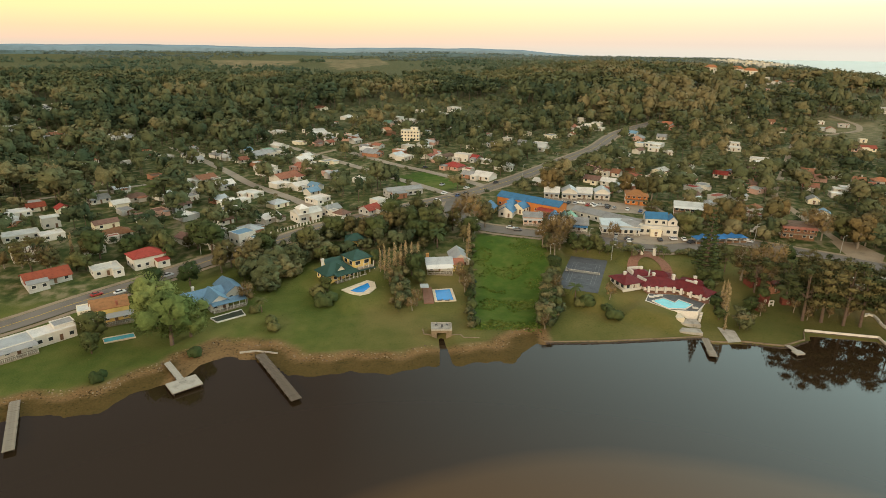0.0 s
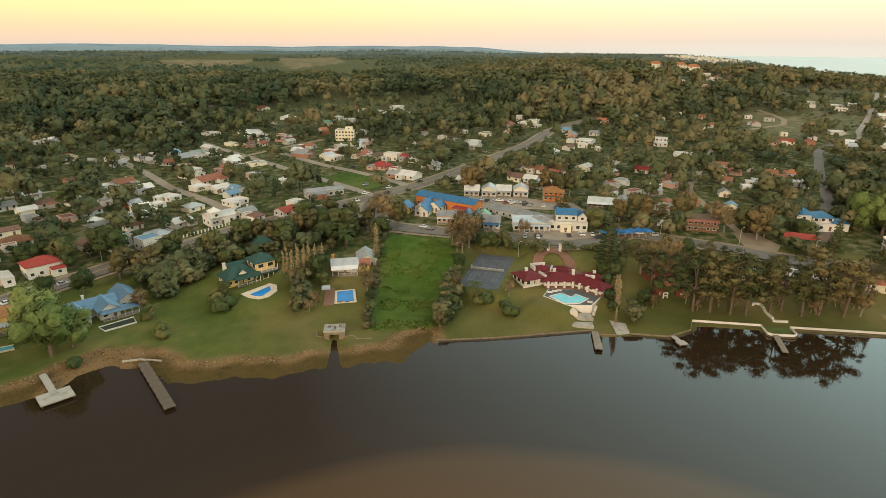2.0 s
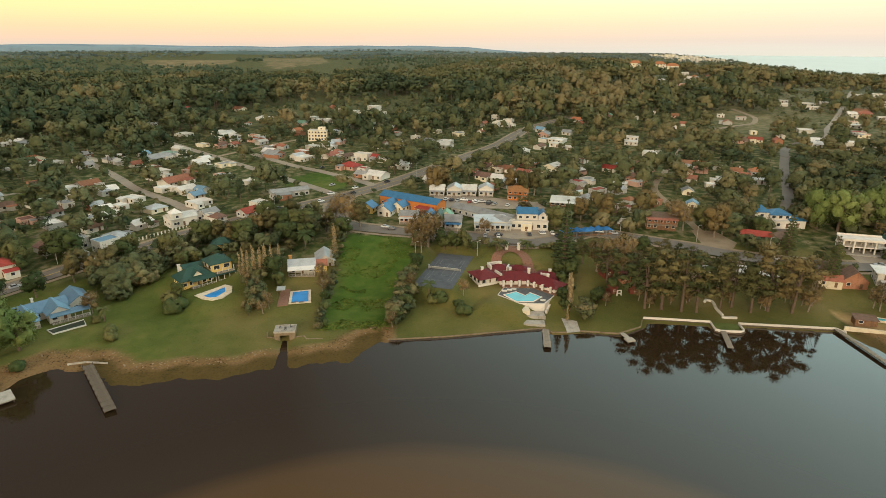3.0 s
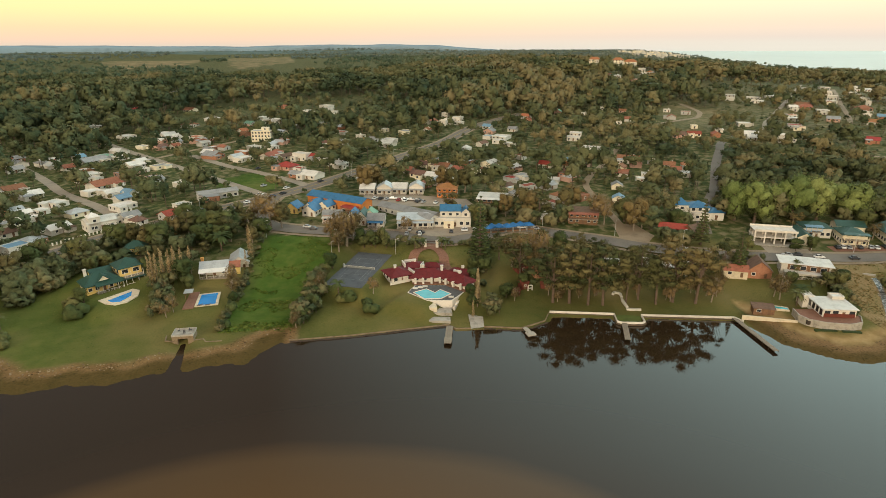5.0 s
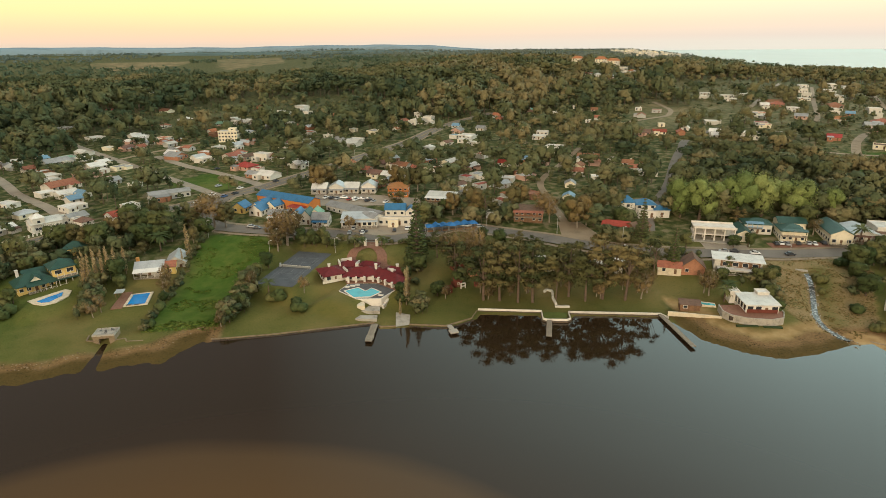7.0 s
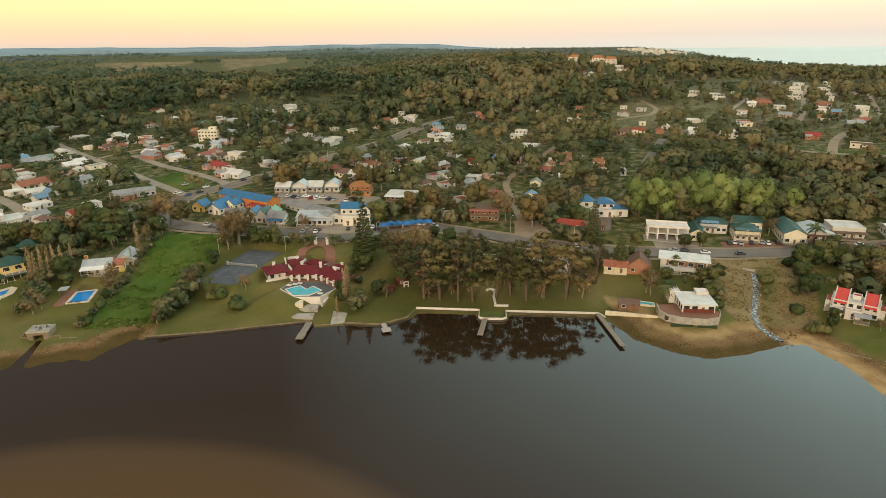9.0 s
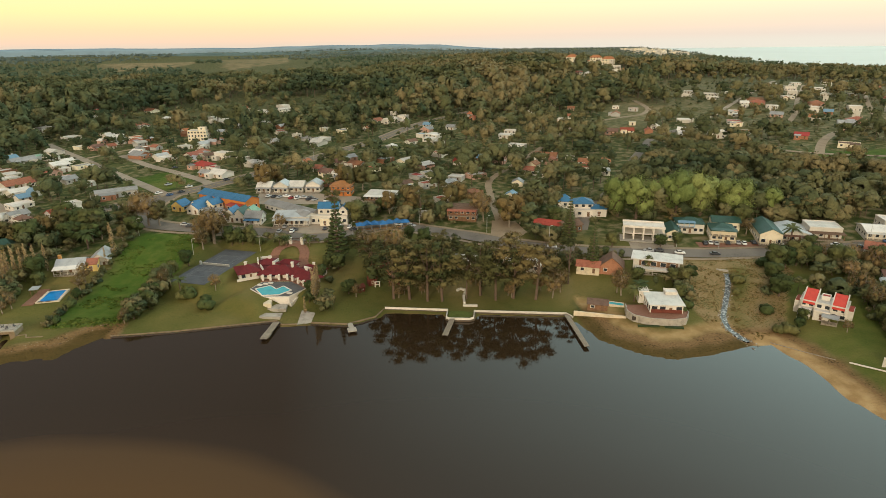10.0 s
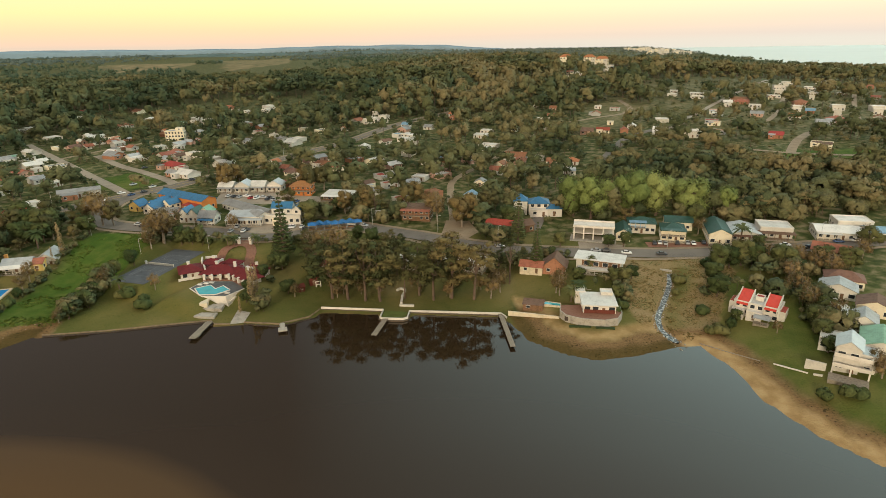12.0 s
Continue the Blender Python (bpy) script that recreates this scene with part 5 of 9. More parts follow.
# house with pale blue roofs
home = thing("house", "large white house with pale blue gabled roofs and verandas", "house", -82.5, 204.5, 1.6, 38)
volume(home, -2, 3.5, 15, 8, 3.0, WHITE, "gable", R_SKY, rh=2.3, over=0.7)
volume(home, 1.5, -1.2, 6.5, 10, 3.4, WHITE, "gable", R_SKY, rh=2.2, over=0.7, along="y", win=(1.6, 1.5))
volume(home, -7.5, -1.0, 5.5, 8.5, 3.2, WHITE, "gable", R_SKY, rh=2.4, over=0.6, along="y")
volume(home, 9.5, 5.0, 7, 12, 3.4, WHITE, "gable", R_SKY, rh=2.2, over=0.6, along="y")
porch(home, 4.6, -6.8, 12, 3.0, 2.6, WHITE, R_SKY, 6, slope=0.8)
porch(home, -7.5, -6.2, 5.5, 2.4, 2.5, WHITE, R_SKY, 3, slope=0.6)
chimney(home, -4, 4.5, 3.5, 6.6, WHITE)
clear(-82, 205, 16)
pool("empty dark basin with a white scalloped rim", [(-78.2, 193.0), (-75.3, 190.4), (-67.6, 196.4), (-69.8, 200.2)], mat("dark_basin", (0.035, 0.045, 0.025), 0.5, 0.4, 0.5), 1.75, 0.55, WHITE)
# yellow house with green roofs
home = thing("house", "yellow house with dark green hipped roofs and white verandas", "house", -35.6, 229.0, 3.7, 36)
volume(home, -4.0, 0.6, 12.5, 8.4, 3.6, YELLOW, "hip", R_GREEN, rh=3.0, over=0.9, gap=2.4)
volume(home, 6.3, 1.2, 8.2, 8.2, 7.2, YELLOW, "hip", R_GREEN, rh=2.3, over=0.8, gap=3.4, win=(2.2, 1.5))
volume(home, -2.5, 6.4, 7, 5, 4.4, YELLOW, "gable", R_GREEN, rh=1.8, over=0.6, faces="lb")
porch(home, -2.4, -5.0, 9.5, 2.8, 3.0, WHITE, R_GREEN, 6, slope=0.7)
porch(home, 6.8, -4.6, 7.2, 3.2, 3.0, WHITE, R_GREEN, 4, slope=0.25)
porch(home, 6.8, -4.2, 7.2, 2.4, 2.5, WHITE, None, 4, z=3.3)
stairs(home, 3.0, -6.4, 2.6, 7, 0.18, 0.35, PALE_STONE, 0.1)
chimney(home, -8.2, 3.5, 3.4, 7.6, WHITE, 1.0)
s = Shape()
s.poly([(-5.6, -3.6, 4.2), (-2.0, -3.6, 4.2), (-3.8, -3.6, 6.0), (-5.6, -0.5, 5.6), (-2.0, -0.5, 5.6), (-3.8, -0.5, 6.0)], [(0, 1, 2)], CREAM)
s.poly([(-6.1, -4.0, 4.0), (-3.8, -4.0, 6.25), (-3.8, 0.3, 6.4), (-6.1, -0.6, 5.2)], [(0, 1, 2, 3)], R_GREEN)
s.poly([(-1.5, -4.0, 4.0), (-3.8, -4.0, 6.25), (-3.8, 0.3, 6.4), (-1.5, -0.6, 5.2)], [(3, 2, 1, 0)], R_GREEN)
part("dormer", s, home, "white gable over the veranda")
clear(-34, 229, 14)
pool("round-fronted blue pool with a wide pale terrace", [(-31.8, 211.5), (-29.1, 209.5), (-26.6, 209.7), (-24.4, 215.0), (-25.6, 219.6), (-28.6, 215.7)], POOLW, 4.42, 0.1, PALE_STONE,
     [(-35.3, 212.7), (-31.6, 209.3), (-27.6, 207.6), (-24.1, 209.6), (-22.0, 214.9), (-23.1, 220.7), (-26.2, 222.5)], PALE_STONE)
home = thing("house", "small yellow cottage with a green hipped roof", "house", -34, 255.5, None, 5)
volume(home, 0, 0, 8.5, 6.5, 3.2, YELLOW, "hip", R_GREEN, rh=2.0, over=0.6)
clear(-34, 255, 7)
# grey-roofed house with yellow gable
home = thing("house", "low white house with grey sheet roofs and yellow gable wall", "house", 2.6, 233.5, 4.9, 6)
volume(home, 0, 0, 10.5, 7.5, 3.2, WHITE, "gable", R_PALE, rh=1.9, over=0.5)
volume(home, 9.5, 6.5, 7.5, 11, 3.2, WHITE, "gable", R_PALE, rh=2.4, over=0.5, along="y")
volume(home, 7.6, -0.5, 4.6, 6.5, 3.0, YELLOW, "gable", R_TERRA, rh=1.5, over=0.4, faces="fr")
porch(home, -0.2, -5.3, 10.4, 3.2, 2.6, WHITE, R_WHITE, 5, slope=0.6)
chimney(home, -4.6, 1.0, 3.0, 6.4, OCHRE, 1.1)
clear(5, 236, 12)
pool("rectangular bright blue pool with a pale stone rim", [(0.7, 215.6), (6.6, 216.6), (7.6, 206.0), (1.3, 205.4)], POOLW, 2.95, 1.1, PALE_STONE,
     [(-4.2, 218.6), (-0.6, 219.0), (0.2, 203.6), (-3.6, 203.2)], BRICKPAVE)
s = Shape()
for px, py in ((-1.2, -1.5), (1.2, -1.5), (-1.2, 1.5), (1.2, 1.5)):
    s.box(px - 0.08, py - 0.08, 0, px + 0.08, py + 0.08, 2.3, TIMBER)
hut = thing("pergola", "small garden shelter with a pale roof beside the pool", "pergola", -3.4, 214, 2.9, 5)
part("post_frame", s, hut)
part("roof", Shape().box(-1.6, -2.0, 2.3, 1.6, 2.0, 2.45, R_PALE), hut)
for px in (2.4, 5.2):
    s = thing("sun_lounger", "dark sun lounger on the pool rim", "lounger", px, 204.9, 2.97, 4, "loungers by the pool")
    part("bed", Shape().box(-0.9, -0.4, 0.25, 0.5, 0.4, 0.35, PAVING), s)
    part("backrest", Shape().poly([(0.5, -0.4, 0.3), (0.5, 0.4, 0.3), (1.0, 0.4, 0.75), (1.0, -0.4, 0.75), (0.5, -0.4, 0.2), (0.5, 0.4, 0.2), (1.05, 0.4, 0.66), (1.05, -0.4, 0.66)],
                                  [(0, 1, 2, 3), (7, 6, 5, 4), (0, 3, 7, 4), (1, 5, 6, 2), (2, 6, 7, 3)], PAVING), s)
    for lx, ly in ((-0.8, -0.3), (-0.8, 0.3), (0.4, -0.3), (0.4, 0.3)):
        part("leg", Shape().box(lx - 0.04, ly - 0.04, 0, lx + 0.04, ly + 0.04, 0.26, PAVING), s)
# boathouse
home = thing("boathouse", "small concrete boathouse with a roof terrace and dark opening", "boathouse", 2.2, 182.8, 0.9, 0)
s = Shape()
s.box(-3.4, -2.6, -1.6, -1.6, 2.6, 2.3, OLDSTONE).box(1.6, -2.6, -1.6, 3.4, 2.6, 2.3, OLDSTONE).box(-1.6, 2.2, -1.6, 1.6, 2.6, 2.3, OLDSTONE).box(-1.6, -2.6, 1.4, 1.6, -2.2, 2.3, OLDSTONE)
part("wall", s, home)
part("roof_terrace", Shape().box(-3.5, -2.7, 2.3, 3.5, 2.7, 2.5, CONCRETE), home)
s = Shape()
for x0, y0, x1, y1 in ((-3.5, -2.7, 3.5, -2.5), (-3.5, 2.5, 3.5, 2.7), (-3.5, -2.5, -3.3, 2.5), (3.3, -2.5, 3.5, 2.5)):
    s.box(x0, y0, 2.5, x1, y1, 2.85, CONCRETE)
part("parapet", s, home)
for tx, ty in ((-1.8, 0.8), (0.2, -0.6), (1.9, 0.9)):
    t = thing("garden_chair", "dark garden chair on the boathouse terrace", "chair", 2.2 + tx, 182.8 + ty, 3.4, 40 * tx, "terrace chairs")
    part("seat", Shape().box(-0.35, -0.35, 0.38, 0.35, 0.35, 0.48, PAVING), t)
    part("backrest", Shape().box(-0.35, 0.28, 0.48, 0.35, 0.36, 1.0, PAVING), t)
    for lx in (-0.3, 0.3):
        for ly in (-0.3, 0.3):
            part("leg", Shape().box(lx - 0.04, ly - 0.04, 0, lx + 0.04, ly + 0.04, 0.38, PAVING), t)
garden_wall("low brown stone wall beside the boathouse", [(-1.4, 180.6), (-3.6, 181.2), (-4.2, 185)], 0.5, 0.4, OLDSTONE, 1.1)
garden_wall("stepped brown stone wall beside the boathouse", [(5.7, 180.6), (8.5, 181), (9.6, 178.8), (14.8, 178.6)], 0.5, 0.4, OLDSTONE, 1.0)

# tennis court
court = thing("tennis_court", "worn dark grey tennis court with faded white lines", "tennis court", 61.5, 225, 6.28, -22)
part("surface", Shape().box(-7.8, -19, -0.5, 7.8, 19, 0, COURT), court)
for x0, y0, x1, y1 in ((-5.5, -11.9, -5.4, 11.9), (5.4, -11.9, 5.5, 11.9), (-4.12, -11.9, -4.02, 11.9), (4.02, -11.9, 4.12, 11.9), (-5.4, -11.9, 5.4, -11.78), (-5.4, 11.78, 5.4, 11.9),
                       (-4.02, -6.45, 4.02, -6.35), (-4.02, 6.35, 4.02, 6.45), (-0.05, -6.35, 0.05, 6.35)):
    part("line", Shape().box(x0, y0, 0.004, x1, y1, 0.02, LINE), court)
part("net", Shape().box(-6.3, -0.03, 0.1, 6.3, 0.03, 0.95, mat("net_mesh", (0.20, 0.21, 0.20), 0.9, 0.2, 3)), court)
part("net_tape", Shape().box(-6.3, -0.05, 0.95, 6.3, 0.05, 1.03, WHITE), court)
for px in (-6.4, 6.4):
    part("net_post", Shape().tube((px, 0, 0), (px, 0, 1.12), 0.09, 0.09, WHITE, 6), court)
part("umpire_chair", Shape().box(-7.3, -0.4, 0, -6.7, 0.4, 1.6, GREYW), court)


def lamp_post(x, y, h=7.0):
    p = thing("lamp_post", "slim grey lamp post with a small head", "lamp post", x, y, group="lamp posts")
    part("pole", Shape().tube((0, 0, -0.5), (0, 0, h), 0.11, 0.07, GREYW, 6), p)
    part("arm", Shape().bar((0, 0, h), (0.9, 0, h + 0.25), 0.08, GREYW), p)
    part("lamp_head", Shape().box(0.7, -0.15, h + 0.15, 1.4, 0.15, h + 0.32, GREYW), p)


lamp_post(50.0, 237)
lamp_post(77.5, 240)
clear(61, 225, 19)

# wine-roofed villa
home = thing("house", "white villa with several wine-red tiled roofs", "house", 91, 213, 4.6, 0)
volume(home, -14.8, 3.0, 8.4, 9.0, 3.0, WHITE, "hip", R_WINE, rh=1.6, over=0.8, win=(1.7, 1.6), gap=2.7, rot=20)
volume(home, -2.6, 1.2, 13.0, 7.4, 2.6, WHITE, "hip", R_WINE, rh=1.7, over=1.2, gap=3.0, win=(1.8, 1.7), rot=-4)
volume(home, 7.4, -4.4, 15.0, 5.8, 2.5, WHITE, "hip", R_WINE, rh=1.5, over=1.2, gap=3.0, win=(1.8, 1.7), rot=-50)
volume(home, -7.6, 9.0, 7.6, 5.8, 3.2, WHITE, "hip", R_WINE, rh=1.3, over=0.6, rot=10)
volume(home, 0.6, 8.4, 7.4, 4.4, 2.8, WHITE, "hip", R_WINE, rh=1.1, over=0.5, faces="b", door="", rot=-24)
volume(home, 11.2, 0.6, 9.6, 5.4, 2.4, WHITE, "hip", R_WINE, rh=1.2, over=0.6, faces="b", door="", rot=-38)
for px, py, pw, pd, ph, turn in ((-11.6, 8.6, 0.5, 4.4, 4.9, 10), (-8.8, 12.2, 4.6, 0.5, 4.5, 10), (-4.2, 7.4, 0.5, 4.0, 4.4, -24), (9.2, -0.6, 3.6, 0.5, 3.6, -38), (14.4, -3.2, 2.4, 0.5, 3.4, -38), (-9.2, 2.0, 0.5, 5.0, 4.0, 20)):
    part("parapet_wall", Shape().box(-pw / 2, -pd / 2, 0, pw / 2, pd / 2, ph, WHITE), home, "white wall between the roofs", pose(px, py, 0, 0, 0, turn))
for px, py, turn in ((-8.2, -3.6, -4), (-5.2, -3.9, -4), (-1.9, -4.1, -4), (1.4, -4.3, -4), (3.6, -6.0, -50), (6.0, -8.9, -50), (8.4, -11.8, -50), (11.4, -13.8, -50), (-17.0, -2.4, 20), (-14.0, -1.4, 20), (-11.2, -0.4, 20)):
    part("pillar", Shape().box(-0.42, -0.42, -2, 0.42, 0.42, 2.35, WHITE), home, "thick white pillar", pose(px, py, 0, 0, 0, turn))
part("veranda_floor", Shape().prism([(-9.4, -2.0), (-8.8, -4.6), (2.2, -5.4), (9.2, -14.2), (12.6, -12.6), (5.0, -3.0), (-2.0, -0.5)], -2.4, 0.08, BRICKPAVE), home, "brick-paved veranda floor")
part("balcony_wall", Shape().box(-4.2, -0.15, 0.0, 4.2, 0.15, 1.0, WHITE), home, "low white balcony wall", pose(-14.2, -2.2, 0, 0, 0, 20))
for px, py, zz in ((-15.6, 3.4, 5.6), (-4.4, 2.6, 5.4), (3.0, 1.2, 5.2), (9.0, -5.0, 5.0), (-7.0, 9.4, 5.4), (11.6, 1.0, 4.6)):
    chimney(home, px, py, 2.4, zz, WHITE, 1.0)
clear(92, 206, 22)
ribbon("driveway", [(83.5, 228.5), (84.6, 233.5), (87.6, 238), (92, 240), (95.8, 237.4), (97.4, 231.5), (97.2, 225.5), (99.5, 219.5)], 4.2, BRICKPAVE, 0.16, 1.5, label="curving brick-paved driveway behind the villa", category="driveway")
ribbon("driveway", [(92.6, 239), (93.4, 246)], 4.6, BRICKPAVE, 0.2, 1.5, label="brick-paved way through the gate", category="driveway")
terrace = thing("pool_terrace", "dark paved pool terrace with white retaining walls", "terrace", 0, 0, 0)
part("terrace_slab", Shape().prism([(102.4, 205.4), (82.6, 208.4), (78.9, 201.8), (85.4, 193.2), (94.6, 191.9), (100.2, 198.6)], 0.0, 4.5, WHITE), terrace)
part("paving", Shape().prism([(102.1, 205.2), (82.8, 208.1), (79.3, 201.9), (85.5, 193.6), (94.3, 192.3), (99.8, 198.7)], 4.5, 4.56, PAVING), terrace)
part("lower_terrace", Shape().prism([(94.0, 191.0), (86.1, 192.4), (85.6, 188.2), (93.7, 186.8)], -0.5, 1.9, CONCRETE), terrace, "grey concrete lower terrace")
part("boat_deck", Shape().prism([(92.7, 185.1), (85.2, 186.4), (84.7, 183.2), (92.2, 181.6)], -0.5, 1.2, CONCRETE), terrace, "grey concrete boat deck")
part("garden_room", Shape().box(85.6, 188.6, 1.9, 88.4, 192.6, 3.6, PALE_STONE), terrace, "small stone shelter under the terrace")
for i in range(9):
    a = Vector((94.6, 191.0)).lerp(Vector((103.4, 205.2)), i / 9)
    b = Vector((94.6, 191.0)).lerp(Vector((103.4, 205.2)), (i + 1) / 9)
    part("stair_wall", Shape().prism([(a.x, a.y), (a.x + 0.7, a.y - 0.5), (b.x + 0.7, b.y - 0.5), (b.x, b.y)], 0, 2.3 + 0.38 * i, WHITE), terrace, "white stepped stair wall")
pool("angular turquoise pool beside the villa", [(81.3, 200.9), (86.4, 203.3), (89.1, 199.3), (91.5, 201.9), (94.8, 197.5), (90.6, 193.9), (84.6, 194.4)], POOLT, 4.86, 0.35, WHITE)
for lx, ly in ((82.2, 204.6), (86.2, 206.0), (94.6, 194.6), (84.4, 205.4)):
    t = thing("sun_lounger", "white cushioned sun lounger on dark paving", "lounger", lx, ly, 4.56, -14, "white loungers")
    part("bed", Shape().box(-1.0, -0.6, 0.22, 1.0, 0.6, 0.4, WHITE), t)
    part("base", Shape().box(-0.9, -0.5, 0.0, 0.9, 0.5, 0.22, GREYW), t)
gate = thing("gate", "pair of white gateposts with a low gate", "gate", 93.3, 240.2, None, -10)
for px in (-2.6, 2.6):
    part("gatepost", Shape().box(px - 0.6, -0.6, -0.5, px + 0.6, 0.6, 3.0, WHITE), gate)
    part("cap", Shape().box(px - 0.75, -0.75, 3.0, px + 0.75, 0.75, 3.2, WHITE), gate)
part("gate_beam", Shape().box(-2.0, -0.15, 2.5, 2.0, 0.15, 2.9, DARKWOOD), gate)

# red play huts, houses among the pines
for hx, hy, w, d, h, rot, lab in ((125.5, 205, 3.4, 3, 2.6, 15, "small red timber play hut under trees"), (121, 199.5, 2.6, 2.4, 2.0, 30, "low red timber garden hut"), (134.5, 204, 4.2, 2.2, 1.7, -8, "red timber shelter near the river lawn"),
                                  (134, 213, 4, 3.4, 3.6, 10, "tall red timber hut under pines"), (128, 218, 5, 4, 2.4, 20, "dull red shed among trees")):
    home = thing("hut", lab, "hut", hx, hy, None, rot)
    volume(home, 0, 0, w, d, h, REDWOOD if h != 3.6 else BRICK, "gable", REDWOOD, rh=0.9, over=0.25, faces="fr", win=(0.8, 0.8))
fr = thing("swing_frame", "white square swing frame on the lawn", "play frame", 127.6, 202.4, None, 10)
for a, b in (((-0.9, 0, 0), (-0.9, 0, 2.2)), ((0.9, 0, 0), (0.9, 0, 2.2)), ((-0.9, 0, 2.2), (0.9, 0, 2.2)), ((-0.9, 0, 1.0), (0.9, 0, 1.0))):
    part("bar", Shape().bar(a, b, 0.35, WHITE), fr)
for hx, hy, w, d, rot, roof, lab in ((165, 213, 8, 7, -20, "gable", "white house half hidden among pines"), (181, 211, 9, 7, -15, "gable", "small white house behind the pine grove"),
                                     (191, 207.5, 11, 9, -30, "hip", "white house with a white sheet roof behind pines")):
    home = thing("house", lab, "house", hx, hy, None, rot)
    volume(home, 0, 0, w, d, 3.4, WHITE, roof, R_WHITE, rh=1.5, over=0.5, dig=3)
    OPEN_SIDE.append((hx, hy, w / 2))
    clear(hx, hy, 7)
boat = thing("boat", "white upturned boat on the grass", "boat", 168.5, 205, None, -40)
s = Shape()
n = 8
for i in range(n):
    u = i / (n - 1)
    w = 1.1 * math.sin(math.pi * (0.18 + 0.8 * u)) ** 0.6
    s.v += [(6 * (u - 0.5), -w, 0.0), (6 * (u - 0.5), -w * 0.7, 0.7), (6 * (u - 0.5), 0, 1.0), (6 * (u - 0.5), w * 0.7, 0.7), (6 * (u - 0.5), w, 0.0)]
s.slot(WHITE)
for i in range(n - 1):
    for k in range(4):
        s.f.append((5 * i + k, 5 * i + 5 + k, 5 * i + 6 + k, 5 * i + 1 + k))
        s.m.append(0)
part("hull", s, boat)
stair = thing("stone_path", "white stepped path winding down to the river lawn", "path", 0, 0, 0)
for line in ([(158.2, 193.5), (159.6, 195.0), (161.4, 193.6), (160.6, 190.5), (159.9, 188.5)], [(159.9, 188.5), (159.2, 182.5)], [(158.5, 181.8), (163.8, 180.8)]):
    s = Shape()
    for a, b in zip(line, line[1:]):
        z = max(height(*a), height(*b))
        s.bar((a[0], a[1], z + 0.25), (b[0], b[1], z + 0.25), 0.8, WHITE)
    part("path_wall", s, stair)
home = thing("shed", "dark timber shed beside a small garden pool", "shed", 206.5, 171.5, None, -22)
volume(home, 0, 0, 7, 4, 2.2, TIMBER, "shed", R_BROWN, rh=0.5, over=0.4, faces="f")
pool("small turquoise garden pool on a lawn", [(211, 174.5), (216.5, 171.6), (215.8, 169.6), (210.2, 172.2)], POOLT, 2.3, 0.4)
clear(208, 173, 8)
# brick house, hall, terrace house
home = thing("house", "brick house with a steep brown tiled roof", "house", 219.5, 198.5, None, -24)
volume(home, 3, 1, 9, 8, 3.2, BRICK, "gable", R_BROWN, rh=3.8, over=0.6, along="y", dig=3)
volume(home, -6, -1.5, 9, 5.5, 2.8, PALE_STONE, "gable", R_TERRA, rh=1.6, over=0.5, dig=3)
clear(219, 198, 11)
home = thing("house", "white two-storey house with a flat white roof and timber front", "house", 239.8, 194.0, 5.3, -29)
volume(home, 0, 0, 17.5, 8.5, 5.4, WHITE, "slab", R_WHITE, over=1.0, faces="lb", dig=4)
part("timber_front", Shape().box(-6.5, -4.45, 2.7, 8.0, -4.25, 5.2, TIMBER), home, "reddish timber boarding")
for i in range(4):
    add_window(home, pose(-4.6 + 3.6 * i, -4.5, 3.1), 2.0, 1.6, FRAME)
porch(home, -1, -5.9, 13, 2.8, 2.5, WHITE, R_WHITE, 5, slope=0.1)
clear(240, 197, 12)
home = thing("house", "white flat-roofed house on a curved stone terrace", "house", 226.6, 164.4, 3.7, -14)
volume(home, 1.0, -0.5, 11, 10.5, 3.0, WHITE, "slab", R_WHITE, over=0.6, gap=2.6, win=(2.0, 2.2), sill=0.3, dig=3)
volume(home, 4.4, 4.4, 4.0, 3.4, 4.0, WHITE, "flat", R_WHITE, faces="", door="")
volume(home, -4.6, 7.2, 3.4, 5.0, 3.2, WHITE, "flat", R_WHITE, faces="", door="")
part("timber_front", Shape().box(-4.2, -5.95, 0.1, 6.2, -5.8, 1.4, REDWOOD), home, "dark red timber boarding")
edge = [(-11.6, 0.0), (-12.0, -5.4), (-10.2, -8.6), (-5.6, -10.8), (2.0, -11.4), (6.6, -9.6), (8.6, -5.0), (8.6, 2.0)]
part("terrace_deck", Shape().prism(edge, -3.5, 0.04, BRICKPAVE), home)
for a, b in zip(edge, edge[1:]):
    s = Shape()
    s.poly([(a[0] * 1.03, a[1] * 1.03, -4), (b[0] * 1.03, b[1] * 1.03, -4), (b[0] * 1.03, b[1] * 1.03, 0.45), (a[0] * 1.03, a[1] * 1.03, 0.45), (a[0], a[1], -4), (b[0], b[1], -4), (b[0], b[1], 0.45), (a[0], a[1], 0.45)],
           [(0, 1, 2, 3), (5, 4, 7, 6), (3, 2, 6, 7)], CONCRETE)
    part("retaining_wall", s, home, "weathered tan retaining wall")
# solid dark block set in for the darkness of the opening
part("cellar_door", Shape().box(-10.9, -9.2, -1.6, -9.3, -8.2, -0.2, DARKWOOD), home, "dark cellar opening")
part("hedge", Shape().box(-9.6, -12.6, -3.4, -2.4, -11.6, -1.9, mat("clipped_hedge", (0.035, 0.055, 0.018), 0.95, 0.4, 1.2, 0.8)).box(-0.8, -13.0, -3.4, 5.4, -11.8, -1.9, bpy.data.materials["clipped_hedge"]), home, "clipped dark hedge below the terrace")
clear(228, 167, 12)
pool("dark narrow garden pool behind the terrace house", [(231, 183.5), (234.5, 181.8), (232.2, 177.2), (229, 179)], PAVING, 4.0, 0.4)
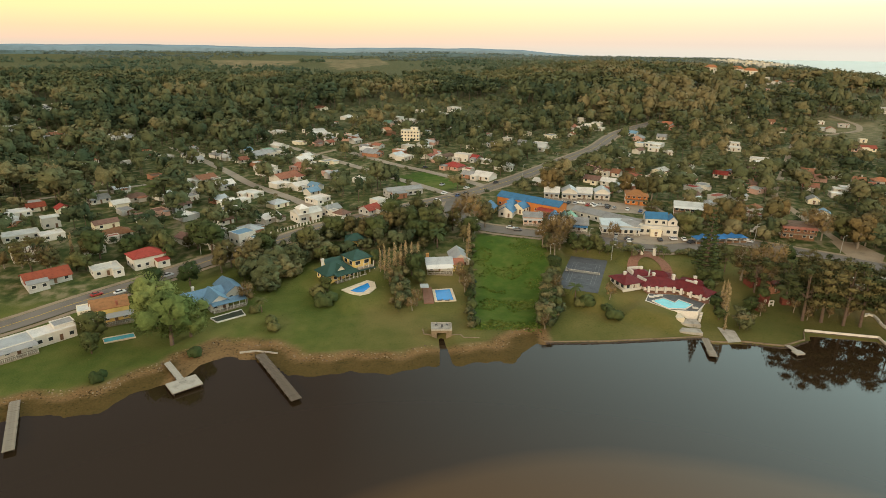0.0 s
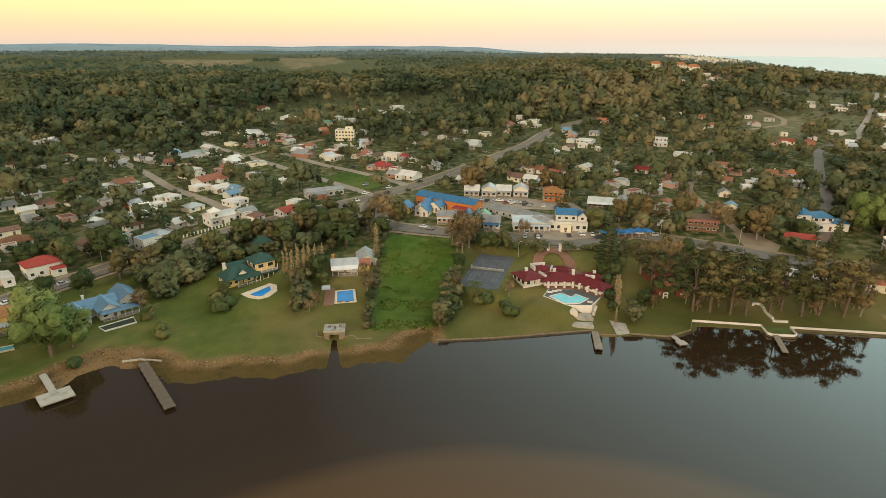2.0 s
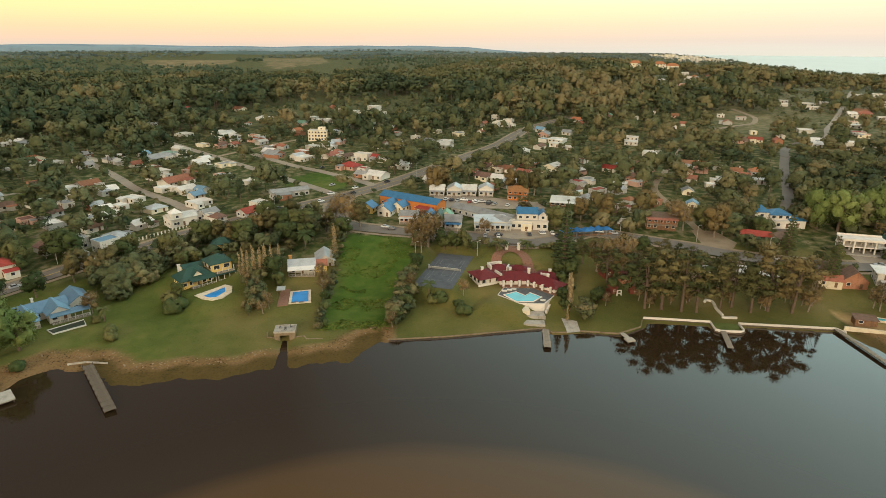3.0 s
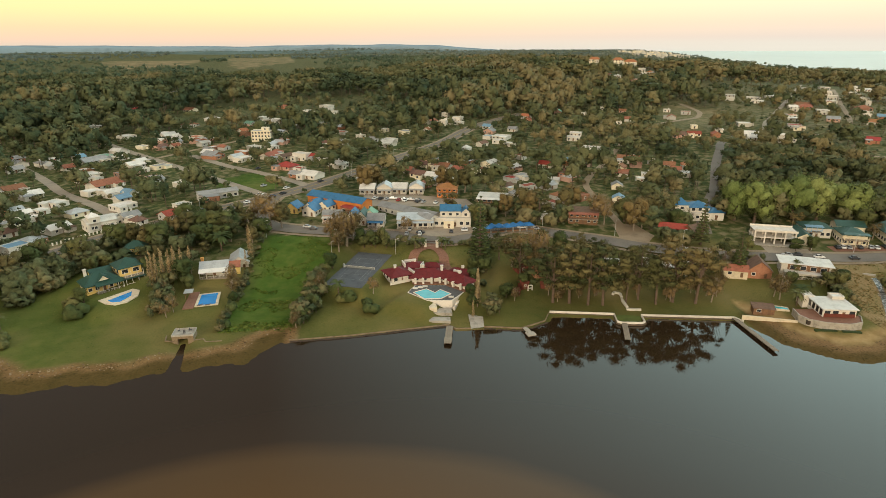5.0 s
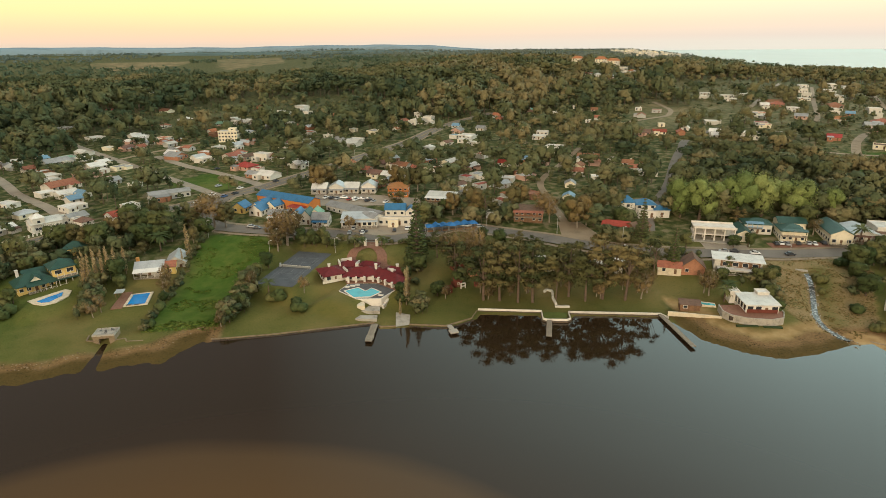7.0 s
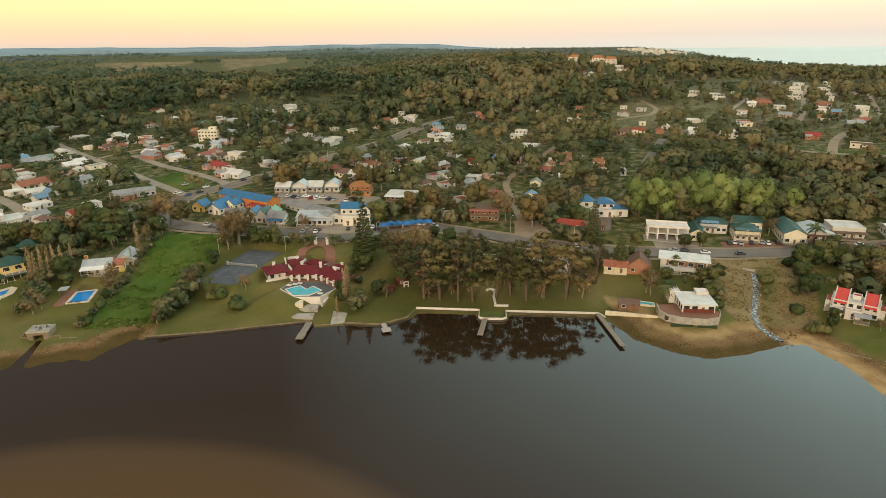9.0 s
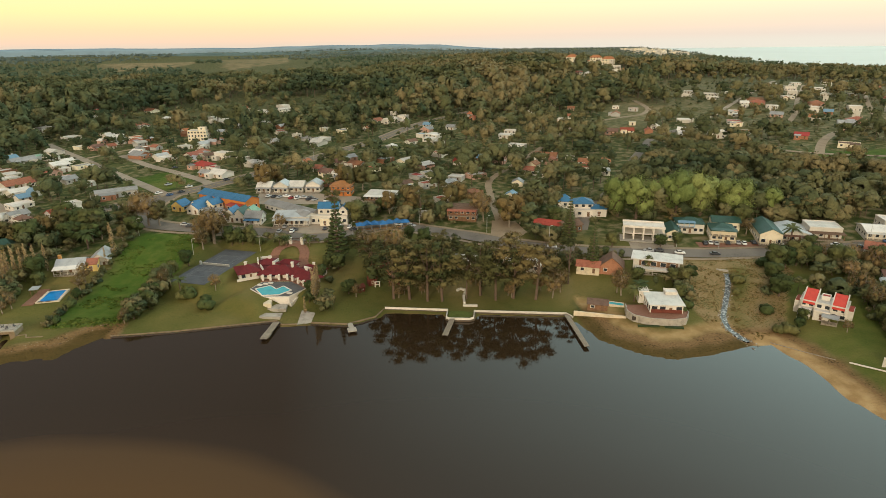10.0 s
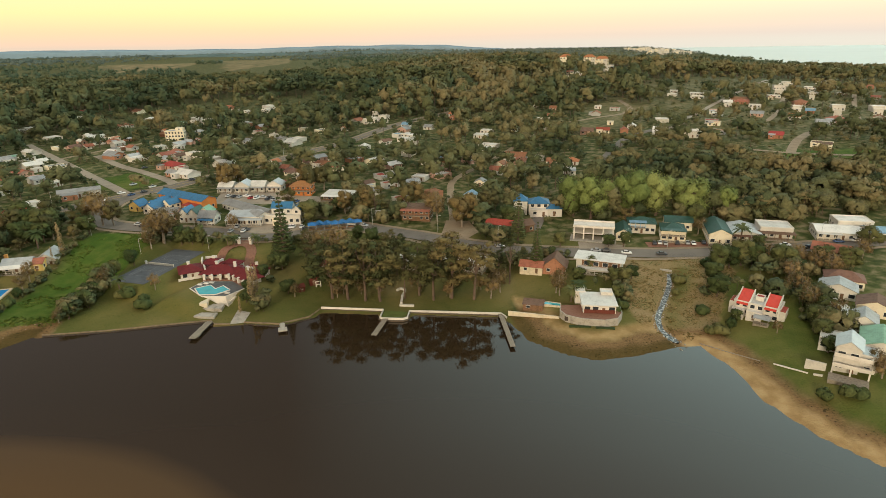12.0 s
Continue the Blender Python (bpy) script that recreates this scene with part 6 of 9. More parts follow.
culvert = thing("culvert", "dark concrete culvert mouth under the road", "culvert", 264.6, 187.4, 4.2, -30)
part("headwall", Shape().box(-2.2, 0, -1.5, -0.9, 0.8, 2.0, CONCRETE).box(0.9, 0, -1.5, 2.2, 0.8, 2.0, CONCRETE).box(-0.9, 0, 1.2, 0.9, 0.8, 2.0, CONCRETE), culvert)
# a solid dark block takes the place of the shade inside the pipe
part("pipe_mouth", Shape().box(-0.9, 0.5, -1.0, 0.9, 0.9, 1.2, DARKWOOD), culvert)
# red and white house, tall white house and neighbours
home = thing("house", "white house with sloping bright red roof panels", "house", 278.6, 149.6, 4.0, -46)
volume(home, 0, 0, 17, 9, 5.2, WHITE, "flat", R_WHITE, gap=2.8, win=(1.6, 1.4), dig=3)
for px in (-5.2, 5.2):
    s = Shape()
    s.poly([(px - 2.2, -5.6, 4.6), (px + 2.2, -5.6, 4.6), (px + 2.2, 3.6, 7.6), (px - 2.2, 3.6, 7.6), (px - 2.2, -5.6, 4.85), (px + 2.2, -5.6, 4.85), (px + 2.2, 3.6, 7.85), (px - 2.2, 3.6, 7.85)],
           [(3, 2, 1, 0), (4, 5, 6, 7), (0, 1, 5, 4), (1, 2, 6, 5), (2, 3, 7, 6), (3, 0, 4, 7)], mat("bright_red_roof", (0.52, 0.05, 0.03), 0.6, 0.15, 0.6, ribs=0.5))
    part("roof_panel", s, home, "bright red sloping roof")
    for sx in (-2.45, 2.45):
        part("roof_wall", Shape().poly([(px + sx - 0.2, -5.6, 3), (px + sx + 0.2, -5.6, 3), (px + sx + 0.2, 3.8, 3), (px + sx - 0.2, 3.8, 3), (px + sx - 0.2, -5.6, 5.3), (px + sx + 0.2, -5.6, 5.3), (px + sx + 0.2, 3.8, 8.3), (px + sx - 0.2, 3.8, 8.3)],
                                       [(4, 5, 6, 7), (0, 1, 5, 4), (1, 2, 6, 5), (2, 3, 7, 6), (3, 0, 4, 7)], WHITE), home)
for px in (-9.2, 9.2):
    part("side_roof", Shape().box(px - 1.1, -3.0, 4.2, px + 1.1, 2.6, 4.5, R_RED), home, "small red roof")
    part("side_wall", Shape().box(px - 1.3, -3.2, -2, px + 1.3, 2.8, 4.2, WHITE), home)
volume(home, 0, -5.5, 5.6, 4, 3.0, WHITE, "flat", R_WHITE, faces="f")
volume(home, -6.0, -6.0, 4.5, 3.2, 2.8, WHITE, "flat", R_WHITE, faces="f", door="")
volume(home, 0, 1.5, 3, 3, 6.6, WHITE, "flat", R_RED, faces="", door="")
porch(home, 3.4, -8.8, 5.5, 3.2, 2.4, PLANK, R_GREY, 3)
home.scale = (0.82, 0.85, 0.9)
clear(280, 150, 13)
for x0, y0, w, d, h, rot, roof, rm, wm, lab in (
        (282.0, 114.4, 6.0, 8.0, 7.4, -42, "gable", R_PALE, WHITE, "tall white three-storey house with balconies by the beach"), (286.4, 124, 8.2, 7, 3.4, -42, "flat", R_WHITE, WHITE, "white flat-roofed house behind the beach"),
        (297, 139, 8, 7, 3.2, -42, "gable", R_WHITE, WHITE, "white gabled house among garden trees"), (301, 131, 7, 8, 3.2, -42, "gable", R_GREY, WHITE, "white house with a grey gabled roof"),
        (311, 138, 10, 8, 3.4, -42, "gable", R_BROWN, CREAM, "cream house with a broad brown roof"), (310, 153, 11, 8, 3.4, -40, "gable", R_GREY, WHITE, "low white house with a grey roof"),
        (295.5, 118, 10, 13, 3.4, -42, "gable", R_MOSS, WHITE, "long house with a dull green sheet roof"), (318, 160, 12, 8, 3.4, -35, "hip", R_BROWN, CREAM, "low brown-roofed house among trees")):
    home = thing("house", lab, "house", x0, y0, None, rot)
    volume(home, 0, 0, w, d, h, wm, roof, rm, rh=2.0, over=0.5, gap=2.7, win=(1.8, 1.4), dig=3, along="y" if roof == "gable" else "x")
    if h > 7:
        volume(home, 4.9, 1.0, 3.8, 7, 5.4, wm, "flat", R_PALE, faces="f", door="", gap=2)
        for zz, out in ((2.5, 6.6), (5.0, 5.4)):
            part("balcony", Shape().box(-3.2, -out, zz - 0.2, 5.8, -4.0, zz, wm).box(-3.2, -out, zz, 5.8, -out + 0.15, zz + 0.9, wm).box(-3.2, -out, zz, -3.05, -4.0, zz + 0.9, wm).box(5.65, -out, zz, 5.8, -4.0, zz + 0.9, wm), home)
        for px in (-3.0, 1.3, 5.6):
            part("pillar", Shape().box(px - 0.2, -6.5, -3, px + 0.2, -6.1, 2.3, wm), home)
        part("deck", Shape().box(-3.6, -11, -3, 5.8, -6.6, 0.1, PLANK), home, "weathered wooden deck")
        part("side_wall", Shape().box(-9.5, -5.2, -2, -4.4, -4.8, 1.6, WHITE), home)
    clear(x0, y0, max(w, d) / 2 + 2)
# ---- shops and houses along the road ----
def shop(label, x, y, rot, w, d, h, wall_m, roof, roof_m, rh=1.6, along="x", category="building", **more):
    if x > 255:
        h, d, rh = h * 0.84, d * 1.12, rh * 1.15
    home = thing("building", label, category, x, y, None, rot)
    volume(home, 0, 0, w, d, h, wall_m, roof, roof_m, rh=rh, along=along, dig=4, **more)
    clear(x, y, max(w, d) / 2 + 1.5)
    OPEN_SIDE.append((x, y, w / 2 + 1.5))
    return home


b = shop("long building with a blue sheet roof and orange walls", 53, 301.5, -39, 36, 9, 5.0, ORANGE, "gable", R_BLUE, 1.9, gap=3.6)
for dx, dy in ((-8.5, -8), (-1.5, -8.5), (-6, -14)):
    volume(b, dx, dy, 6.5, 6.5, 3.0, ORANGE if dx < -7 else CREAM, "gable", R_BLUE, rh=2.2, over=0.4, along="y", dig=4)
volume(b, 12, -6, 9, 5, 2.8, BRICK, "shed", R_RED, rh=0.5, over=0.3, dig=4)
for hx, hy, rot, col, lab in ((30, 297, -25, YELLOW, "small yellow house with a blue gabled roof"), (39, 291, -25, WHITE, "small white house with a blue gabled roof")):
    h2 = thing("house", lab, "house", hx, hy, None, rot)
    volume(h2, 0, 0, 7, 6.5, 3.0, col, "gable", R_BLUE, rh=2.4, over=0.5, along="y", dig=4)
    clear(hx, hy, 6)
b = shop("pink shop with a grey roof and white trim", 50, 280.5, -8, 9, 6.5, 3.8, PINK, "gable", R_GREY, 1.6, gap=2.2, win=(1.4, 1.6))
porch(b, 0, -4.4, 9, 2.2, 2.6, WHITE, R_WHITE, 5, slope=0.3)
b = shop("white twin-gabled shop with blue-grey roofs", 59.8, 276.5, -14, 4.6, 8, 4.4, WHITE, "gable", R_BLUE, 2.4, along="y", gap=2)
volume(b, 4.7, 0, 4.6, 8, 4.4, WHITE, "gable", R_GREEN, rh=2.4, along="y", gap=2, dig=4)
b = shop("white house with a dark blue-grey roof and porch", 71, 272, -12, 8, 7, 3.4, WHITE, "gable", R_GREY, 2.4, gap=2.4)
porch(b, 0, -4.6, 7, 2.2, 2.4, WHITE, R_BLUE, 4, slope=0.3)
volume(b, -4, 6, 6, 6, 4.2, CREAM, "gable", R_MOSS, rh=2.2, along="y", dig=4)
b = shop("long low shed with a weathered grey roof", 88, 283, -46, 36, 8, 3.2, GREYW, "gable", R_GREY, 1.6, gap=4)
volume(b, 15, -4.5, 9, 7, 3.4, WHITE, "gable", R_GREY, rh=1.4, over=0.3, dig=4)
b = shop("white shop with large windows and a pale sheet roof", 89.5, 269, -7, 17, 8, 3.9, WHITE, "shed", R_PALE, 1.2, gap=2.4, win=(1.8, 2.0), sill=0.6)
porch(b, 0, -5.3, 17, 2.6, 2.9, WHITE, R_PALE, 8, slope=0.4)
b = shop("white two-level shop with a blue upper roof", 107.5, 268.5, -10, 18, 9, 3.8, WHITE, "flat", R_WHITE, gap=3, win=(1.6, 1.5))
volume(b, -0.8, 1.5, 10, 6, 3.2, WHITE, "gable", R_BLUE, z=3.8, rh=2.4, over=0.3, faces="f", door="")
volume(b, 6.6, 1.0, 4.2, 6, 2.6, WHITE, "gable", R_BLUE, z=3.8, rh=1.9, over=0.3, along="y", faces="f", door="")
volume(b, -1.5, -5.5, 5, 3, 3.0, CREAM, "flat", R_WHITE, faces="f", door="f")
for i in range(7):
    t = thing("market_stall", "market stall under a bright blue canvas roof", "stall", 121.5 + 3.6 * i, 255.2 + 0.35 * i, None, 6, "market stalls")
    for px in (-1.5, 1.5):
        for py in (-2.2, 2.2):
            part("post", Shape().box(px - 0.06, py - 0.06, -0.5, px + 0.06, py + 0.06, 2.6, GREYW), t)
    part("canvas_roof", roof_shape("gable" if i % 3 else "hip", 3.4, 4.8, 2.6, 1.1 if i % 2 else 0.8, 0.2, CANVAS, CANVAS, 0.06, "y"), t, "bright blue canvas")
    part("counter", Shape().box(-1.4, -2.1, 0, 1.4, -1.3, 0.9, TIMBER), t)
clear(132, 256, 14)
b = shop("two-storey timber cafe with balconies and a white roof", 133.5, 292.5, -22, 15, 9, 5.4, TIMBER, "shed", R_WHITE, 1.0, gap=2.5, win=(1.8, 1.5))
porch(b, 0, -5.7, 15, 2.6, 2.5, TIMBER, None, 7)
porch(b, 0, -5.7, 15, 2.6, 2.6, TIMBER, R_WHITE, 7, z=2.8, slope=0.4)
b = shop("brown timber house with upper balconies", 172.5, 263.5, -18, 14, 8, 5.6, TIMBER, "shed", R_BROWN, 0.9, gap=2.6)
porch(b, 0, -5.2, 14, 2.4, 2.5, BRICK, R_TERRA, 7, z=2.8, slope=0.4)
b = shop("orange two-storey restaurant with timber balconies", 112.5, 313, -14, 11, 8, 5.8, ORANGE, "hip", R_ORANGE, 1.6, gap=2.5)
porch(b, 0, -5.2, 11, 2.4, 2.4, TIMBER, R_ORANGE, 6, z=2.8, slope=0.3)
for i, (hx, hy, m2, lab) in enumerate(((69, 326, R_WHITE, "white shop with a pale gabled roof on the plaza"), (78.5, 324, R_PALE, "white shop with grey gabled roof on the plaza"), (87, 324.5, R_WHITE, "white gabled shop with arched front"), (96.5, 323, R_PALE, "white two-storey shop on the plaza"))):
    b = shop(lab, hx, hy, -12, 8, 8, 3.4 + 0.7 * (i % 2), (GREYW, WHITE, WHITE, WHITE)[i], "gable", m2, 2.2, along="y" if i % 2 else "x", gap=2.4, win=(1.5, 1.4))
    porch(b, 0, -5.0, 8, 2.0, 2.6, WHITE, R_GREY, 4, slope=0.3)
b = shop("large white house with low towers behind a white fence", -63, 294, 38, 13, 9, 4.0, WHITE, "gable", R_WHITE, 1.8, category="house", gap=3.4)
volume(b, -3, -2, 5, 5, 6.8, WHITE, "hip", R_WHITE, rh=1.6, over=0.3, faces="f", door="")
volume(b, 8.6, 1, 4, 7, 4.0, WHITE, "flat", R_WHITE, faces="f", door="", dig=4)
fence = thing("fence", "low white picket fence along the road", "fence", 0, 0, 0)
for i in range(16):
    fx, fy = -76 + 1.35 * i, 273.5 + 1.08 * i
    part("fence_post", Shape().box(fx - 0.25, fy - 0.25, height(fx, fy) - 0.3, fx + 0.25, fy + 0.25, height(fx, fy) + 1.3, WHITE), fence)
b = shop("long grey low building with a grey sheet roof", -15, 334, 24, 21, 8, 3.5, GREYW, "gable", R_GREY, 1.2, gap=3.0, win=(1.6, 1.3))
volume(b, -5, -6, 8, 5, 2.8, BRICK, "shed", R_GREY, rh=0.6, over=0.3, dig=4)
b = shop("cream three-storey block of flats", -13.5, 520, -8, 16, 10, 8.4, CREAM, "flat", R_PALE, gap=2.6, win=(1.3, 1.3))
volume(b, 3, 1, 6, 5, 2.2, CREAM, "flat", R_PALE, z=8.4, faces="f", door="")

# strip of shops by the eastern road
frame_b = thing("building", "unfinished concrete frame building with open floors", "building", 249, 226, None, -22)
clear(249, 226, 12)
for ix in range(5):
    for iy in range(3):
        px, py = -8.4 + 4.2 * ix, -4 + 4 * iy
        part("column", Shape().box(px - 0.3, py - 0.3, -2, px + 0.3, py + 0.3, 5.8, WHITE), frame_b)
for zz in (2.8, 5.6):
    part("floor_slab", Shape().box(-9, -4.6, zz, 9, 4.6, zz + 0.3, WHITE), frame_b)
part("parapet", Shape().box(-9, -4.6, 5.9, 9, -4.3, 6.6, WHITE).box(-9, 4.3, 5.9, 9, 4.6, 6.6, WHITE), frame_b)
part("back_wall", Shape().box(-8.6, 3.6, -1, 8.6, 3.9, 5.6, CONCRETE), frame_b)
part("ground_slab", Shape().box(-10, -7, -2, 10, 5, 0.1, CONCRETE), frame_b)
b = shop("narrow shop with a green sheet roof", 262.5, 225, -22, 6, 12, 4.2, CREAM, "gable", R_GREEN, 1.4, along="y", gap=2.2)
b = shop("white and blue shop with a green roof", 273.5, 230.5, -20, 12, 8, 5.4, WHITE, "hip", R_GREEN, 1.5, gap=2.4, win=(1.5, 1.4))
porch(b, -2, -5.2, 7, 2.4, 2.5, BLUEW, R_SKY, 4, z=2.8, slope=0.3)
b = shop("cream two-storey shop with a green hipped roof", 283, 219.5, -22, 10, 10, 5.6, CREAM, "hip", R_GREEN, 1.8, gap=2.5, win=(1.6, 1.4))
porch(b, 0, -6.4, 10, 2.8, 2.6, CREAM, None, 5)
porch(b, 0, -6.4, 10, 2.8, 2.5, CREAM, R_GREEN, 5, z=2.8, slope=0.3)
b = shop("low shop behind with a green roof", 291, 230, -20, 12, 7, 4.6, CREAM, "gable", R_GREEN, 1.5)
b = shop("cream two-storey building with a green gabled roof", 301.5, 215, -22, 9, 18, 5.6, CREAM, "gable", R_GREEN, 1.9, along="y", gap=2.6, win=(1.6, 1.4))
porch(b, 0, -10.4, 9, 2.6, 2.6, CREAM, None, 5)
b = shop("shop with a pale blue-grey sheet roof", 313, 213.5, -22, 12, 14, 4.0, WHITE, "gable", R_PALE, 1.3, along="y", gap=2.6)
porch(b, 0, -8.3, 12, 2.6, 2.6, TIMBER, R_BROWN, 6, slope=0.3)
b = shop("white box-shaped upper storey above brown shopfronts", 326, 211.5, -22, 13, 10, 5.6, WHITE, "flat", R_WHITE, gap=3)
porch(b, -1, -6.6, 16, 3.2, 2.7, TIMBER, R_BROWN, 7, slope=0.4)
b = shop("white shed with a wide low roof beside the road", 349, 203, -24, 17, 11, 3.8, WHITE, "gable", R_WHITE, 1.2, gap=2.6)
porch(b, -4, -6.6, 9, 2.4, 2.6, CREAM, R_WHITE, 5, slope=0.4)
b = shop("white house with arches and a dark red roof", 332.5, 184.5, -44, 13, 8, 3.8, WHITE, "gable", R_TERRA, 1.8, gap=2.0, win=(1.2, 1.9), sill=0.4, category="house")
b = shop("white box-shaped shop beside the road", 362, 210, -20, 14, 9, 4.4, WHITE, "flat", R_WHITE)
b = shop("shop with a pale blue sheet roof", 366, 196, -20, 14, 9, 3.4, WHITE, "gable", R_SKY, 1.1)
b = shop("white two-storey house with blue hipped roofs and a tower", 234, 264, -12, 8, 7, 5.2, WHITE, "hip", R_BLUE, 1.8, gap=2.4, category="house")
volume(b, -7.5, -1, 5.5, 5.5, 6.4, WHITE, "hip", R_BLUE, rh=2.2, over=0.4, dig=4)
volume(b, 6.2, -2.5, 6, 6, 3.4, WHITE, "hip", R_BLUE, rh=1.4, over=0.4, dig=4)
volume(b, 0, -5, 7, 3, 2.8, WHITE, "flat", R_WHITE, dig=4)
b.scale = (1.22, 1.22, 1.12)
b = shop("low house with a dull red sheet roof", 210, 244, -30, 12, 7, 3.0, TIMBER, "gable", R_RED, 1.6, category="house")
b = shop("dark timber house with a brown roof among trees", 219, 240, 20, 10, 7, 3.4, TIMBER, "gable", R_BROWN, 1.8, category="house")
board = thing("billboard", "plain grey roadside billboard on posts", "billboard", 154, 265, None, -15)
part("panel", Shape().box(-2.6, -0.1, 1.5, 2.6, 0.1, 4.6, GREYW), board)
for px in (-2, 2):
    part("post", Shape().box(px - 0.12, 0.1, -0.5, px + 0.12, 0.3, 4.4, TIMBER), board)
patch("pavement", [(268, 210), (308, 203.5), (309, 207.5), (296, 210.5), (269, 216)], BRICKPAVE, 0.2, "brick-paved shop forecourt by the road")
patch("pavement", [(238, 213), (256, 208.5), (258, 214), (240, 221)], GRAVEL, 0.2, "pale gravel forecourt before an unfinished building")


# ---- cars ----
CARS = {}


def car(x, y, rot, colour="white"):
    tones = {"white": (0.68, 0.68, 0.66), "silver": (0.35, 0.36, 0.37), "dark": (0.04, 0.045, 0.055), "red": (0.32, 0.035, 0.03), "blue": (0.05, 0.10, 0.22)}
    if colour not in CARS:
        paint = mat("car_paint_" + colour, tones[colour], 0.3, 0.05, 1.0, 0.0, spec=0.5)
        body = Shape()
        sec = [(-2.1, 0.35, 0.85), (-2.05, 0.35, 0.95), (-1.2, 0.3, 0.98), (1.0, 0.3, 0.95), (1.95, 0.35, 0.75), (2.1, 0.4, 0.6)]
        for px, lo, hi in sec:
            body.v += [(px, -0.84, lo), (px, -0.86, 0.6 if hi > 0.62 else hi - 0.02), (px, -0.78, hi), (px, 0.78, hi), (px, 0.86, 0.6 if hi > 0.62 else hi - 0.02), (px, 0.84, lo)]
        body.slot(paint)
        for i in range(len(sec) - 1):
            for k in range(6):
                body.f.append((6 * i + k, 6 * i + (k + 1) % 6, 6 * i + 6 + (k + 1) % 6, 6 * i + 6 + k))
                body.m.append(0)
        body.f += [(5, 4, 3, 2, 1, 0), tuple(6 * len(sec) - 6 + i for i in range(6))]
        body.m += [0, 0]
        cab = Shape().poly([(-1.5, -0.74, 0.95), (1.05, -0.74, 0.93), (1.05, 0.74, 0.93), (-1.5, 0.74, 0.95), (-1.05, -0.62, 1.43), (0.3, -0.62, 1.43), (0.3, 0.62, 1.43), (-1.05, 0.62, 1.43)],
                           [(0, 1, 5, 4), (1, 2, 6, 5), (2, 3, 7, 6), (3, 0, 4, 7)], GLASS)
        roof = Shape().box(-1.07, -0.63, 1.43, 0.32, 0.63, 1.48, paint)
        wheel = Shape().tube((0, -0.1, 0), (0, 0.1, 0), 0.32, 0.32, RUBBER, 10)
        CARS[colour] = (body.mesh("body"), cab.mesh("cabin_glass"), roof.mesh("roof"), wheel.mesh("wheel"))
    body, cab, roof, wheel = CARS[colour]
    c = thing("car", f"{colour} car parked or standing on the road", "car", x, y, height(x, y) + 0.22, rot, "cars")
    part("body", body, c)
    part("cabin_glass", cab, c, "dark glass")
    part("roof", roof, c)
    for wx in (-1.3, 1.3):
        for wy in (-0.78, 0.78):
            part("wheel", wheel, c, at=pose(wx, wy, 0.32))


for row in ((269.3, 200.6, -12, "dark"), (255.2, 203.8, -14, "white"), (243.5, 208.5, 158, "silver"), (247.5, 207.5, 158, "dark"), (281.5, 211.5, 70, "dark"), (285.8, 210.6, 70, "silver"), (292.5, 209.4, 70, "dark"),
            (297.8, 208.3, 75, "white"), (301.2, 207.6, 75, "blue"), (274.5, 213.2, 68, "white"), (8.6, 331.5, 40, "white"), (41, 268.8, -15, "dark"), (38, 271.5, -15, "silver"), (90.5, 257.5, -8, "dark"),
            (86, 262.2, 80, "silver"), (112.5, 258.5, 80, "white"), (116.5, 258, 80, "white"), (118.5, 254.5, 30, "dark"), (-125.5, 209.5, 48, "red"), (-118.2, 212.0, 48, "white"), (-106.5, 228, 48, "silver"),
            (88, 307.8, -15, "white"), (91.5, 307, -15, "silver"), (95, 306.2, -15, "dark"), (82, 310.5, -15, "white"), (323, 198.4, -10, "white"), (345, 195.5, -8, "blue"), (352, 194.2, -8, "white"), (-17, 306.5, 35, "dark"),
            (4, 316, 35, "white"), (16, 326, 60, "blue"), (21, 331, 50, "dark"), (-94.5, 257.5, 48, "white"), (140, 258.6, -25, "white"), (52, 265.5, -10, "white")):
    car(*row)
TAKEN += [(x0, y0, 6) for x0, y0 in ((270, 200), (20, 330), (90, 258), (115, 256))]
for x0, y0 in ((-101, 250), (-78, 270), (-52, 294), (-20, 313), (20, 262), (70, 250), (118, 243), (150, 258), (180, 242), (205, 226), (258, 212), (275, 207.5), (310, 203), (340, 200), (60, 372), (90, 410)):
    lamp_post(x0, y0, 8)
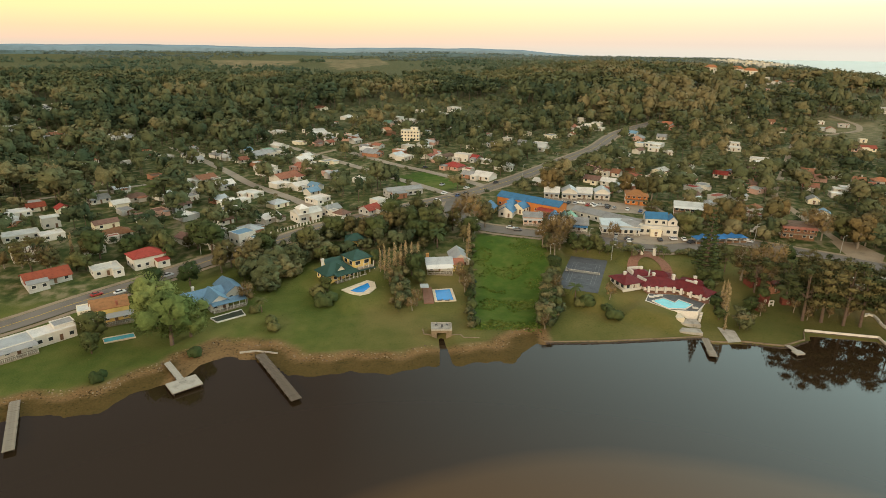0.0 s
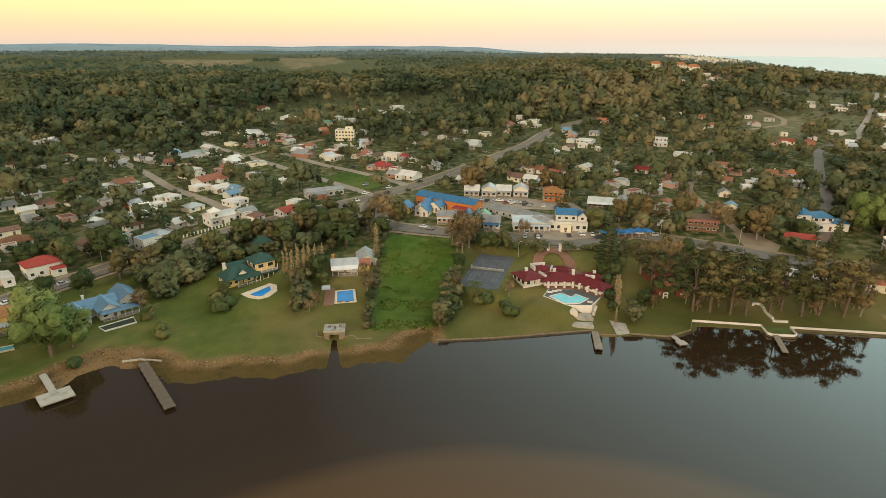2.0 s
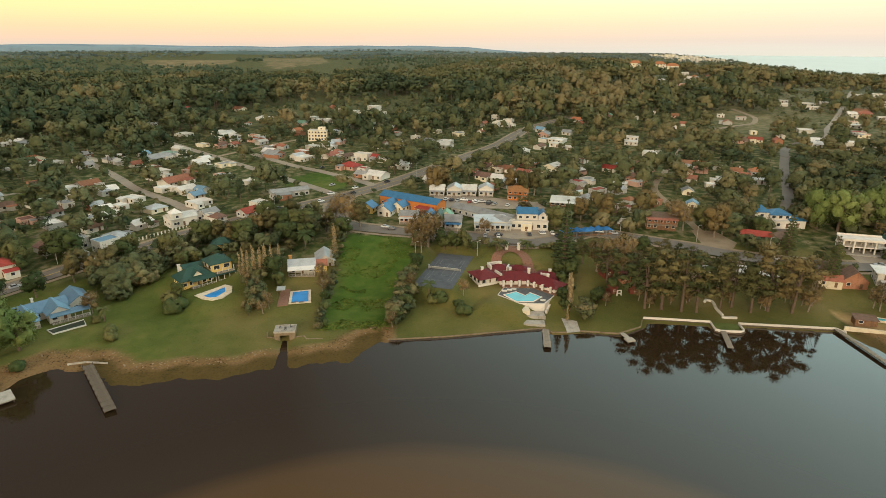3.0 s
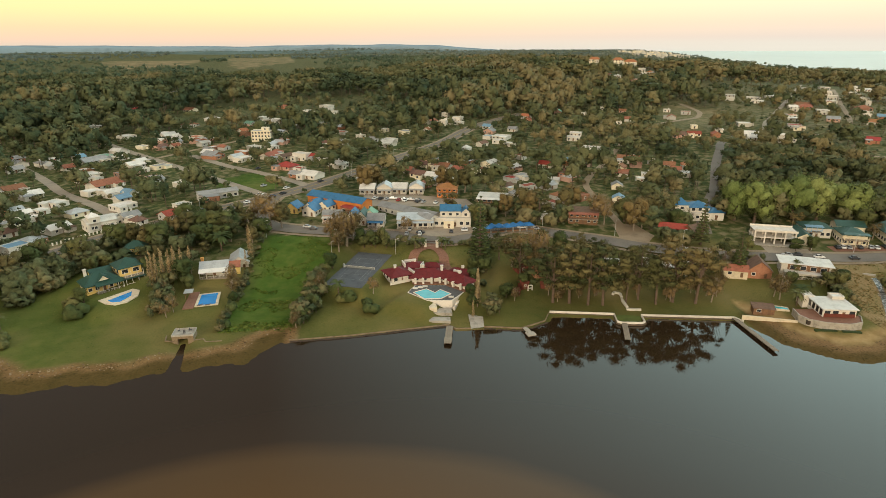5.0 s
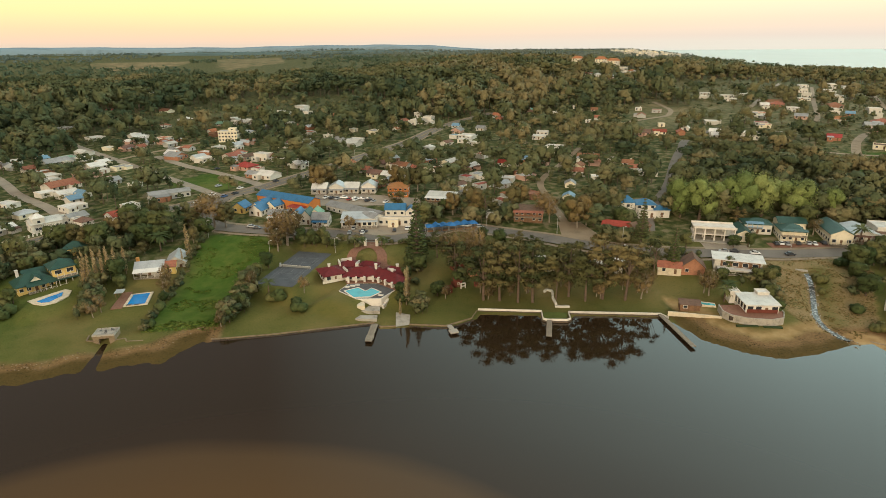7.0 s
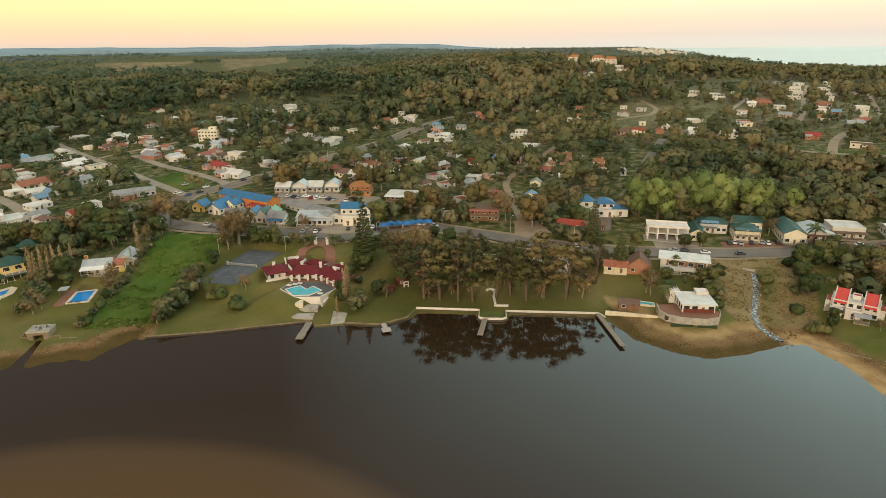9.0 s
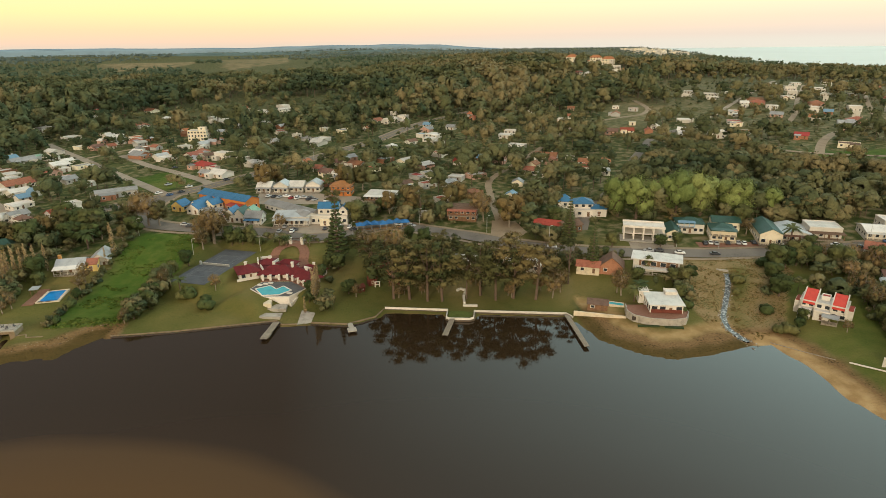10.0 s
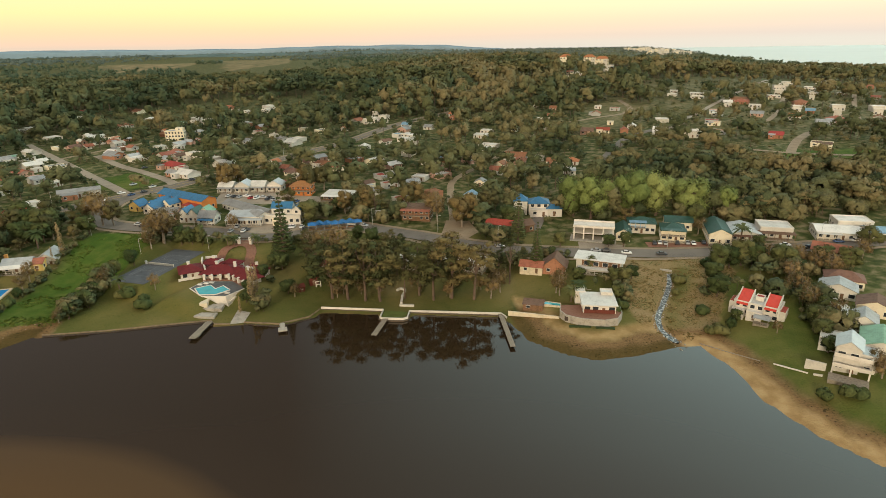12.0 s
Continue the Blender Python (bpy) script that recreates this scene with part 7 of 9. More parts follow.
# ---- small houses and sheds that fill the town's blocks ----
def infill(count, poly, rot, seed, gap=9.0, roofs="wwwgppgwtn"):
    """Low houses set out unevenly inside a block of the plan, clear of streets and of one another."""
    rng = random.Random(seed)
    xs, ys = [p[0] for p in poly], [p[1] for p in poly]
    rows = []
    for _ in range(count * 14):
        if len(rows) >= count:
            break
        x, y = rng.uniform(min(xs), max(xs)), rng.uniform(min(ys), max(ys))
        ax, ay = np.array([x]), np.array([y])
        if not inside(ax, ay, poly)[0] or any(inside(ax, ay, p)[0] for p in (PARK, GREEN_PLOT, PLAZA, YARD, EAST_GREEN)):
            continue
        if min(float(line_distance(ax, ay, r)[0]) for r in ROADS) < gap or any((x - a) ** 2 + (y - b) ** 2 < (r + 4.5) ** 2 for a, b, r in TAKEN):
            continue
        w, d = rng.uniform(5.5, 11.5), rng.uniform(5.5, 9)
        rows.append((x, y, w, d, rot + rng.choice((0, 0, 90)) + rng.uniform(-4, 4), rng.choice(roofs), rng.choice(("f", "f", "g", "g", "h"))))
        TAKEN.append((x, y, w * 0.5 + 1))
    for x, y, w, d, turn, colour, form in rows:
        roof_m, roof_w = ROOFS[colour]
        roof, form_w = ROOF_FORM[form]
        wall_m, wall_w = rng.choice([(WHITE, "white"), (WHITE, "white"), (CREAM, "cream"), (PINK, "pinkish"), (GREYW, "grey"), (BRICK, "brick")])
        home = thing("house", f"low {wall_w} house with {form_w} {roof_w} roof in town", "house", x, y, None, turn, "town houses")
        h = rng.uniform(2.3, 2.8)
        volume(home, 0, 0, w, d, h, wall_m, roof, roof_m, rh=0.8 + 0.1 * d, over=0.35, along="x" if w > d else "y", faces="f", gap=4.5, dig=4)
        if rng.random() < 0.5:
            volume(home, rng.uniform(-1, 1) * w * 0.3, -d / 2 - 1.3, w * 0.45, 2.6, 2.2, wall_m, "shed", rng.choice((R_GREY, R_BROWN, R_PALE, R_TERRA)), rh=0.3, over=0.2, faces="", door="", dig=4)
        if rng.random() < 0.35:
            OPEN_SIDE.append((x, y, w / 2))


infill(20, [(-215, 440), (-150, 500), (-52, 300), (-100, 250), (-180, 300)], 50, 3)
infill(15, [(-140, 500), (-70, 580), (10, 420), (-20, 390), (-60, 410)], 52, 4)
infill(12, [(20, 400), (60, 440), (120, 520), (60, 580), (-60, 560)], 52, 5)
infill(13, [(60, 330), (110, 330), (180, 380), (190, 480), (140, 460), (80, 380)], 40, 6)
infill(12, [(130, 300), (190, 270), (200, 340), (240, 400), (180, 380)], 30, 7, roofs="wgntrn")
infill(7, [(-260, 330), (-190, 250), (-140, 300), (-190, 350)], 44, 9)

# hotel buildings on the wooded ridge
for x, y, w, d, h, rot in ((574, 1118, 22, 12, 6, -20), (596, 1110, 24, 12, 4.5, -30), (531, 1128, 22, 12, 5, -25)):
    home = thing("house", "large white hotel building with orange roof on a ridge", "hotel", x, y, height(x, y) + 8, rot)
    volume(home, 0, 0, w, d, h, CREAM, "hip", R_ORANGE, rh=4, over=0.8, faces="f", gap=5, win=(2.2, 1.8), dig=16)
    volume(home, w * 0.3, -d / 2 - 3, w * 0.3, 6, h * 0.6, WHITE, "flat", R_WHITE, faces="f", gap=5, dig=16)
    TAKEN.append((x, y, w * 0.6))
    OPEN_SIDE.append((x, y, w / 2))
    for k in (15, 35, 55, 80):
        TAKEN.append((x - k * 0.42, y - k * 0.9, w * 0.6))
# the seaside town on the far point
far_rng = random.Random(8)
s = Shape()
for _ in range(170):
    y = far_rng.uniform(2700, 3900)
    x = 1180 + 0.30 * (y - 1300) + far_rng.uniform(-130, 60)
    w, d, h = far_rng.uniform(8, 18), far_rng.uniform(8, 14), far_rng.uniform(5, 14)
    z = height(x, y) + 4
    s.box(x - w / 2, y - d / 2, z - 9, x + w / 2, y + d / 2, z + h, far_rng.choice((WHITE, WHITE, CREAM)))
tagged(new("far_town", s.mesh("far_town")), "white seaside town on a distant point", "houses", kind="stuff")
# ---- verges and parked cars ----
for line, side in ((MAIN_ROAD, 6.0), (MAIN_ROAD, -6.0), (FRONT_ROAD, 6.0), (FRONT_ROAD, -5.8)):
    ribbon("pavement", line, 2.2, DIRTROAD, 0.12, shift=side, label="worn bare earth verge beside the road", category="verge", across=2)
for x, y, rot, colour in ((72, 312, 60, "white"), (75.2, 310.8, 60, "dark"), (78.4, 309.6, 60, "silver"), (84.8, 307.2, 60, "red"), (88, 306, 60, "white"), (94.4, 303.6, 60, "dark"), (97.6, 302.4, 60, "silver"),
                          (104, 300, 62, "white"), (110, 297.6, 62, "blue"), (84, 256.5, 80, "silver"), (90, 255.6, 80, "white"), (105, 257, 85, "dark"), (111, 258.5, 85, "white"),
                          (22, 343, 50, "white"), (8, 352, 50, "silver"), (-2, 402, 48, "dark"), (-32, 302, 36, "silver"), (41, 356, 52, "dark"), (-88, 251, 44, "white"), (-76, 262, 220, "dark"),
                          (272, 213.2, 70, "dark"), (276.5, 212, 70, "silver"), (288, 209.5, 70, "white"), (303, 206.3, 70, "white"), (146, 256, -30, "silver"), (205, 221.5, -26, "white"), (330, 193.5, -6, "dark")):
    car(x, y, rot, colour)
# ---- trees ----
tree_rng = np.random.default_rng(5)


ICO = {}


def ico(sub):
    if sub not in ICO:
        bm = bmesh.new()
        bmesh.ops.create_icosphere(bm, subdivisions=sub, radius=1.0)
        bm.verts.index_update()
        ICO[sub] = (np.array([v.co[:] for v in bm.verts]), np.array([[v.index for v in f.verts] for f in bm.faces]))
        bm.free()
    return ICO[sub]


def unit(a):
    return a / (np.linalg.norm(a, axis=1, keepdims=True) + 1e-9)


def buried(p, lobes, skip, depth=0.7):
    """Whether points lie well inside another clump."""
    q = (((p[:, None, :] - lobes[None, :, :3]) / lobes[None, :, 3:]) ** 2).sum(2)
    q[np.arange(len(p)), skip] = 9
    return (q < depth).any(1)


def foliage(lobes, sub, n, size, rng, rough=0.16, core=0.9, low=True, ragged=0.16):
    """Clumps of leaves: uneven rounded masses (x, y, z, rx, ry, rz) with n sprays standing out of them. Gives vertices, triangles, normals."""
    lobes = np.array(lobes, float)
    mid = lobes[:, :3].mean(0)
    dv, df = ico(sub)
    vs, fs, ns, o = [], [], [], 0
    for i, lb in enumerate(lobes):
        bump = np.ones(len(dv))
        for _ in range(5):
            bump += rough * 0.6 * np.sin(dv @ rng.normal(size=3) * rng.uniform(2.5, 6) + rng.uniform(0, 6.28))
        p = lb[:3] + dv * lb[3:] * core * bump[:, None]
        fc = p[df].mean(1)
        keep = ~buried(fc, lobes, np.full(len(fc), i), 0.62)
        if not low:
            keep &= dv[df].mean(1)[:, 2] > -0.5
        f = df[keep]
        used, inv = np.unique(f, return_inverse=True)
        if not len(used):
            continue
        vs.append(p[used])
        ns.append(unit(0.75 * unit(dv[used] / lb[3:]) + 0.35 * unit(p[used] - mid)))
        fs.append(inv.reshape(-1, 3) + o)
        o += len(used)
    area = lobes[:, 3] * lobes[:, 4] + lobes[:, 4] * lobes[:, 5] + lobes[:, 3] * lobes[:, 5]
    pick = rng.choice(len(lobes), n * 2, p=area / area.sum())
    d = unit(rng.normal(size=(n * 2, 3)))
    c = lobes[pick, :3] + d * lobes[pick, 3:] * (core + 0.02 + ragged * rng.random((n * 2, 1)) ** 1.5)
    ok = ~buried(c, lobes, pick, 0.75)
    if not low:
        ok &= d[:, 2] > -0.6
    c, d = c[ok][:n], d[ok][:n]
    n = len(c)
    nrm = unit(d + 0.55 * rng.normal(size=(n, 3)))
    u = unit(np.cross(nrm, rng.normal(size=(n, 3))))
    v = np.cross(nrm, u)
    e = size * rng.uniform(0.6, 1.4, (n, 1))
    vs.append(np.stack([c - u * e - v * e * 0.7, c + u * e - v * e * 0.5, c + u * e * rng.uniform(-0.6, 0.6, (n, 1)) + v * e], 1).reshape(-1, 3))
    ns.append(np.repeat(unit(0.7 * d + 0.35 * unit(c - mid) + 0.25 * rng.normal(size=(n, 3))), 3, 0))
    fs.append(np.arange(3 * n).reshape(n, 3) + o)
    return np.concatenate(vs), np.concatenate(fs), np.concatenate(ns)


def soften(me, normals):
    """Shade leaf clumps by the roundness of their crown."""
    me.polygons.foreach_set("use_smooth", np.ones(len(me.polygons), bool))
    me.normals_split_custom_set_from_vertices(normals.astype(np.float32))


def lobes_round(h, base, rad, k, rng, squash=0.75):
    out = []
    for i in range(k):
        a, r = rng.uniform(0, 6.28), rad * rng.uniform(0.25, 0.72)
        z = base + (h - base) * rng.uniform(0.25, 0.85)
        q = rad * rng.uniform(0.26, 0.56)
        out.append((r * math.cos(a), r * math.sin(a), z, q, q, q * squash))
    out.append((0, 0, base + (h - base) * 0.6, rad * 0.6, rad * 0.6, (h - base) * 0.42))
    return out


def trunk_shape(h, r, lobes, m, rng, lean=0.3, limbs=5):
    s = Shape()
    mid = (rng.uniform(-lean, lean), rng.uniform(-lean, lean), h * 0.5)
    s.tube((0, 0, -0.6), mid, r * 1.25, r * 0.8, m)
    s.tube(mid, (mid[0] * 1.2, mid[1] * 1.2, h * 0.85), r * 0.8, r * 0.3, m)
    for lb in lobes[:limbs]:
        z0 = h * rng.uniform(0.35, 0.6)
        s.tube((mid[0], mid[1], z0), (lb[0], lb[1], lb[2]), r * 0.5, r * 0.12, m, 5)
    return s


PROTO = {}


def proto(kind, i):
    """Trunk and crown meshes of a tree kind at its natural height."""
    key = (kind, i)
    if key in PROTO:
        return PROTO[key]
    rng = np.random.default_rng(17 * i + 101 * sorted(SPECIES).index(kind))
    h, m_leaf, m_bark = SPECIES[kind][:3]
    if kind == "willow":
        lobes = lobes_round(h, 1.2, h * 0.46, 18, rng, 1.0)
        v, f, nv = foliage(lobes, 2, 5200, 0.19, rng, 0.28, 0.72, ragged=0.5)
        tr = trunk_shape(h, 0.4, lobes, m_bark, rng)
    elif kind == "oak":
        lobes = lobes_round(h, 0.9, h * 0.50, 12, rng, 0.85)
        v, f, nv = foliage(lobes, 2, 1700, 0.16, rng, 0.28, 0.74, ragged=0.45)
        tr = trunk_shape(h, 0.22, lobes, m_bark, rng)
    elif kind == "euc":
        lobes = lobes_round(h, 2.2, h * 0.36, 16, rng, 0.95)
        v, f, nv = foliage(lobes, 2, 1900, 0.19, rng, 0.25, 0.72, ragged=0.45)
        tr = trunk_shape(h, 0.34, lobes, m_bark, rng, 0.5, 7)
    elif kind == "bare":
        lobes = lobes_round(h, 1.8, h * 0.38, 13, rng, 1.0)
        v, f, nv = foliage(lobes, 2, 2000, 0.15, rng, 0.3, 0.5, ragged=0.75)
        tr = trunk_shape(h, 0.26, lobes, m_bark, rng, 0.4, 10)
        for lb in lobes:
            for _ in range(4):
                e = Vector(lb[:3]) + Vector(rng.normal(size=3)) * lb[3] * 0.6
                tr.tube(lb[:3], e, 0.07, 0.02, m_bark, 4)
    elif kind in ("pine", "tallpine"):
        top, rad = h, h * (0.36 if kind == "pine" else 0.2)
        lobes = []
        for _ in range(28 if kind == "pine" else 12):
            a, r = rng.uniform(0, 6.28), rad * rng.uniform(0.3, 1.0)
            q = rad * rng.uniform(0.20, 0.36)
            lobes.append((r * math.cos(a), r * math.sin(a), top * rng.uniform(0.36, 0.95) if kind == "pine" else top * rng.uniform(0.72, 0.97), q, q, q * 0.42))
        v, f, nv = foliage(lobes, 2, 3000, 0.18, rng, 0.3, 0.55, ragged=0.85)
        tr = trunk_shape(h * 1.05, 0.26, lobes, m_bark, rng, 0.35, 9)
    elif kind == "poplar":
        lobes = [(rng.uniform(-.3, .3), rng.uniform(-.3, .3), h * (0.16 + 0.78 * k / 15), 1.05 * (1 - 0.7 * k / 15), 1.05 * (1 - 0.7 * k / 15), h * 0.085) for k in range(16)]
        v, f, nv = foliage(lobes, 1, 1300, 0.13, rng, 0.25, 0.5, ragged=0.7)
        tr = trunk_shape(h, 0.17, lobes, m_bark, rng, 0.1, 8)
    elif kind == "araucaria":
        lobes, tr = [], Shape()
        tr.tube((0, 0, -0.6), (0, 0, h), 0.4, 0.06, m_bark)
        for k in range(15):
            z = h * (0.12 + 0.86 * k / 14)
            rad = h * 0.17 * (1 - k / 15.5)
            for j in range(6):
                a = j * 1.047 + k * 0.5
                e = (rad * math.cos(a), rad * math.sin(a), z - 0.15 * rad)
                tr.tube((0, 0, z), e, 0.09, 0.03, m_bark, 4)
                lobes.append((e[0] * 0.68, e[1] * 0.68, z, rad * 0.42, rad * 0.42, 0.32))
        v, f, nv = foliage(lobes, 1, 1500, 0.19, rng, 0.2, 0.75, ragged=0.5)
    elif kind == "palm":
        tr = Shape().tube((0, 0, -0.5), (0.2, 0, h - 0.8), 0.22, 0.15, m_bark)
        vv, ff = [], []
        for k in range(22):
            a, tilt = k * 2.4, rng.uniform(-0.3, 0.9)
            L = h * 0.36 + 0.7
            o = len(vv)
            for j in range(5):
                t = j / 4
                r = L * t
                z = h - 0.8 + L * (math.sin(tilt) * t - 0.55 * t * t)
                w = 0.34 * math.sin(math.pi * (0.12 + 0.85 * t))
                vv += [(0.2 + r * math.cos(a) - w * math.sin(a), r * math.sin(a) + w * math.cos(a), z), (0.2 + r * math.cos(a) + w * math.sin(a), r * math.sin(a) - w * math.cos(a), z)]
                if j:
                    ff.append((o + 2 * j - 2, o + 2 * j - 1, o + 2 * j + 1, o + 2 * j))
        v, f, nv = np.array(vv), np.array(ff), None
    else:
        lobes = [(rng.uniform(-1, 1) * h * 0.35, rng.uniform(-1, 1) * h * 0.35, h * rng.uniform(0.3, 0.55), h * 0.42, h * 0.42, h * 0.42) for _ in range(6)]
        v, f, nv = foliage(lobes, 2, 380, 0.13, rng, 0.2)
        tr = trunk_shape(h * 0.6, 0.08, lobes, m_bark, rng, 0.1, 4)
    crown = mesh_from("crown", v, f)
    crown.materials.append(m_leaf)
    if nv is not None:
        soften(crown, nv)
    PROTO[key] = (tr.mesh("trunk"), crown, h)
    return PROTO[key]


SPECIES = {"willow": (13, L_LIGHT, BARK, "broad tree with fresh light-green foliage", "tree"), "oak": (7, L_DARK, BARK, "rounded dark green garden tree", "tree"),
           "euc": (14, L_EUC, PALEBARK, "tall olive-brown eucalyptus with pale trunk", "tree"), "bare": (10, L_BARE, PALEBARK, "half-bare russet tree with fine twigs", "tree"),
           "pine": (13, L_PINE, BARK, "umbrella pine with a bare trunk", "pine tree"), "tallpine": (20, L_PINE, BARK, "very tall slender pine by the water", "pine tree"),
           "poplar": (13, L_TAN, PALEBARK, "narrow tan poplar without green leaves", "tree"), "araucaria": (20, L_DARK, BARK, "tall dark conifer with tiered branches", "conifer"),
           "palm": (5, L_DARK, BARK, "small garden palm with drooping fronds", "palm"), "shrub": (3, L_DARK, BARK, "low dense green shrub", "shrub")}


GAIN = {"oak": 1.15, "pine": 1.32, "shrub": 1.15, "bare": 1.1, "palm": 1.2, "willow": 1.2, "araucaria": 1.2}


def grow(kind, rows):
    for x, y, h in rows:
        tree_at(kind, x, y, h)


def tree_at(kind, x, y, h):
    k = int(abs(x * 7 + y * 13)) % 3
    h *= GAIN.get(kind, 1.0)
    if 118 < x < 262 and y > 190 and kind in ("pine", "euc", "oak", "bare"):
        # the road behind the grove lies open to the river
        d = math.hypot(x - 110, y)
        for step in range(4, 44, 4):
            if line_distance(np.array([x + (x - 110) / d * step]), np.array([y + y / d * step]), FRONT_ROAD)[0] < 4.0:
                h = min(h, 2.5 + step * 88 / d)
    tr, crown, nat = proto(kind, k)
    label, cat = SPECIES[kind][3:]
    t = thing("shrub" if kind == "shrub" else "palm" if kind == "palm" else "tree", label, cat, x, y, group=cat + "s by the river")
    s = h / nat
    wide = s * (0.9 + 0.25 * ((x * 3.7 + y) % 1))
    t.matrix_basis = t.matrix_basis @ Matrix.Rotation((x * 1.3 + y) % 6.28, 4, "Z") @ Matrix.Diagonal((wide, wide, s, 1))
    part("trunk", tr, t)
    part("crown", crown, t)


grow("willow", [(-94.0, 186.0, 15.0), (-84.5, 174.5, 14.5), (-80.5, 180.0, 11.5), (249.3, 254.8, 16.0), (256.6, 249.8, 17.5), (278.0, 250.5, 18.0),
    (288.9, 247.3, 17.0), (305.0, 243.4, 15.5), (318.8, 238.7, 12.0)])
for a, b in ((249.3, 254.8), (256.6, 249.8), (278.0, 250.5), (288.9, 247.3), (305.0, 243.4)):
    clear(a + 1, b - 5, 7)
grow("shrub", [(-75.3, 168.9, 3.0), (-97.0, 153.0, 3.0), (-56.9, 189.7, 3.0), (-54.2, 184.6, 3.0), (-64.7, 198.9, 2.5), (-40.5, 204.8, 4.5), (-44.0, 211.6, 4.0),
    (-11.1, 213.3, 3.0), (14.0, 201.5, 3.0), (14.2, 188.9, 2.5), (39.9, 196.8, 3.0), (56.7, 200.5, 4.0), (54.1, 201.1, 3.0), (64.7, 193.5, 3.5), (63.1,
    197.5, 2.5), (74.1, 215.2, 2.5), (236.7, 164.6, 3.0), (262.2, 143.7, 3.0), (258.8, 144.6, 2.5), (233.3, 161.0, 3.0), (262.7, 157.0, 3.0), (265.0,
    178.2, 3.0), (260.5, 171.3, 2.0), (281.1, 186.9, 3.0), (273.0, 102.4, 3.0), (268.0, 103.9, 2.5), (274.6, 100.4, 3.0)])
grow("oak", [(-106.9, 169.0, 6.0), (-110.5, 179.8, 8.0), (-106.3, 217.2, 7.0), (-111.2, 208.1, 5.0), (-94.9, 219.8, 8.0), (-72.7, 245.6, 9.0), (-71.7, 252.3, 9.0),
    (-40.5, 213.4, 5.0), (-41.7, 241.9, 5.0), (-47.0, 238.6, 6.0), (-56.6, 239.7, 5.0), (-52.9, 256.1, 6.0), (-8.5, 225.2, 8.0), (-5.0, 221.2, 5.0),
    (-14.5, 221.1, 5.0), (-24.2, 234.7, 5.0), (13.8, 208.0, 4.0), (2.4, 255.7, 8.0), (-5.2, 256.2, 9.0), (-41.8, 264.6, 8.0), (-45.8, 265.2, 9.0), (-25.6,
    258.3, 10.0), (-11.2, 271.1, 10.0), (-20.2, 283.7, 10.0), (40.7, 188.5, 5.0), (43.4, 196.5, 6.0), (42.9, 203.2, 6.0), (46.9, 215.5, 6.0), (50.4,
    227.0, 6.0), (64.1, 247.8, 5.0)])
grow("oak", [(68.9, 246.6, 5.0), (73.6, 244.8, 5.0), (77.0, 243.2, 4.0), (101.9, 190.8, 4.0), (102.0, 195.4, 4.0), (105.9, 208.3, 5.0), (108.5, 219.4, 5.0),
    (112.1, 216.7, 6.0), (116.4, 197.1, 5.0), (125.6, 205.7, 5.0), (224.9, 210.0, 6.0), (149.3, 231.7, 9.0), (143.2, 238.3, 7.0), (228.4, 186.0, 5.0),
    (235.7, 193.1, 5.0), (248.7, 183.4, 5.0), (243.4, 179.8, 6.0), (257.3, 212.0, 6.0), (251.0, 212.8, 5.0), (230.6, 217.0, 6.0), (18.4, 263.6, 8.0),
    (62.2, 250.9, 6.0), (67.2, 247.9, 6.0), (72.3, 247.8, 6.0), (193.1, 260.5, 10.0), (214.8, 249.4, 8.0), (272.2, 163.8, 7.0), (275.9, 172.7, 7.0),
    (283.4, 180.7, 9.0), (288.0, 182.5, 8.0)])
grow("oak", [(293.9, 184.3, 9.0), (298.1, 183.4, 8.0), (305.0, 176.1, 9.0), (289.4, 136.8, 6.0), (285.8, 129.1, 6.0), (295.6, 140.0, 6.0), (282.5, 121.6, 5.0),
    (328.5, 170.3, 8.0), (322.7, 177.7, 7.0), (350.8, 186.9, 8.0), (265.4, 144.2, 4.0), (269.3, 147.6, 4.0), (240.5, 181.5, 5.0), (237.4, 170.0, 5.0),
    (285.9, 188.9, 4.0), (310.9, 199.3, 5.0)])
grow("poplar", [(-151.0, 242.0, 12.0), (-19.4, 226.0, 13.0), (-17.5, 225.2, 12.0), (-15.1, 225.2, 14.0), (-12.9, 226.1, 13.0), (-10.9, 226.9, 14.0), (-8.7, 227.7,
    13.0), (-21.2, 227.7, 10.0), (-6.0, 230.5, 12.0), (15.7, 242.8, 15.0), (14.6, 236.0, 8.0), (103.8, 190.4, 14.0), (104.4, 193.6, 13.0), (105.0, 197.0, 11.0), (100.9, 184.3, 7.0)])
grow("euc", [(-86.4, 231.8, 13.0), (-84.0, 236.8, 12.0), (-77.3, 231.5, 12.0), (-75.4, 236.4, 13.0), (4.9, 259.1, 12.0), (-30.8, 259.3, 11.0), (-36.6, 263.7,
    11.0), (-21.2, 264.5, 12.0), (-14.9, 267.7, 13.0), (-6.3, 282.5, 13.0), (26.0, 273.3, 13.0), (67.4, 327.8, 16.0), (73.9, 333.2, 14.0), (116.2, 314.1,
    15.0), (111.3, 327.2, 14.0), (123.4, 318.9, 15.0), (147.9, 271.8, 15.0), (145.7, 280.9, 13.0), (167.5, 277.2, 13.0), (173.2, 280.8, 14.0), (192.5,
    248.6, 15.0), (198.2, 251.7, 15.0), (207.6, 262.7, 14.0)])
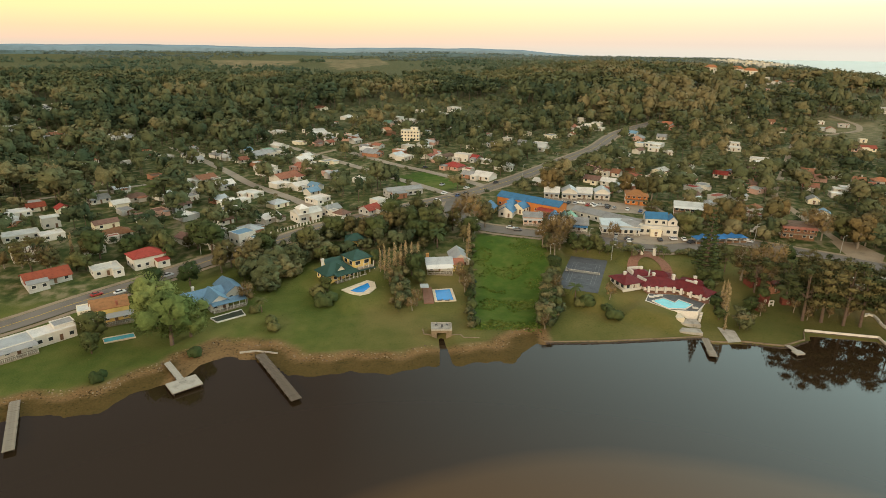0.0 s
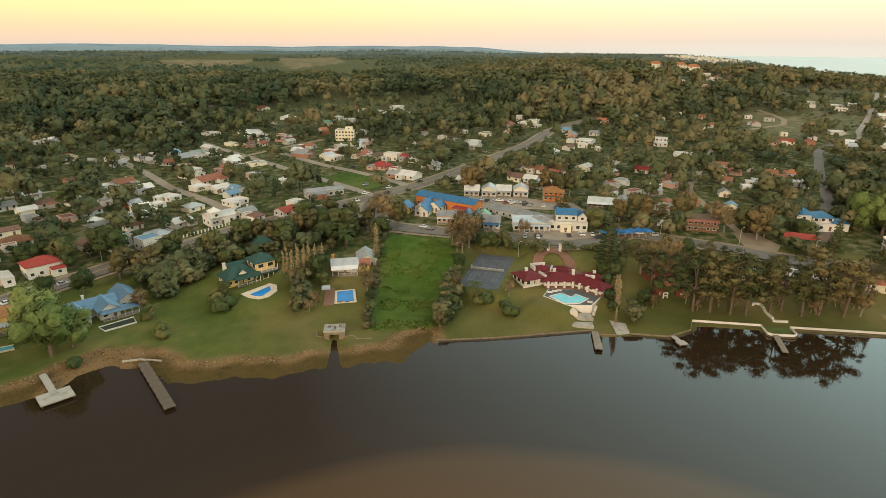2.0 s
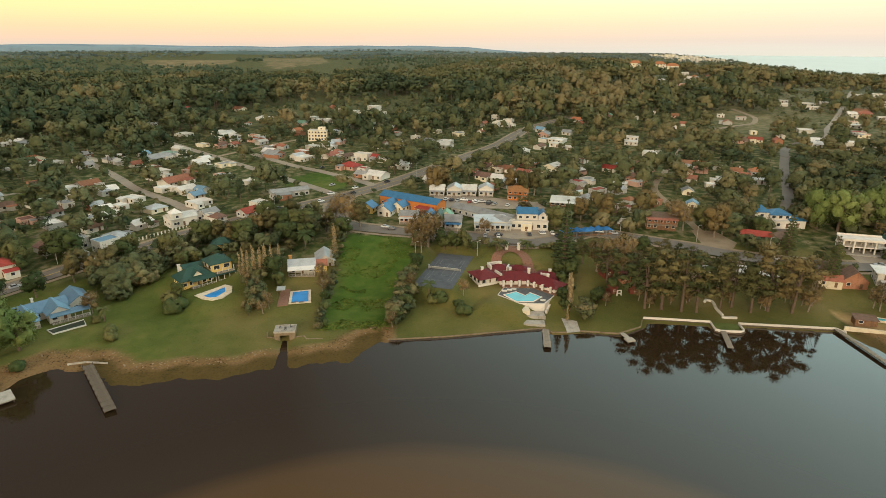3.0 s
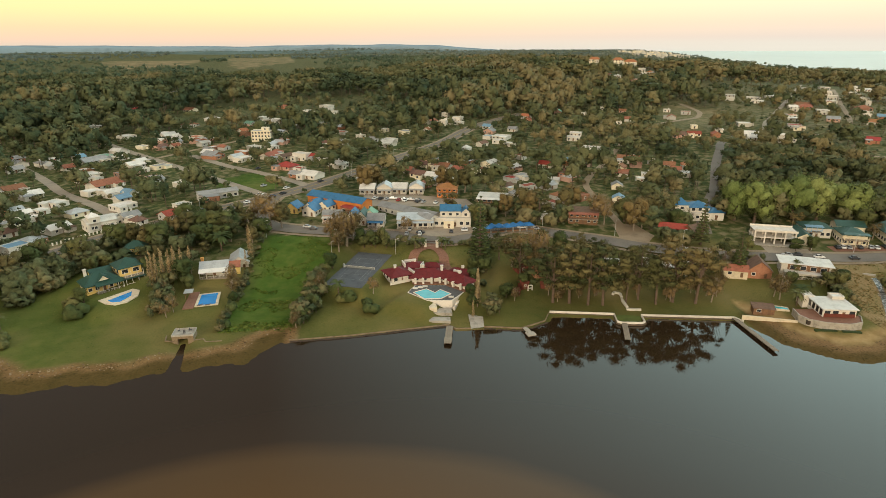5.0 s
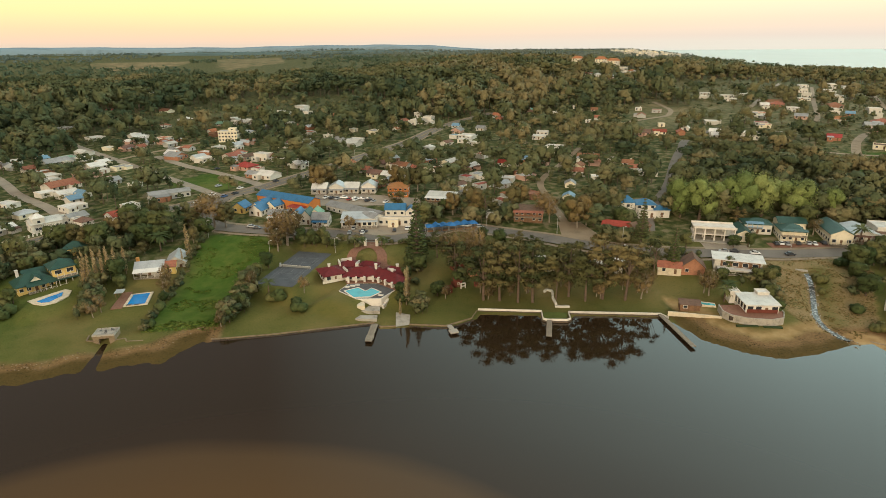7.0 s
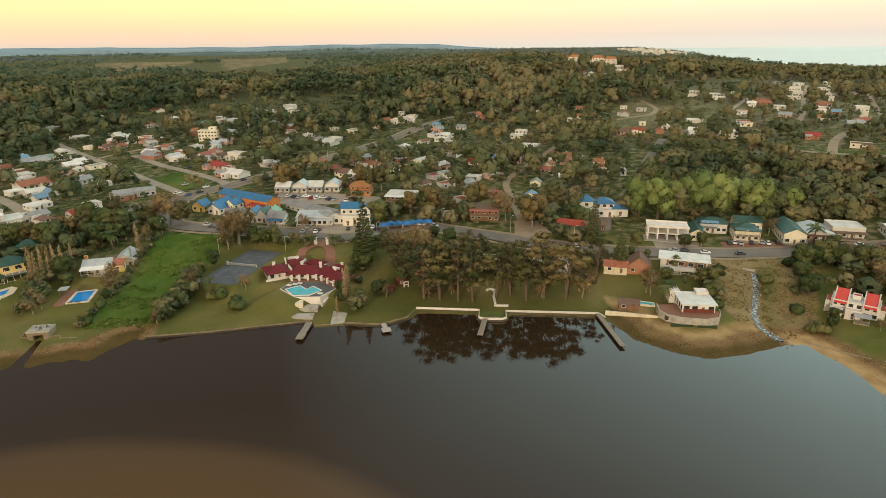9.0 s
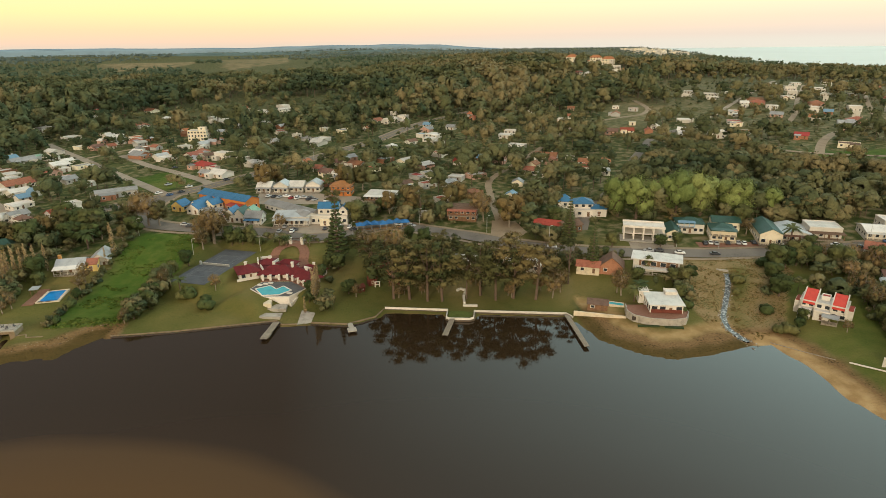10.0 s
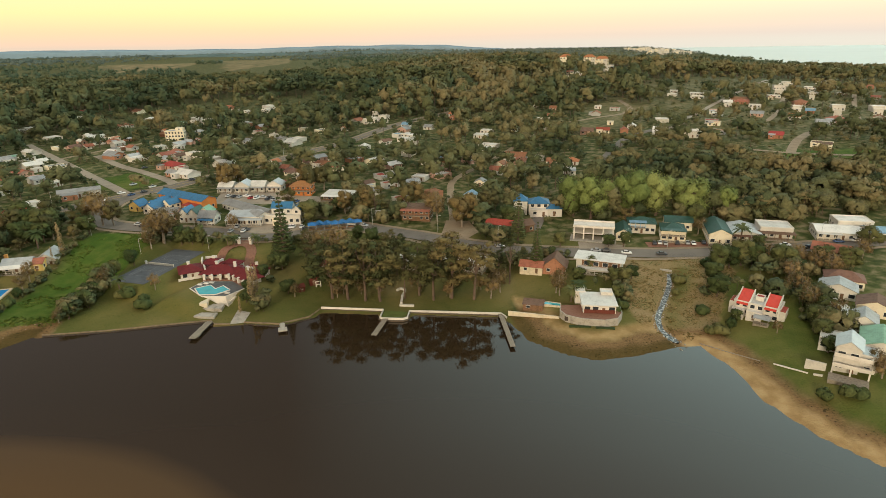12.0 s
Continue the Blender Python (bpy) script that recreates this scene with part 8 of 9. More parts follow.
grow("bare", [(-69.4, 206.2, 8.0), (-13.5, 216.4, 5.0), (-17.0, 219.0, 6.0), (-6.2, 202.0, 6.0), (-7.9, 198.9, 5.0), (10.8, 223.2, 8.0), (12.4, 214.9, 7.0), (38.3,
    185.9, 5.0), (46.0, 207.1, 7.0), (56.4, 248.1, 14.0), (59.2, 253.6, 12.0), (53.0, 241.5, 9.0), (65.9, 203.4, 6.0), (125.0, 221.1, 13.0), (130.5,
    218.4, 14.0), (135.8, 219.9, 15.0), (119.2, 194.6, 5.0), (177.8, 185.3, 6.0), (193.0, 182.5, 8.0), (197.5, 186.3, 9.0), (218.4, 178.2, 9.0), (217.8,
    180.8, 7.0), (20.6, 274.3, 15.0), (14.6, 279.2, 13.0), (53.3, 254.1, 13.0), (56.0, 247.9, 11.0), (49.6, 251.6, 10.0), (179.0, 262.5, 13.0), (181.7,
    258.0, 12.0), (84.4, 260.4, 7.0)])
grow("bare", [(303.4, 182.3, 8.0), (301.1, 165.8, 8.0), (296.1, 157.3, 7.0), (296.0, 152.8, 8.0), (293.5, 145.1, 9.0), (294.3, 134.6, 8.0), (317.2, 173.6, 9.0),
    (319.3, 167.4, 9.0), (314.9, 180.0, 8.0), (340.7, 177.9, 8.0), (286.0, 106.2, 7.0), (286.5, 108.8, 6.0), (276.5, 136.2, 4.0), (295.9, 220.0, 7.0)])
grow("palm", [(-62.1, 198.8, 5.0), (2.5, 249.6, 7.0), (53.0, 203.6, 5.0), (85.9, 239.6, 4.0), (97.9, 239.4, 4.0), (224.7, 175.5, 5.0), (220.9, 172.4, 5.0), (89.4,
    238.9, 4.0), (99.3, 237.6, 4.0), (307.9, 206.6, 7.0)])
grow("araucaria", [(112.0, 225.4, 24.0), (215.4, 200.4, 17.0), (214.3, 226.7, 18.0)])
grow("pine", [(135.9, 206.5, 13.0), (143.1, 202.9, 14.0), (149.4, 204.0, 13.0), (158.8, 206.7, 12.0), (172.5, 204.4, 11.0), (181.0, 196.2, 12.0),
    (199.8, 199.5, 10.0), (211.0, 203.9, 13.0), (155.2, 225.6, 11.0)])
grow("tallpine", [(160.8, 187.3, 21.0), (202.5, 192.2, 20.0)])
grow("pine", [(139.5, 190.5, 17.5), (146.0, 188.0, 18.0), (171.5, 184.5, 17.0), (178.5, 185.0, 18.5), (186.5, 182.5, 17.0), (166.5, 189.0, 17.0), (133.5, 192.0, 16.0), (151.5, 187.0, 17.0)])


# ---- woods and town trees ----
def scatter(n, x0, x1, y0, y1, rng):
    x, y = rng.uniform(x0, x1, n), rng.uniform(y0, y1, n)
    return x, y


def in_view(x, y):
    return (x > -60 - 0.80 * (y + 20)) & (x < 205 + 0.97 * (y + 20))


def free(x, y, clear=5.5):
    ok = np.ones(x.shape, bool)
    for line in ROADS:
        ok &= line_distance(x, y, line) > clear + (2.0 if line in (MAIN_ROAD, FRONT_ROAD) else -2.6 if line in (EAST_STREET, COAST_ROAD, HILL_STREET, VIEW_STREET) else 0)
    for poly in (CLEARING, PARK, GREEN_PLOT, EAST_GREEN, PLAZA, YARD, FIELD, STRAW_FIELD, SECOND_FIELD):
        ok &= ~inside(x, y, poly)
    for a, b, r in TAKEN:
        ok &= (x - a) ** 2 + (y - b) ** 2 > r * r
    return ok


def crown_bank(count, sub, k, n, size, seed, low=False, forms="rrrtpr"):
    """Crowns of unit height, to be set out many times in one wood: r round, t tall and open, p flat-topped pine, b bush."""
    bank = []
    for i in range(count):
        rng = np.random.default_rng(seed + i)
        form = forms[i % len(forms)]
        if form == "r":
            lobes = lobes_round(1.0, 0.10, 0.42, k, rng, 0.9)
        elif form == "t":
            lobes = lobes_round(1.05, 0.22, 0.30, k + 1, rng, 1.15)
        elif form == "p":
            lobes = [(0.30 * math.cos(a) * r, 0.30 * math.sin(a) * r, 0.88 - 0.30 * r * rng.random(), q, q, q * 0.6)
                     for a, r, q in zip(rng.uniform(0, 6.28, k + 1), rng.uniform(0.2, 1.1, k + 1), rng.uniform(0.13, 0.24, k + 1))]
        else:
            lobes = [(rng.uniform(-0.3, 0.3), rng.uniform(-0.3, 0.3), rng.uniform(0.25, 0.55), q, q, q) for q in rng.uniform(0.28, 0.48, k)]
        bank.append(foliage(lobes, sub, n, size, rng, 0.28, 0.74, low, 0.52))
    return bank


def wood(name, label, x, y, h, tint, bank, material, rng, trunks=True):
    z = land_z(x, y)
    vs, tint_v, ns, fs, o = [], [], [], [], 0
    which = rng.integers(0, len(bank), len(x))
    turn = rng.uniform(0, 6.28, len(x))
    wide = h * rng.uniform(0.85, 1.4, len(x))
    for k, (pat, tri, nrm) in enumerate(bank):
        sel = which == k
        m = int(sel.sum())
        c, s = np.cos(turn[sel])[:, None], np.sin(turn[sel])[:, None]
        px = (pat[None, :, 0] * c - pat[None, :, 1] * s) * wide[sel][:, None] + x[sel][:, None]
        py = (pat[None, :, 0] * s + pat[None, :, 1] * c) * wide[sel][:, None] + y[sel][:, None]
        pz = pat[None, :, 2] * h[sel][:, None] + z[sel][:, None]
        vs.append(np.stack([px, py, pz], 2).reshape(-1, 3))
        ns.append(np.stack([nrm[None, :, 0] * c - nrm[None, :, 1] * s, nrm[None, :, 0] * s + nrm[None, :, 1] * c, nrm[None, :, 2] + 0 * c], 2).reshape(-1, 3))
        fs.append((tri[None] + (o + len(pat) * np.arange(m))[:, None, None]).reshape(-1, 3))
        o += m * len(pat)
        tint_v.append(np.repeat(tint[sel], len(pat)))
    n_leaf = sum(len(f) for f in fs)
    if trunks:
        r, rings = 0.018 * h, []
        for top, wd in ((-0.5, 1.0), (None, 0.6)):
            for j in range(3):
                a = 2.094 * j + turn
                rings.append(np.stack([x + r * wd * np.cos(a), y + r * wd * np.sin(a), z - 0.5 if top else z + h * 0.6], 1))
        base = o + np.arange(len(x))[:, None]
        for j in range(3):
            a0, a1 = j * len(x), (j + 1) % 3 * len(x)
            fs += [np.concatenate([base + a0, base + a1, base + a1 + 3 * len(x)], 1), np.concatenate([base + a0, base + a1 + 3 * len(x), base + a0 + 3 * len(x)], 1)]
            ns_t = np.stack([np.cos(2.094 * j + turn), np.sin(2.094 * j + turn), 0 * turn], 1)
            rings[j] = (rings[j], ns_t)
            rings[j + 3] = (rings[j + 3], ns_t)
        for pts, nn in rings:
            vs.append(pts)
            ns.append(nn)
            tint_v.append(np.zeros(len(x)))
    v, f = np.concatenate(vs), np.concatenate(fs)
    me = mesh_from(name, v, f)
    soften(me, np.concatenate(ns))
    att = me.attributes.new("tint", "FLOAT", "POINT")
    att.data.foreach_set("value", np.concatenate(tint_v).astype(np.float32))
    me.materials.append(material)
    me.materials.append(BARK)
    idx = np.zeros(len(f), np.int32)
    idx[n_leaf:] = 1
    me.polygons.foreach_set("material_index", idx)
    return tagged(new(name, me), label, "trees", kind="stuff")


def sight_line(x, y):
    """How tall a tree may stand so that the roofs behind it still show over it from the river."""
    best = np.full(x.shape, 99.0)
    for a, b, r in OPEN_SIDE:
        d = math.hypot(a - 75, b)
        ux, uy = (75 - a) / d, -b / d
        along = (x - a) * ux + (y - b) * uy
        side = np.abs((x - a) * uy - (y - b) * ux)
        best = np.where((along > -1) & (along < (30 if b < 430 else 220 if b > 900 else 110 if a > 380 else 75)) & (side < r + 0.03 * along), np.minimum(best, 1.6 + along * 80 / d), best)
    return best


def road_view(x, y):
    """How tall a tree may stand beside a street that lies open to the river."""
    best = np.full(x.shape, 99.0)
    d = np.hypot(x - 75, y)
    for k in (5, 10, 15, 22, 30):
        a, b = x + (x - 75) / d * k, y + y / d * k
        for line in (MAIN_ROAD, FRONT_ROAD, MILL_STREET, BOULEVARD, PARK_STREET, TRACK, DIRT_LANE, AVENUE):
            best = np.where(line_distance(a, b, line) < 4.0, np.minimum(best, 1.2 + k * 82 / d), best)
    return best


def tints(x, y, k=1.0):
    """Leaf tint, alike in groves and different from tree to tree; browner eastward, which also paints in warmer light
    there.
    """
    grove = np.array([noise.noise(Vector((a * 0.011 * k, b * 0.007 * k, 6))) for a, b in zip(x, y)])
    return np.clip(0.40 + 0.95 * grove + 0.28 * smooth(200, 300, np.asarray(x)) + 0.20 * (1 - 0.55 * smooth(700, 950, np.asarray(y))) * np.random.default_rng(len(x)).normal(size=len(x)), 0, 1)


wood_rng = np.random.default_rng(23)
# trees between the houses; the nearest are trees of their own
x, y = scatter(4700, -560, 720, 225, 640, wood_rng)
d = inland(x, y)
thin = np.array([noise.noise(Vector((a * 0.012, b * 0.012, 3))) for a, b in zip(x, y)])
keep = in_view(x, y) & free(x, y) & (d > 80) & (wood_rng.random(len(x)) < 0.74 + 0.95 * thin + 0.45 * smooth(-70, -130, x) * smooth(430, 340, y) + 0.35 * smooth(480, 620, y) + 0.30 * smooth(190, 260, x) * smooth(420, 360, x) - 0.42 * smooth(360, 430, x) * smooth(400, 440, y) + 0.35 * smooth(-190, -240, x))
x, y, thin = x[keep], y[keep], thin[keep]
near = np.argsort(y + 0.25 * np.abs(x - 60))[:40]
for i in near:
    tree_at(("oak", "euc", "bare", "oak", "euc", "pine")[int(wood_rng.integers(0, 6))], float(x[i]), float(y[i]), float(wood_rng.uniform(6, 12)))
rest = np.setdiff1d(np.arange(len(x)), near)
x, y = x[rest], y[rest]
h = np.minimum(np.minimum((6.5 + 10.5 * wood_rng.random(len(x)) ** 1.3) * (1 + 0.25 * smooth(480, 640, y)) * (1 + 0.25 * smooth(-120, -220, x)), sight_line(x, y)), road_view(x, y))
x, y, h = x[h > 3.2], y[h > 3.2], h[h > 3.2]
hue = tints(x, y)
for name, label, k, bank in (("town_trees", "mixed olive and russet trees between the houses", y < 430, crown_bank(12, 2, 6, 170, 0.034, 40)),
                             ("upper_town_trees", "olive and brown trees round the upper houses", y >= 430, crown_bank(12, 2, 3, 80, 0.046, 240))):
    wood(name, label, x[k], y[k], h[k], hue[k], bank, L_WOOD, wood_rng)
# shrubs and hedges in the yards between the houses
x, y = scatter(7000, -420, 700, 235, 800, wood_rng)
clump = np.array([noise.noise(Vector((a * 0.03, b * 0.03, 8))) for a, b in zip(x, y)])
k = in_view(x, y) & (inland(x, y) > 72) & (clump > -0.25)
x, y = x[k], y[k]
k = free(x, y, 4.5)
x, y = x[k], y[k]
h = np.minimum(1.3 + 3.2 * wood_rng.random(len(x)) ** 2, np.maximum(sight_line(x, y), 1.8))
wood("yard_shrubs", "low shrubs and hedges in the yards of the town", x, y, h, np.clip(wood_rng.normal(0.4, 0.3, len(x)), 0, 1), crown_bank(8, 1, 4, 26, 0.11, 340, forms="b"), L_WOOD, wood_rng, trunks=False)
# belts of garden trees, hedges and the pine grove by the river
EAST_WOOD = [(232, 262), (252, 246), (285, 240), (330, 222), (420, 222), (440, 300), (380, 340), (300, 345), (262, 300)]


def in_poly(n, poly, rng):
    xs, ys = [p[0] for p in poly], [p[1] for p in poly]
    x, y = scatter(n, min(xs), max(xs), min(ys), max(ys), rng)
    k = inside(x, y, poly)
    return x[k], y[k]


def along(n, line, spread, rng):
    pts = sample(line, 1.0)
    k = rng.integers(0, len(pts), n)
    return np.array([pts[i].x for i in k]) + rng.normal(0, spread, n), np.array([pts[i].y for i in k]) + rng.normal(0, spread, n)


x, y = in_poly(150, GROVE, wood_rng)
k = free(x, y, 3.0)
k &= sight_line(x, y) > 6
for i, (a, b) in enumerate(zip(x[k][:42], y[k][:42])):
    if i < 5:
        tree_at(("pine", "pine", "euc")[i % 3], float(a), float(b), float(wood_rng.uniform(8, 12)))
    else:
        tree_at("bare", float(a), float(b), float(wood_rng.uniform(3.0, 6.0)))
belts = []
for n, poly, lo, hi in ((46, [(-62, 262), (-36, 282), (-4, 302), (12, 294), (15, 266), (8, 250), (-12, 246), (-50, 244)], 5, 10), (24, [(-88, 216), (-72, 244), (-60, 252), (-54, 238), (-64, 214)], 6, 11),
                        (44, [(262, 166), (286, 172), (300, 192), (332, 174), (322, 160), (296, 168), (284, 162)], 4, 8),
                        (50, [(288, 162), (306, 152), (296, 128), (288, 130)], 4, 8), (26, [(206, 200), (222, 206), (236, 205), (224, 214), (206, 214), (196, 198)], 5, 9), (26, [(226, 178), (240, 184), (244, 176), (238, 165)], 3, 5),
                        (300, EAST_WOOD, 6, 13), (45, [(196, 232), (216, 226), (226, 240), (214, 256), (198, 250)], 7, 13), (30, [(118, 262), (128, 284), (160, 282), (178, 268), (160, 256), (140, 264)], 5, 10)):
    x, y = in_poly(n * 3, poly, wood_rng)
    belts.append((x[:n], y[:n], wood_rng.uniform(lo, hi, len(x[:n]))))
for n, line, spread, lo, hi in ((125, [(38.5, 186), (43, 206), (47, 225), (53, 256)], 1.6, 4.0, 7.0), (70, [(12.2, 186), (15.5, 225), (18.5, 262)], 0.8, 1.6, 3.2), (46, [(107.5, 182), (109, 200), (112, 226)], 1.0, 3.0, 6.0),
                                (26, [(62, 253), (80, 246), (92, 243)], 1.0, 2.5, 4.5), (30, [(100, 242), (126, 238)], 0.8, 1.8, 3.2), (36, [(-64, 216), (-58, 232), (-52, 246)], 2.0, 4, 8), (24, [(240, 166), (242, 180), (246, 194)], 1.2, 2, 4.5),
                                (30, [(284, 112), (289, 134), (287, 148)], 1.4, 2.5, 5), (40, [(-12, 200), (-13, 225), (-8, 246)], 1.8, 3, 6)):
    x, y = along(n, line, spread, wood_rng)
    belts.append((x, y, wood_rng.uniform(lo, hi, n)))
x, y, h = (np.concatenate([q[i] for q in belts]) for i in range(3))
k = free(x, y, 1.0) | (h < 3.2)
h = np.minimum(np.minimum(h, sight_line(x, y) + 0.6), road_view(x, y) + 1.0)
k &= h > 1.5
wood("garden_trees", "dense olive and dark green garden trees and hedges", x[k], y[k], h[k], np.clip(wood_rng.normal(0.60, 0.30, k.sum()), 0, 1), crown_bank(10, 2, 7, 330, 0.030, 140, True, "rprtb"), L_WOOD, wood_rng)
# the wooded rise behind the town: it opens round the upper town and the east slope
UPPER_TOWN = [(-170, 600), (-150, 700), (-90, 800), (40, 860), (110, 800), (150, 700), (170, 600)]
EAST_SLOPE = [(400, 480), (450, 620), (520, 760), (640, 860), (860, 960), (1000, 800), (900, 600), (700, 500)]
x, y = scatter(9800, -1300, 1400, 600, 1350, wood_rng)
open_ground = 0.62 * inside(x, y, UPPER_TOWN) + 0.68 * inside(x, y, EAST_SLOPE)
keep = in_view(x, y) & free(x, y, 4.0) & (x < 1230) & (wood_rng.random(len(x)) < (0.92 - open_ground) * (1 - 0.3 * smooth(900, 1350, y)))
keep &= np.array([noise.noise(Vector((a * 0.009, b * 0.006, 12))) for a, b in zip(x, y)]) > -0.40
x, y, open_ground = x[keep], y[keep], open_ground[keep]
grove = np.array([noise.noise(Vector((a * 0.012, b * 0.010, 31))) for a, b in zip(x, y)])
h = (14 + 13 * wood_rng.random(len(x)) * (1 - 0.6 * smooth(950, 1150, y)) + 7 * np.clip(grove, -0.5, 1) * smooth(1150, 900, y)) * np.where(open_ground > 0, 0.6, 1.0)
h = np.minimum(h, np.minimum(sight_line(x, y), road_view(x, y)))
x, y, h = x[h > 3], y[h > 3], h[h > 3]
hue = tints(x, y)
for name, label, k, bank in (("forest", "dense olive-brown forest on rising ground", y < 840, crown_bank(12, 2, 3, 75, 0.042, 60, forms="rtrrtp")),
                             ("ridge_forest", "dense dark forest along the ridge", y >= 840, crown_bank(10, 1, 5, 36, 0.07, 160, forms="rtrrp"))):
    wood(name, label, x[k], y[k], h[k], hue[k], bank, L_WOOD, wood_rng)
# farther woods out to the horizon, in leaf colours with haze painted in
x, y = scatter(12500, -4300, 2300, 1350, 4600, wood_rng)
patchy = np.array([noise.noise(Vector((a * 0.0022, b * 0.0016, 9))) for a, b in zip(x, y)])
keep = in_view(x, y) & free(x, y) & (x - 0.33 * (y - 1300) < 1240) & (patchy > -0.14 - 0.3 * smooth(300, 900, x))
x, y = x[keep], y[keep]
h = wood_rng.uniform(10, 17, len(x))
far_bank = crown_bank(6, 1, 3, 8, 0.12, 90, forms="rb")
for name, label, k, m in (("far_forest", "distant forest belts between fields", y < 2500, L_FAR_HAZE), ("horizon_forest", "hazy woods near the horizon", y >= 2500, L_HORIZON_HAZE)):
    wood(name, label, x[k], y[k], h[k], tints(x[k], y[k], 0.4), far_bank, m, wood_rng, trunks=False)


# ---- grass, reeds and scrub ----
def tufts(name, label, x, y, size, tint, material, tall=1.0):
    n = len(x)
    z = land_z(x, y)
    rng = np.random.default_rng(n)
    vs, tv = [], []
    for k in range(2):
        a = rng.uniform(0, 3.14, n)
        u = np.stack([np.cos(a), np.sin(a), 0 * a], 1) * size[:, None]
        lean = rng.normal(size=(n, 3)) * 0.35 * size[:, None]
        lean[:, 2] = size * tall * rng.uniform(0.5, 1.0, n)
        c = np.stack([x, y, z - 0.05], 1)
        vs.append(np.stack([c - u, c + u, c + u * 0.8 + lean, c - u * 0.7 + lean], 1).reshape(-1, 3))
        tv.append(np.repeat(tint, 4))
    v = np.concatenate(vs)
    me = mesh_from(name, v, np.arange(len(v)).reshape(-1, 4))
    me.attributes.new("tint", "FLOAT", "POINT").data.foreach_set("value", np.concatenate(tv).astype(np.float32))
    me.materials.append(material)
    return tagged(new(name, me), label, "grass", kind="stuff")


L_LUSH = leaf_mat("lush_grass", (0.058, 0.100, 0.016), (0.078, 0.122, 0.021), (0.125, 0.145, 0.034), tint=True)
L_DRY = leaf_mat("dry_scrub", (0.09, 0.085, 0.025), (0.17, 0.125, 0.05), (0.28, 0.20, 0.095), tint=True)
L_REED = leaf_mat("marsh_grass", (0.036, 0.034, 0.010), (0.062, 0.050, 0.014), (0.10, 0.072, 0.024), tint=True)
x, y = scatter(9000, 12, 56, 180, 268, wood_rng)
k = inside(x, y, FIELD)
x, y = x[k], y[k]
clump = np.array([noise.noise(Vector((a * 0.11, b * 0.11, 5))) for a, b in zip(x, y)])
k = (clump > 0.05) & (wood_rng.random(len(x)) < 0.7)
x, y, clump = x[k], y[k], clump[k]
tufts("meadow_grass", "rank green grass and weeds in an empty plot", x, y, wood_rng.uniform(0.2, 0.45, len(x)) * (1 + 0.4 * smooth(250, 185, y)), np.clip(0.4 + 0.9 * clump + 0.25 * wood_rng.normal(size=len(x)), 0, 1), L_LUSH, 0.9)
x, y = scatter(60000, -150, 300, 95, 205, wood_rng)
d = inland(x, y)
reedy = ((x < 36) & ((x < -80) | (x > -54)) & (d > 0.2) & (d < 8)) | ((x > 199) & (x < 244) & (d > 0) & (d < 7))
k = reedy & (np.abs(x - 2.8) > 1.6) & (wood_rng.random(len(x)) < 0.8)
tufts("marsh_grass", "olive-brown marsh grass along the river edge", x[k], y[k], wood_rng.uniform(0.15, 0.35, k.sum()), wood_rng.uniform(0.2, 0.8, k.sum()), L_REED, 0.4)
lx, ly = scatter(42000, -145, 240, 165, 262, wood_rng)
ld = inland(lx, ly)
g = (ld > 4) & (ld < 74) & ~inside(lx, ly, FIELD) & ~inside(lx, ly, SLOPE) & ~((lx < 36) & (ld < 16)) & free(lx, ly, 2.0)
tufts("lawn_grass", "short uneven lawn grass in riverside gardens", lx[g], ly[g], wood_rng.uniform(0.10, 0.26, g.sum()), tints(lx[g], ly[g], 4.0), leaf_mat("lawn_blades", (0.052, 0.080, 0.017), (0.098, 0.106, 0.028), (0.175, 0.146, 0.052), tint=True), 0.5)
k = ((x < 36) & (d > 6) & (d < 11)) | ((x > 250) & (d > 6) & (d < 12))
k &= (wood_rng.random(len(x)) < np.where(x < 40, 0.10, 0.16)) & (line_distance(x, y, CREEK) > 2)
tufts("dry_grass", "dry straw-coloured scrub on bare banks", x[k], y[k], wood_rng.uniform(0.12, 0.34, k.sum()), wood_rng.uniform(0.3, 1.0, k.sum()), L_DRY, 0.35)


x, y = in_poly(7000, SLOPE, wood_rng)
k = (line_distance(x, y, CREEK) > 2.0) & (inland(x, y) > 3) & (np.array([noise.noise(Vector((a * 0.16, b * 0.16, 2))) for a, b in zip(x, y)]) > -0.1)
tufts("slope_grass", "dry brown grass and weeds on an eroded slope", x[k], y[k], wood_rng.uniform(0.15, 0.5, k.sum()), np.clip(wood_rng.normal(0.45, 0.3, k.sum()), 0, 1), L_DRY, 0.6)
stones = Shape()
for px, py in sample(CREEK, 0.5):
    for side in (-1, 1):
        if stone_rng.random() < 0.6:
            w = stone_rng.uniform(0.15, 0.45)
            cx, cy = px + side * stone_rng.uniform(1.0, 1.9), py + stone_rng.uniform(-0.5, 0.5)
            z = height(cx, cy)
            ring = [(w * math.cos(k * 1.2566 + px) * stone_rng.uniform(0.7, 1.2), w * math.sin(k * 1.2566 + px) * stone_rng.uniform(0.7, 1.2)) for k in range(5)]
            stones.poly([(cx + u, cy + v, z - 0.2) for u, v in ring] + [(cx + 0.6 * u, cy + 0.6 * v, z + 0.8 * w) for u, v in ring],
                        [(5, 6, 7, 8, 9)] + [(k, (k + 1) % 5, 5 + (k + 1) % 5, 5 + k) for k in range(5)], stone_rng.choice((OLDSTONE, CONCRETE, OLDSTONE)))
tagged(new("creek_stones", stones.mesh("creek_stones")), "brown and grey stones along the creek", "stones", kind="stuff")


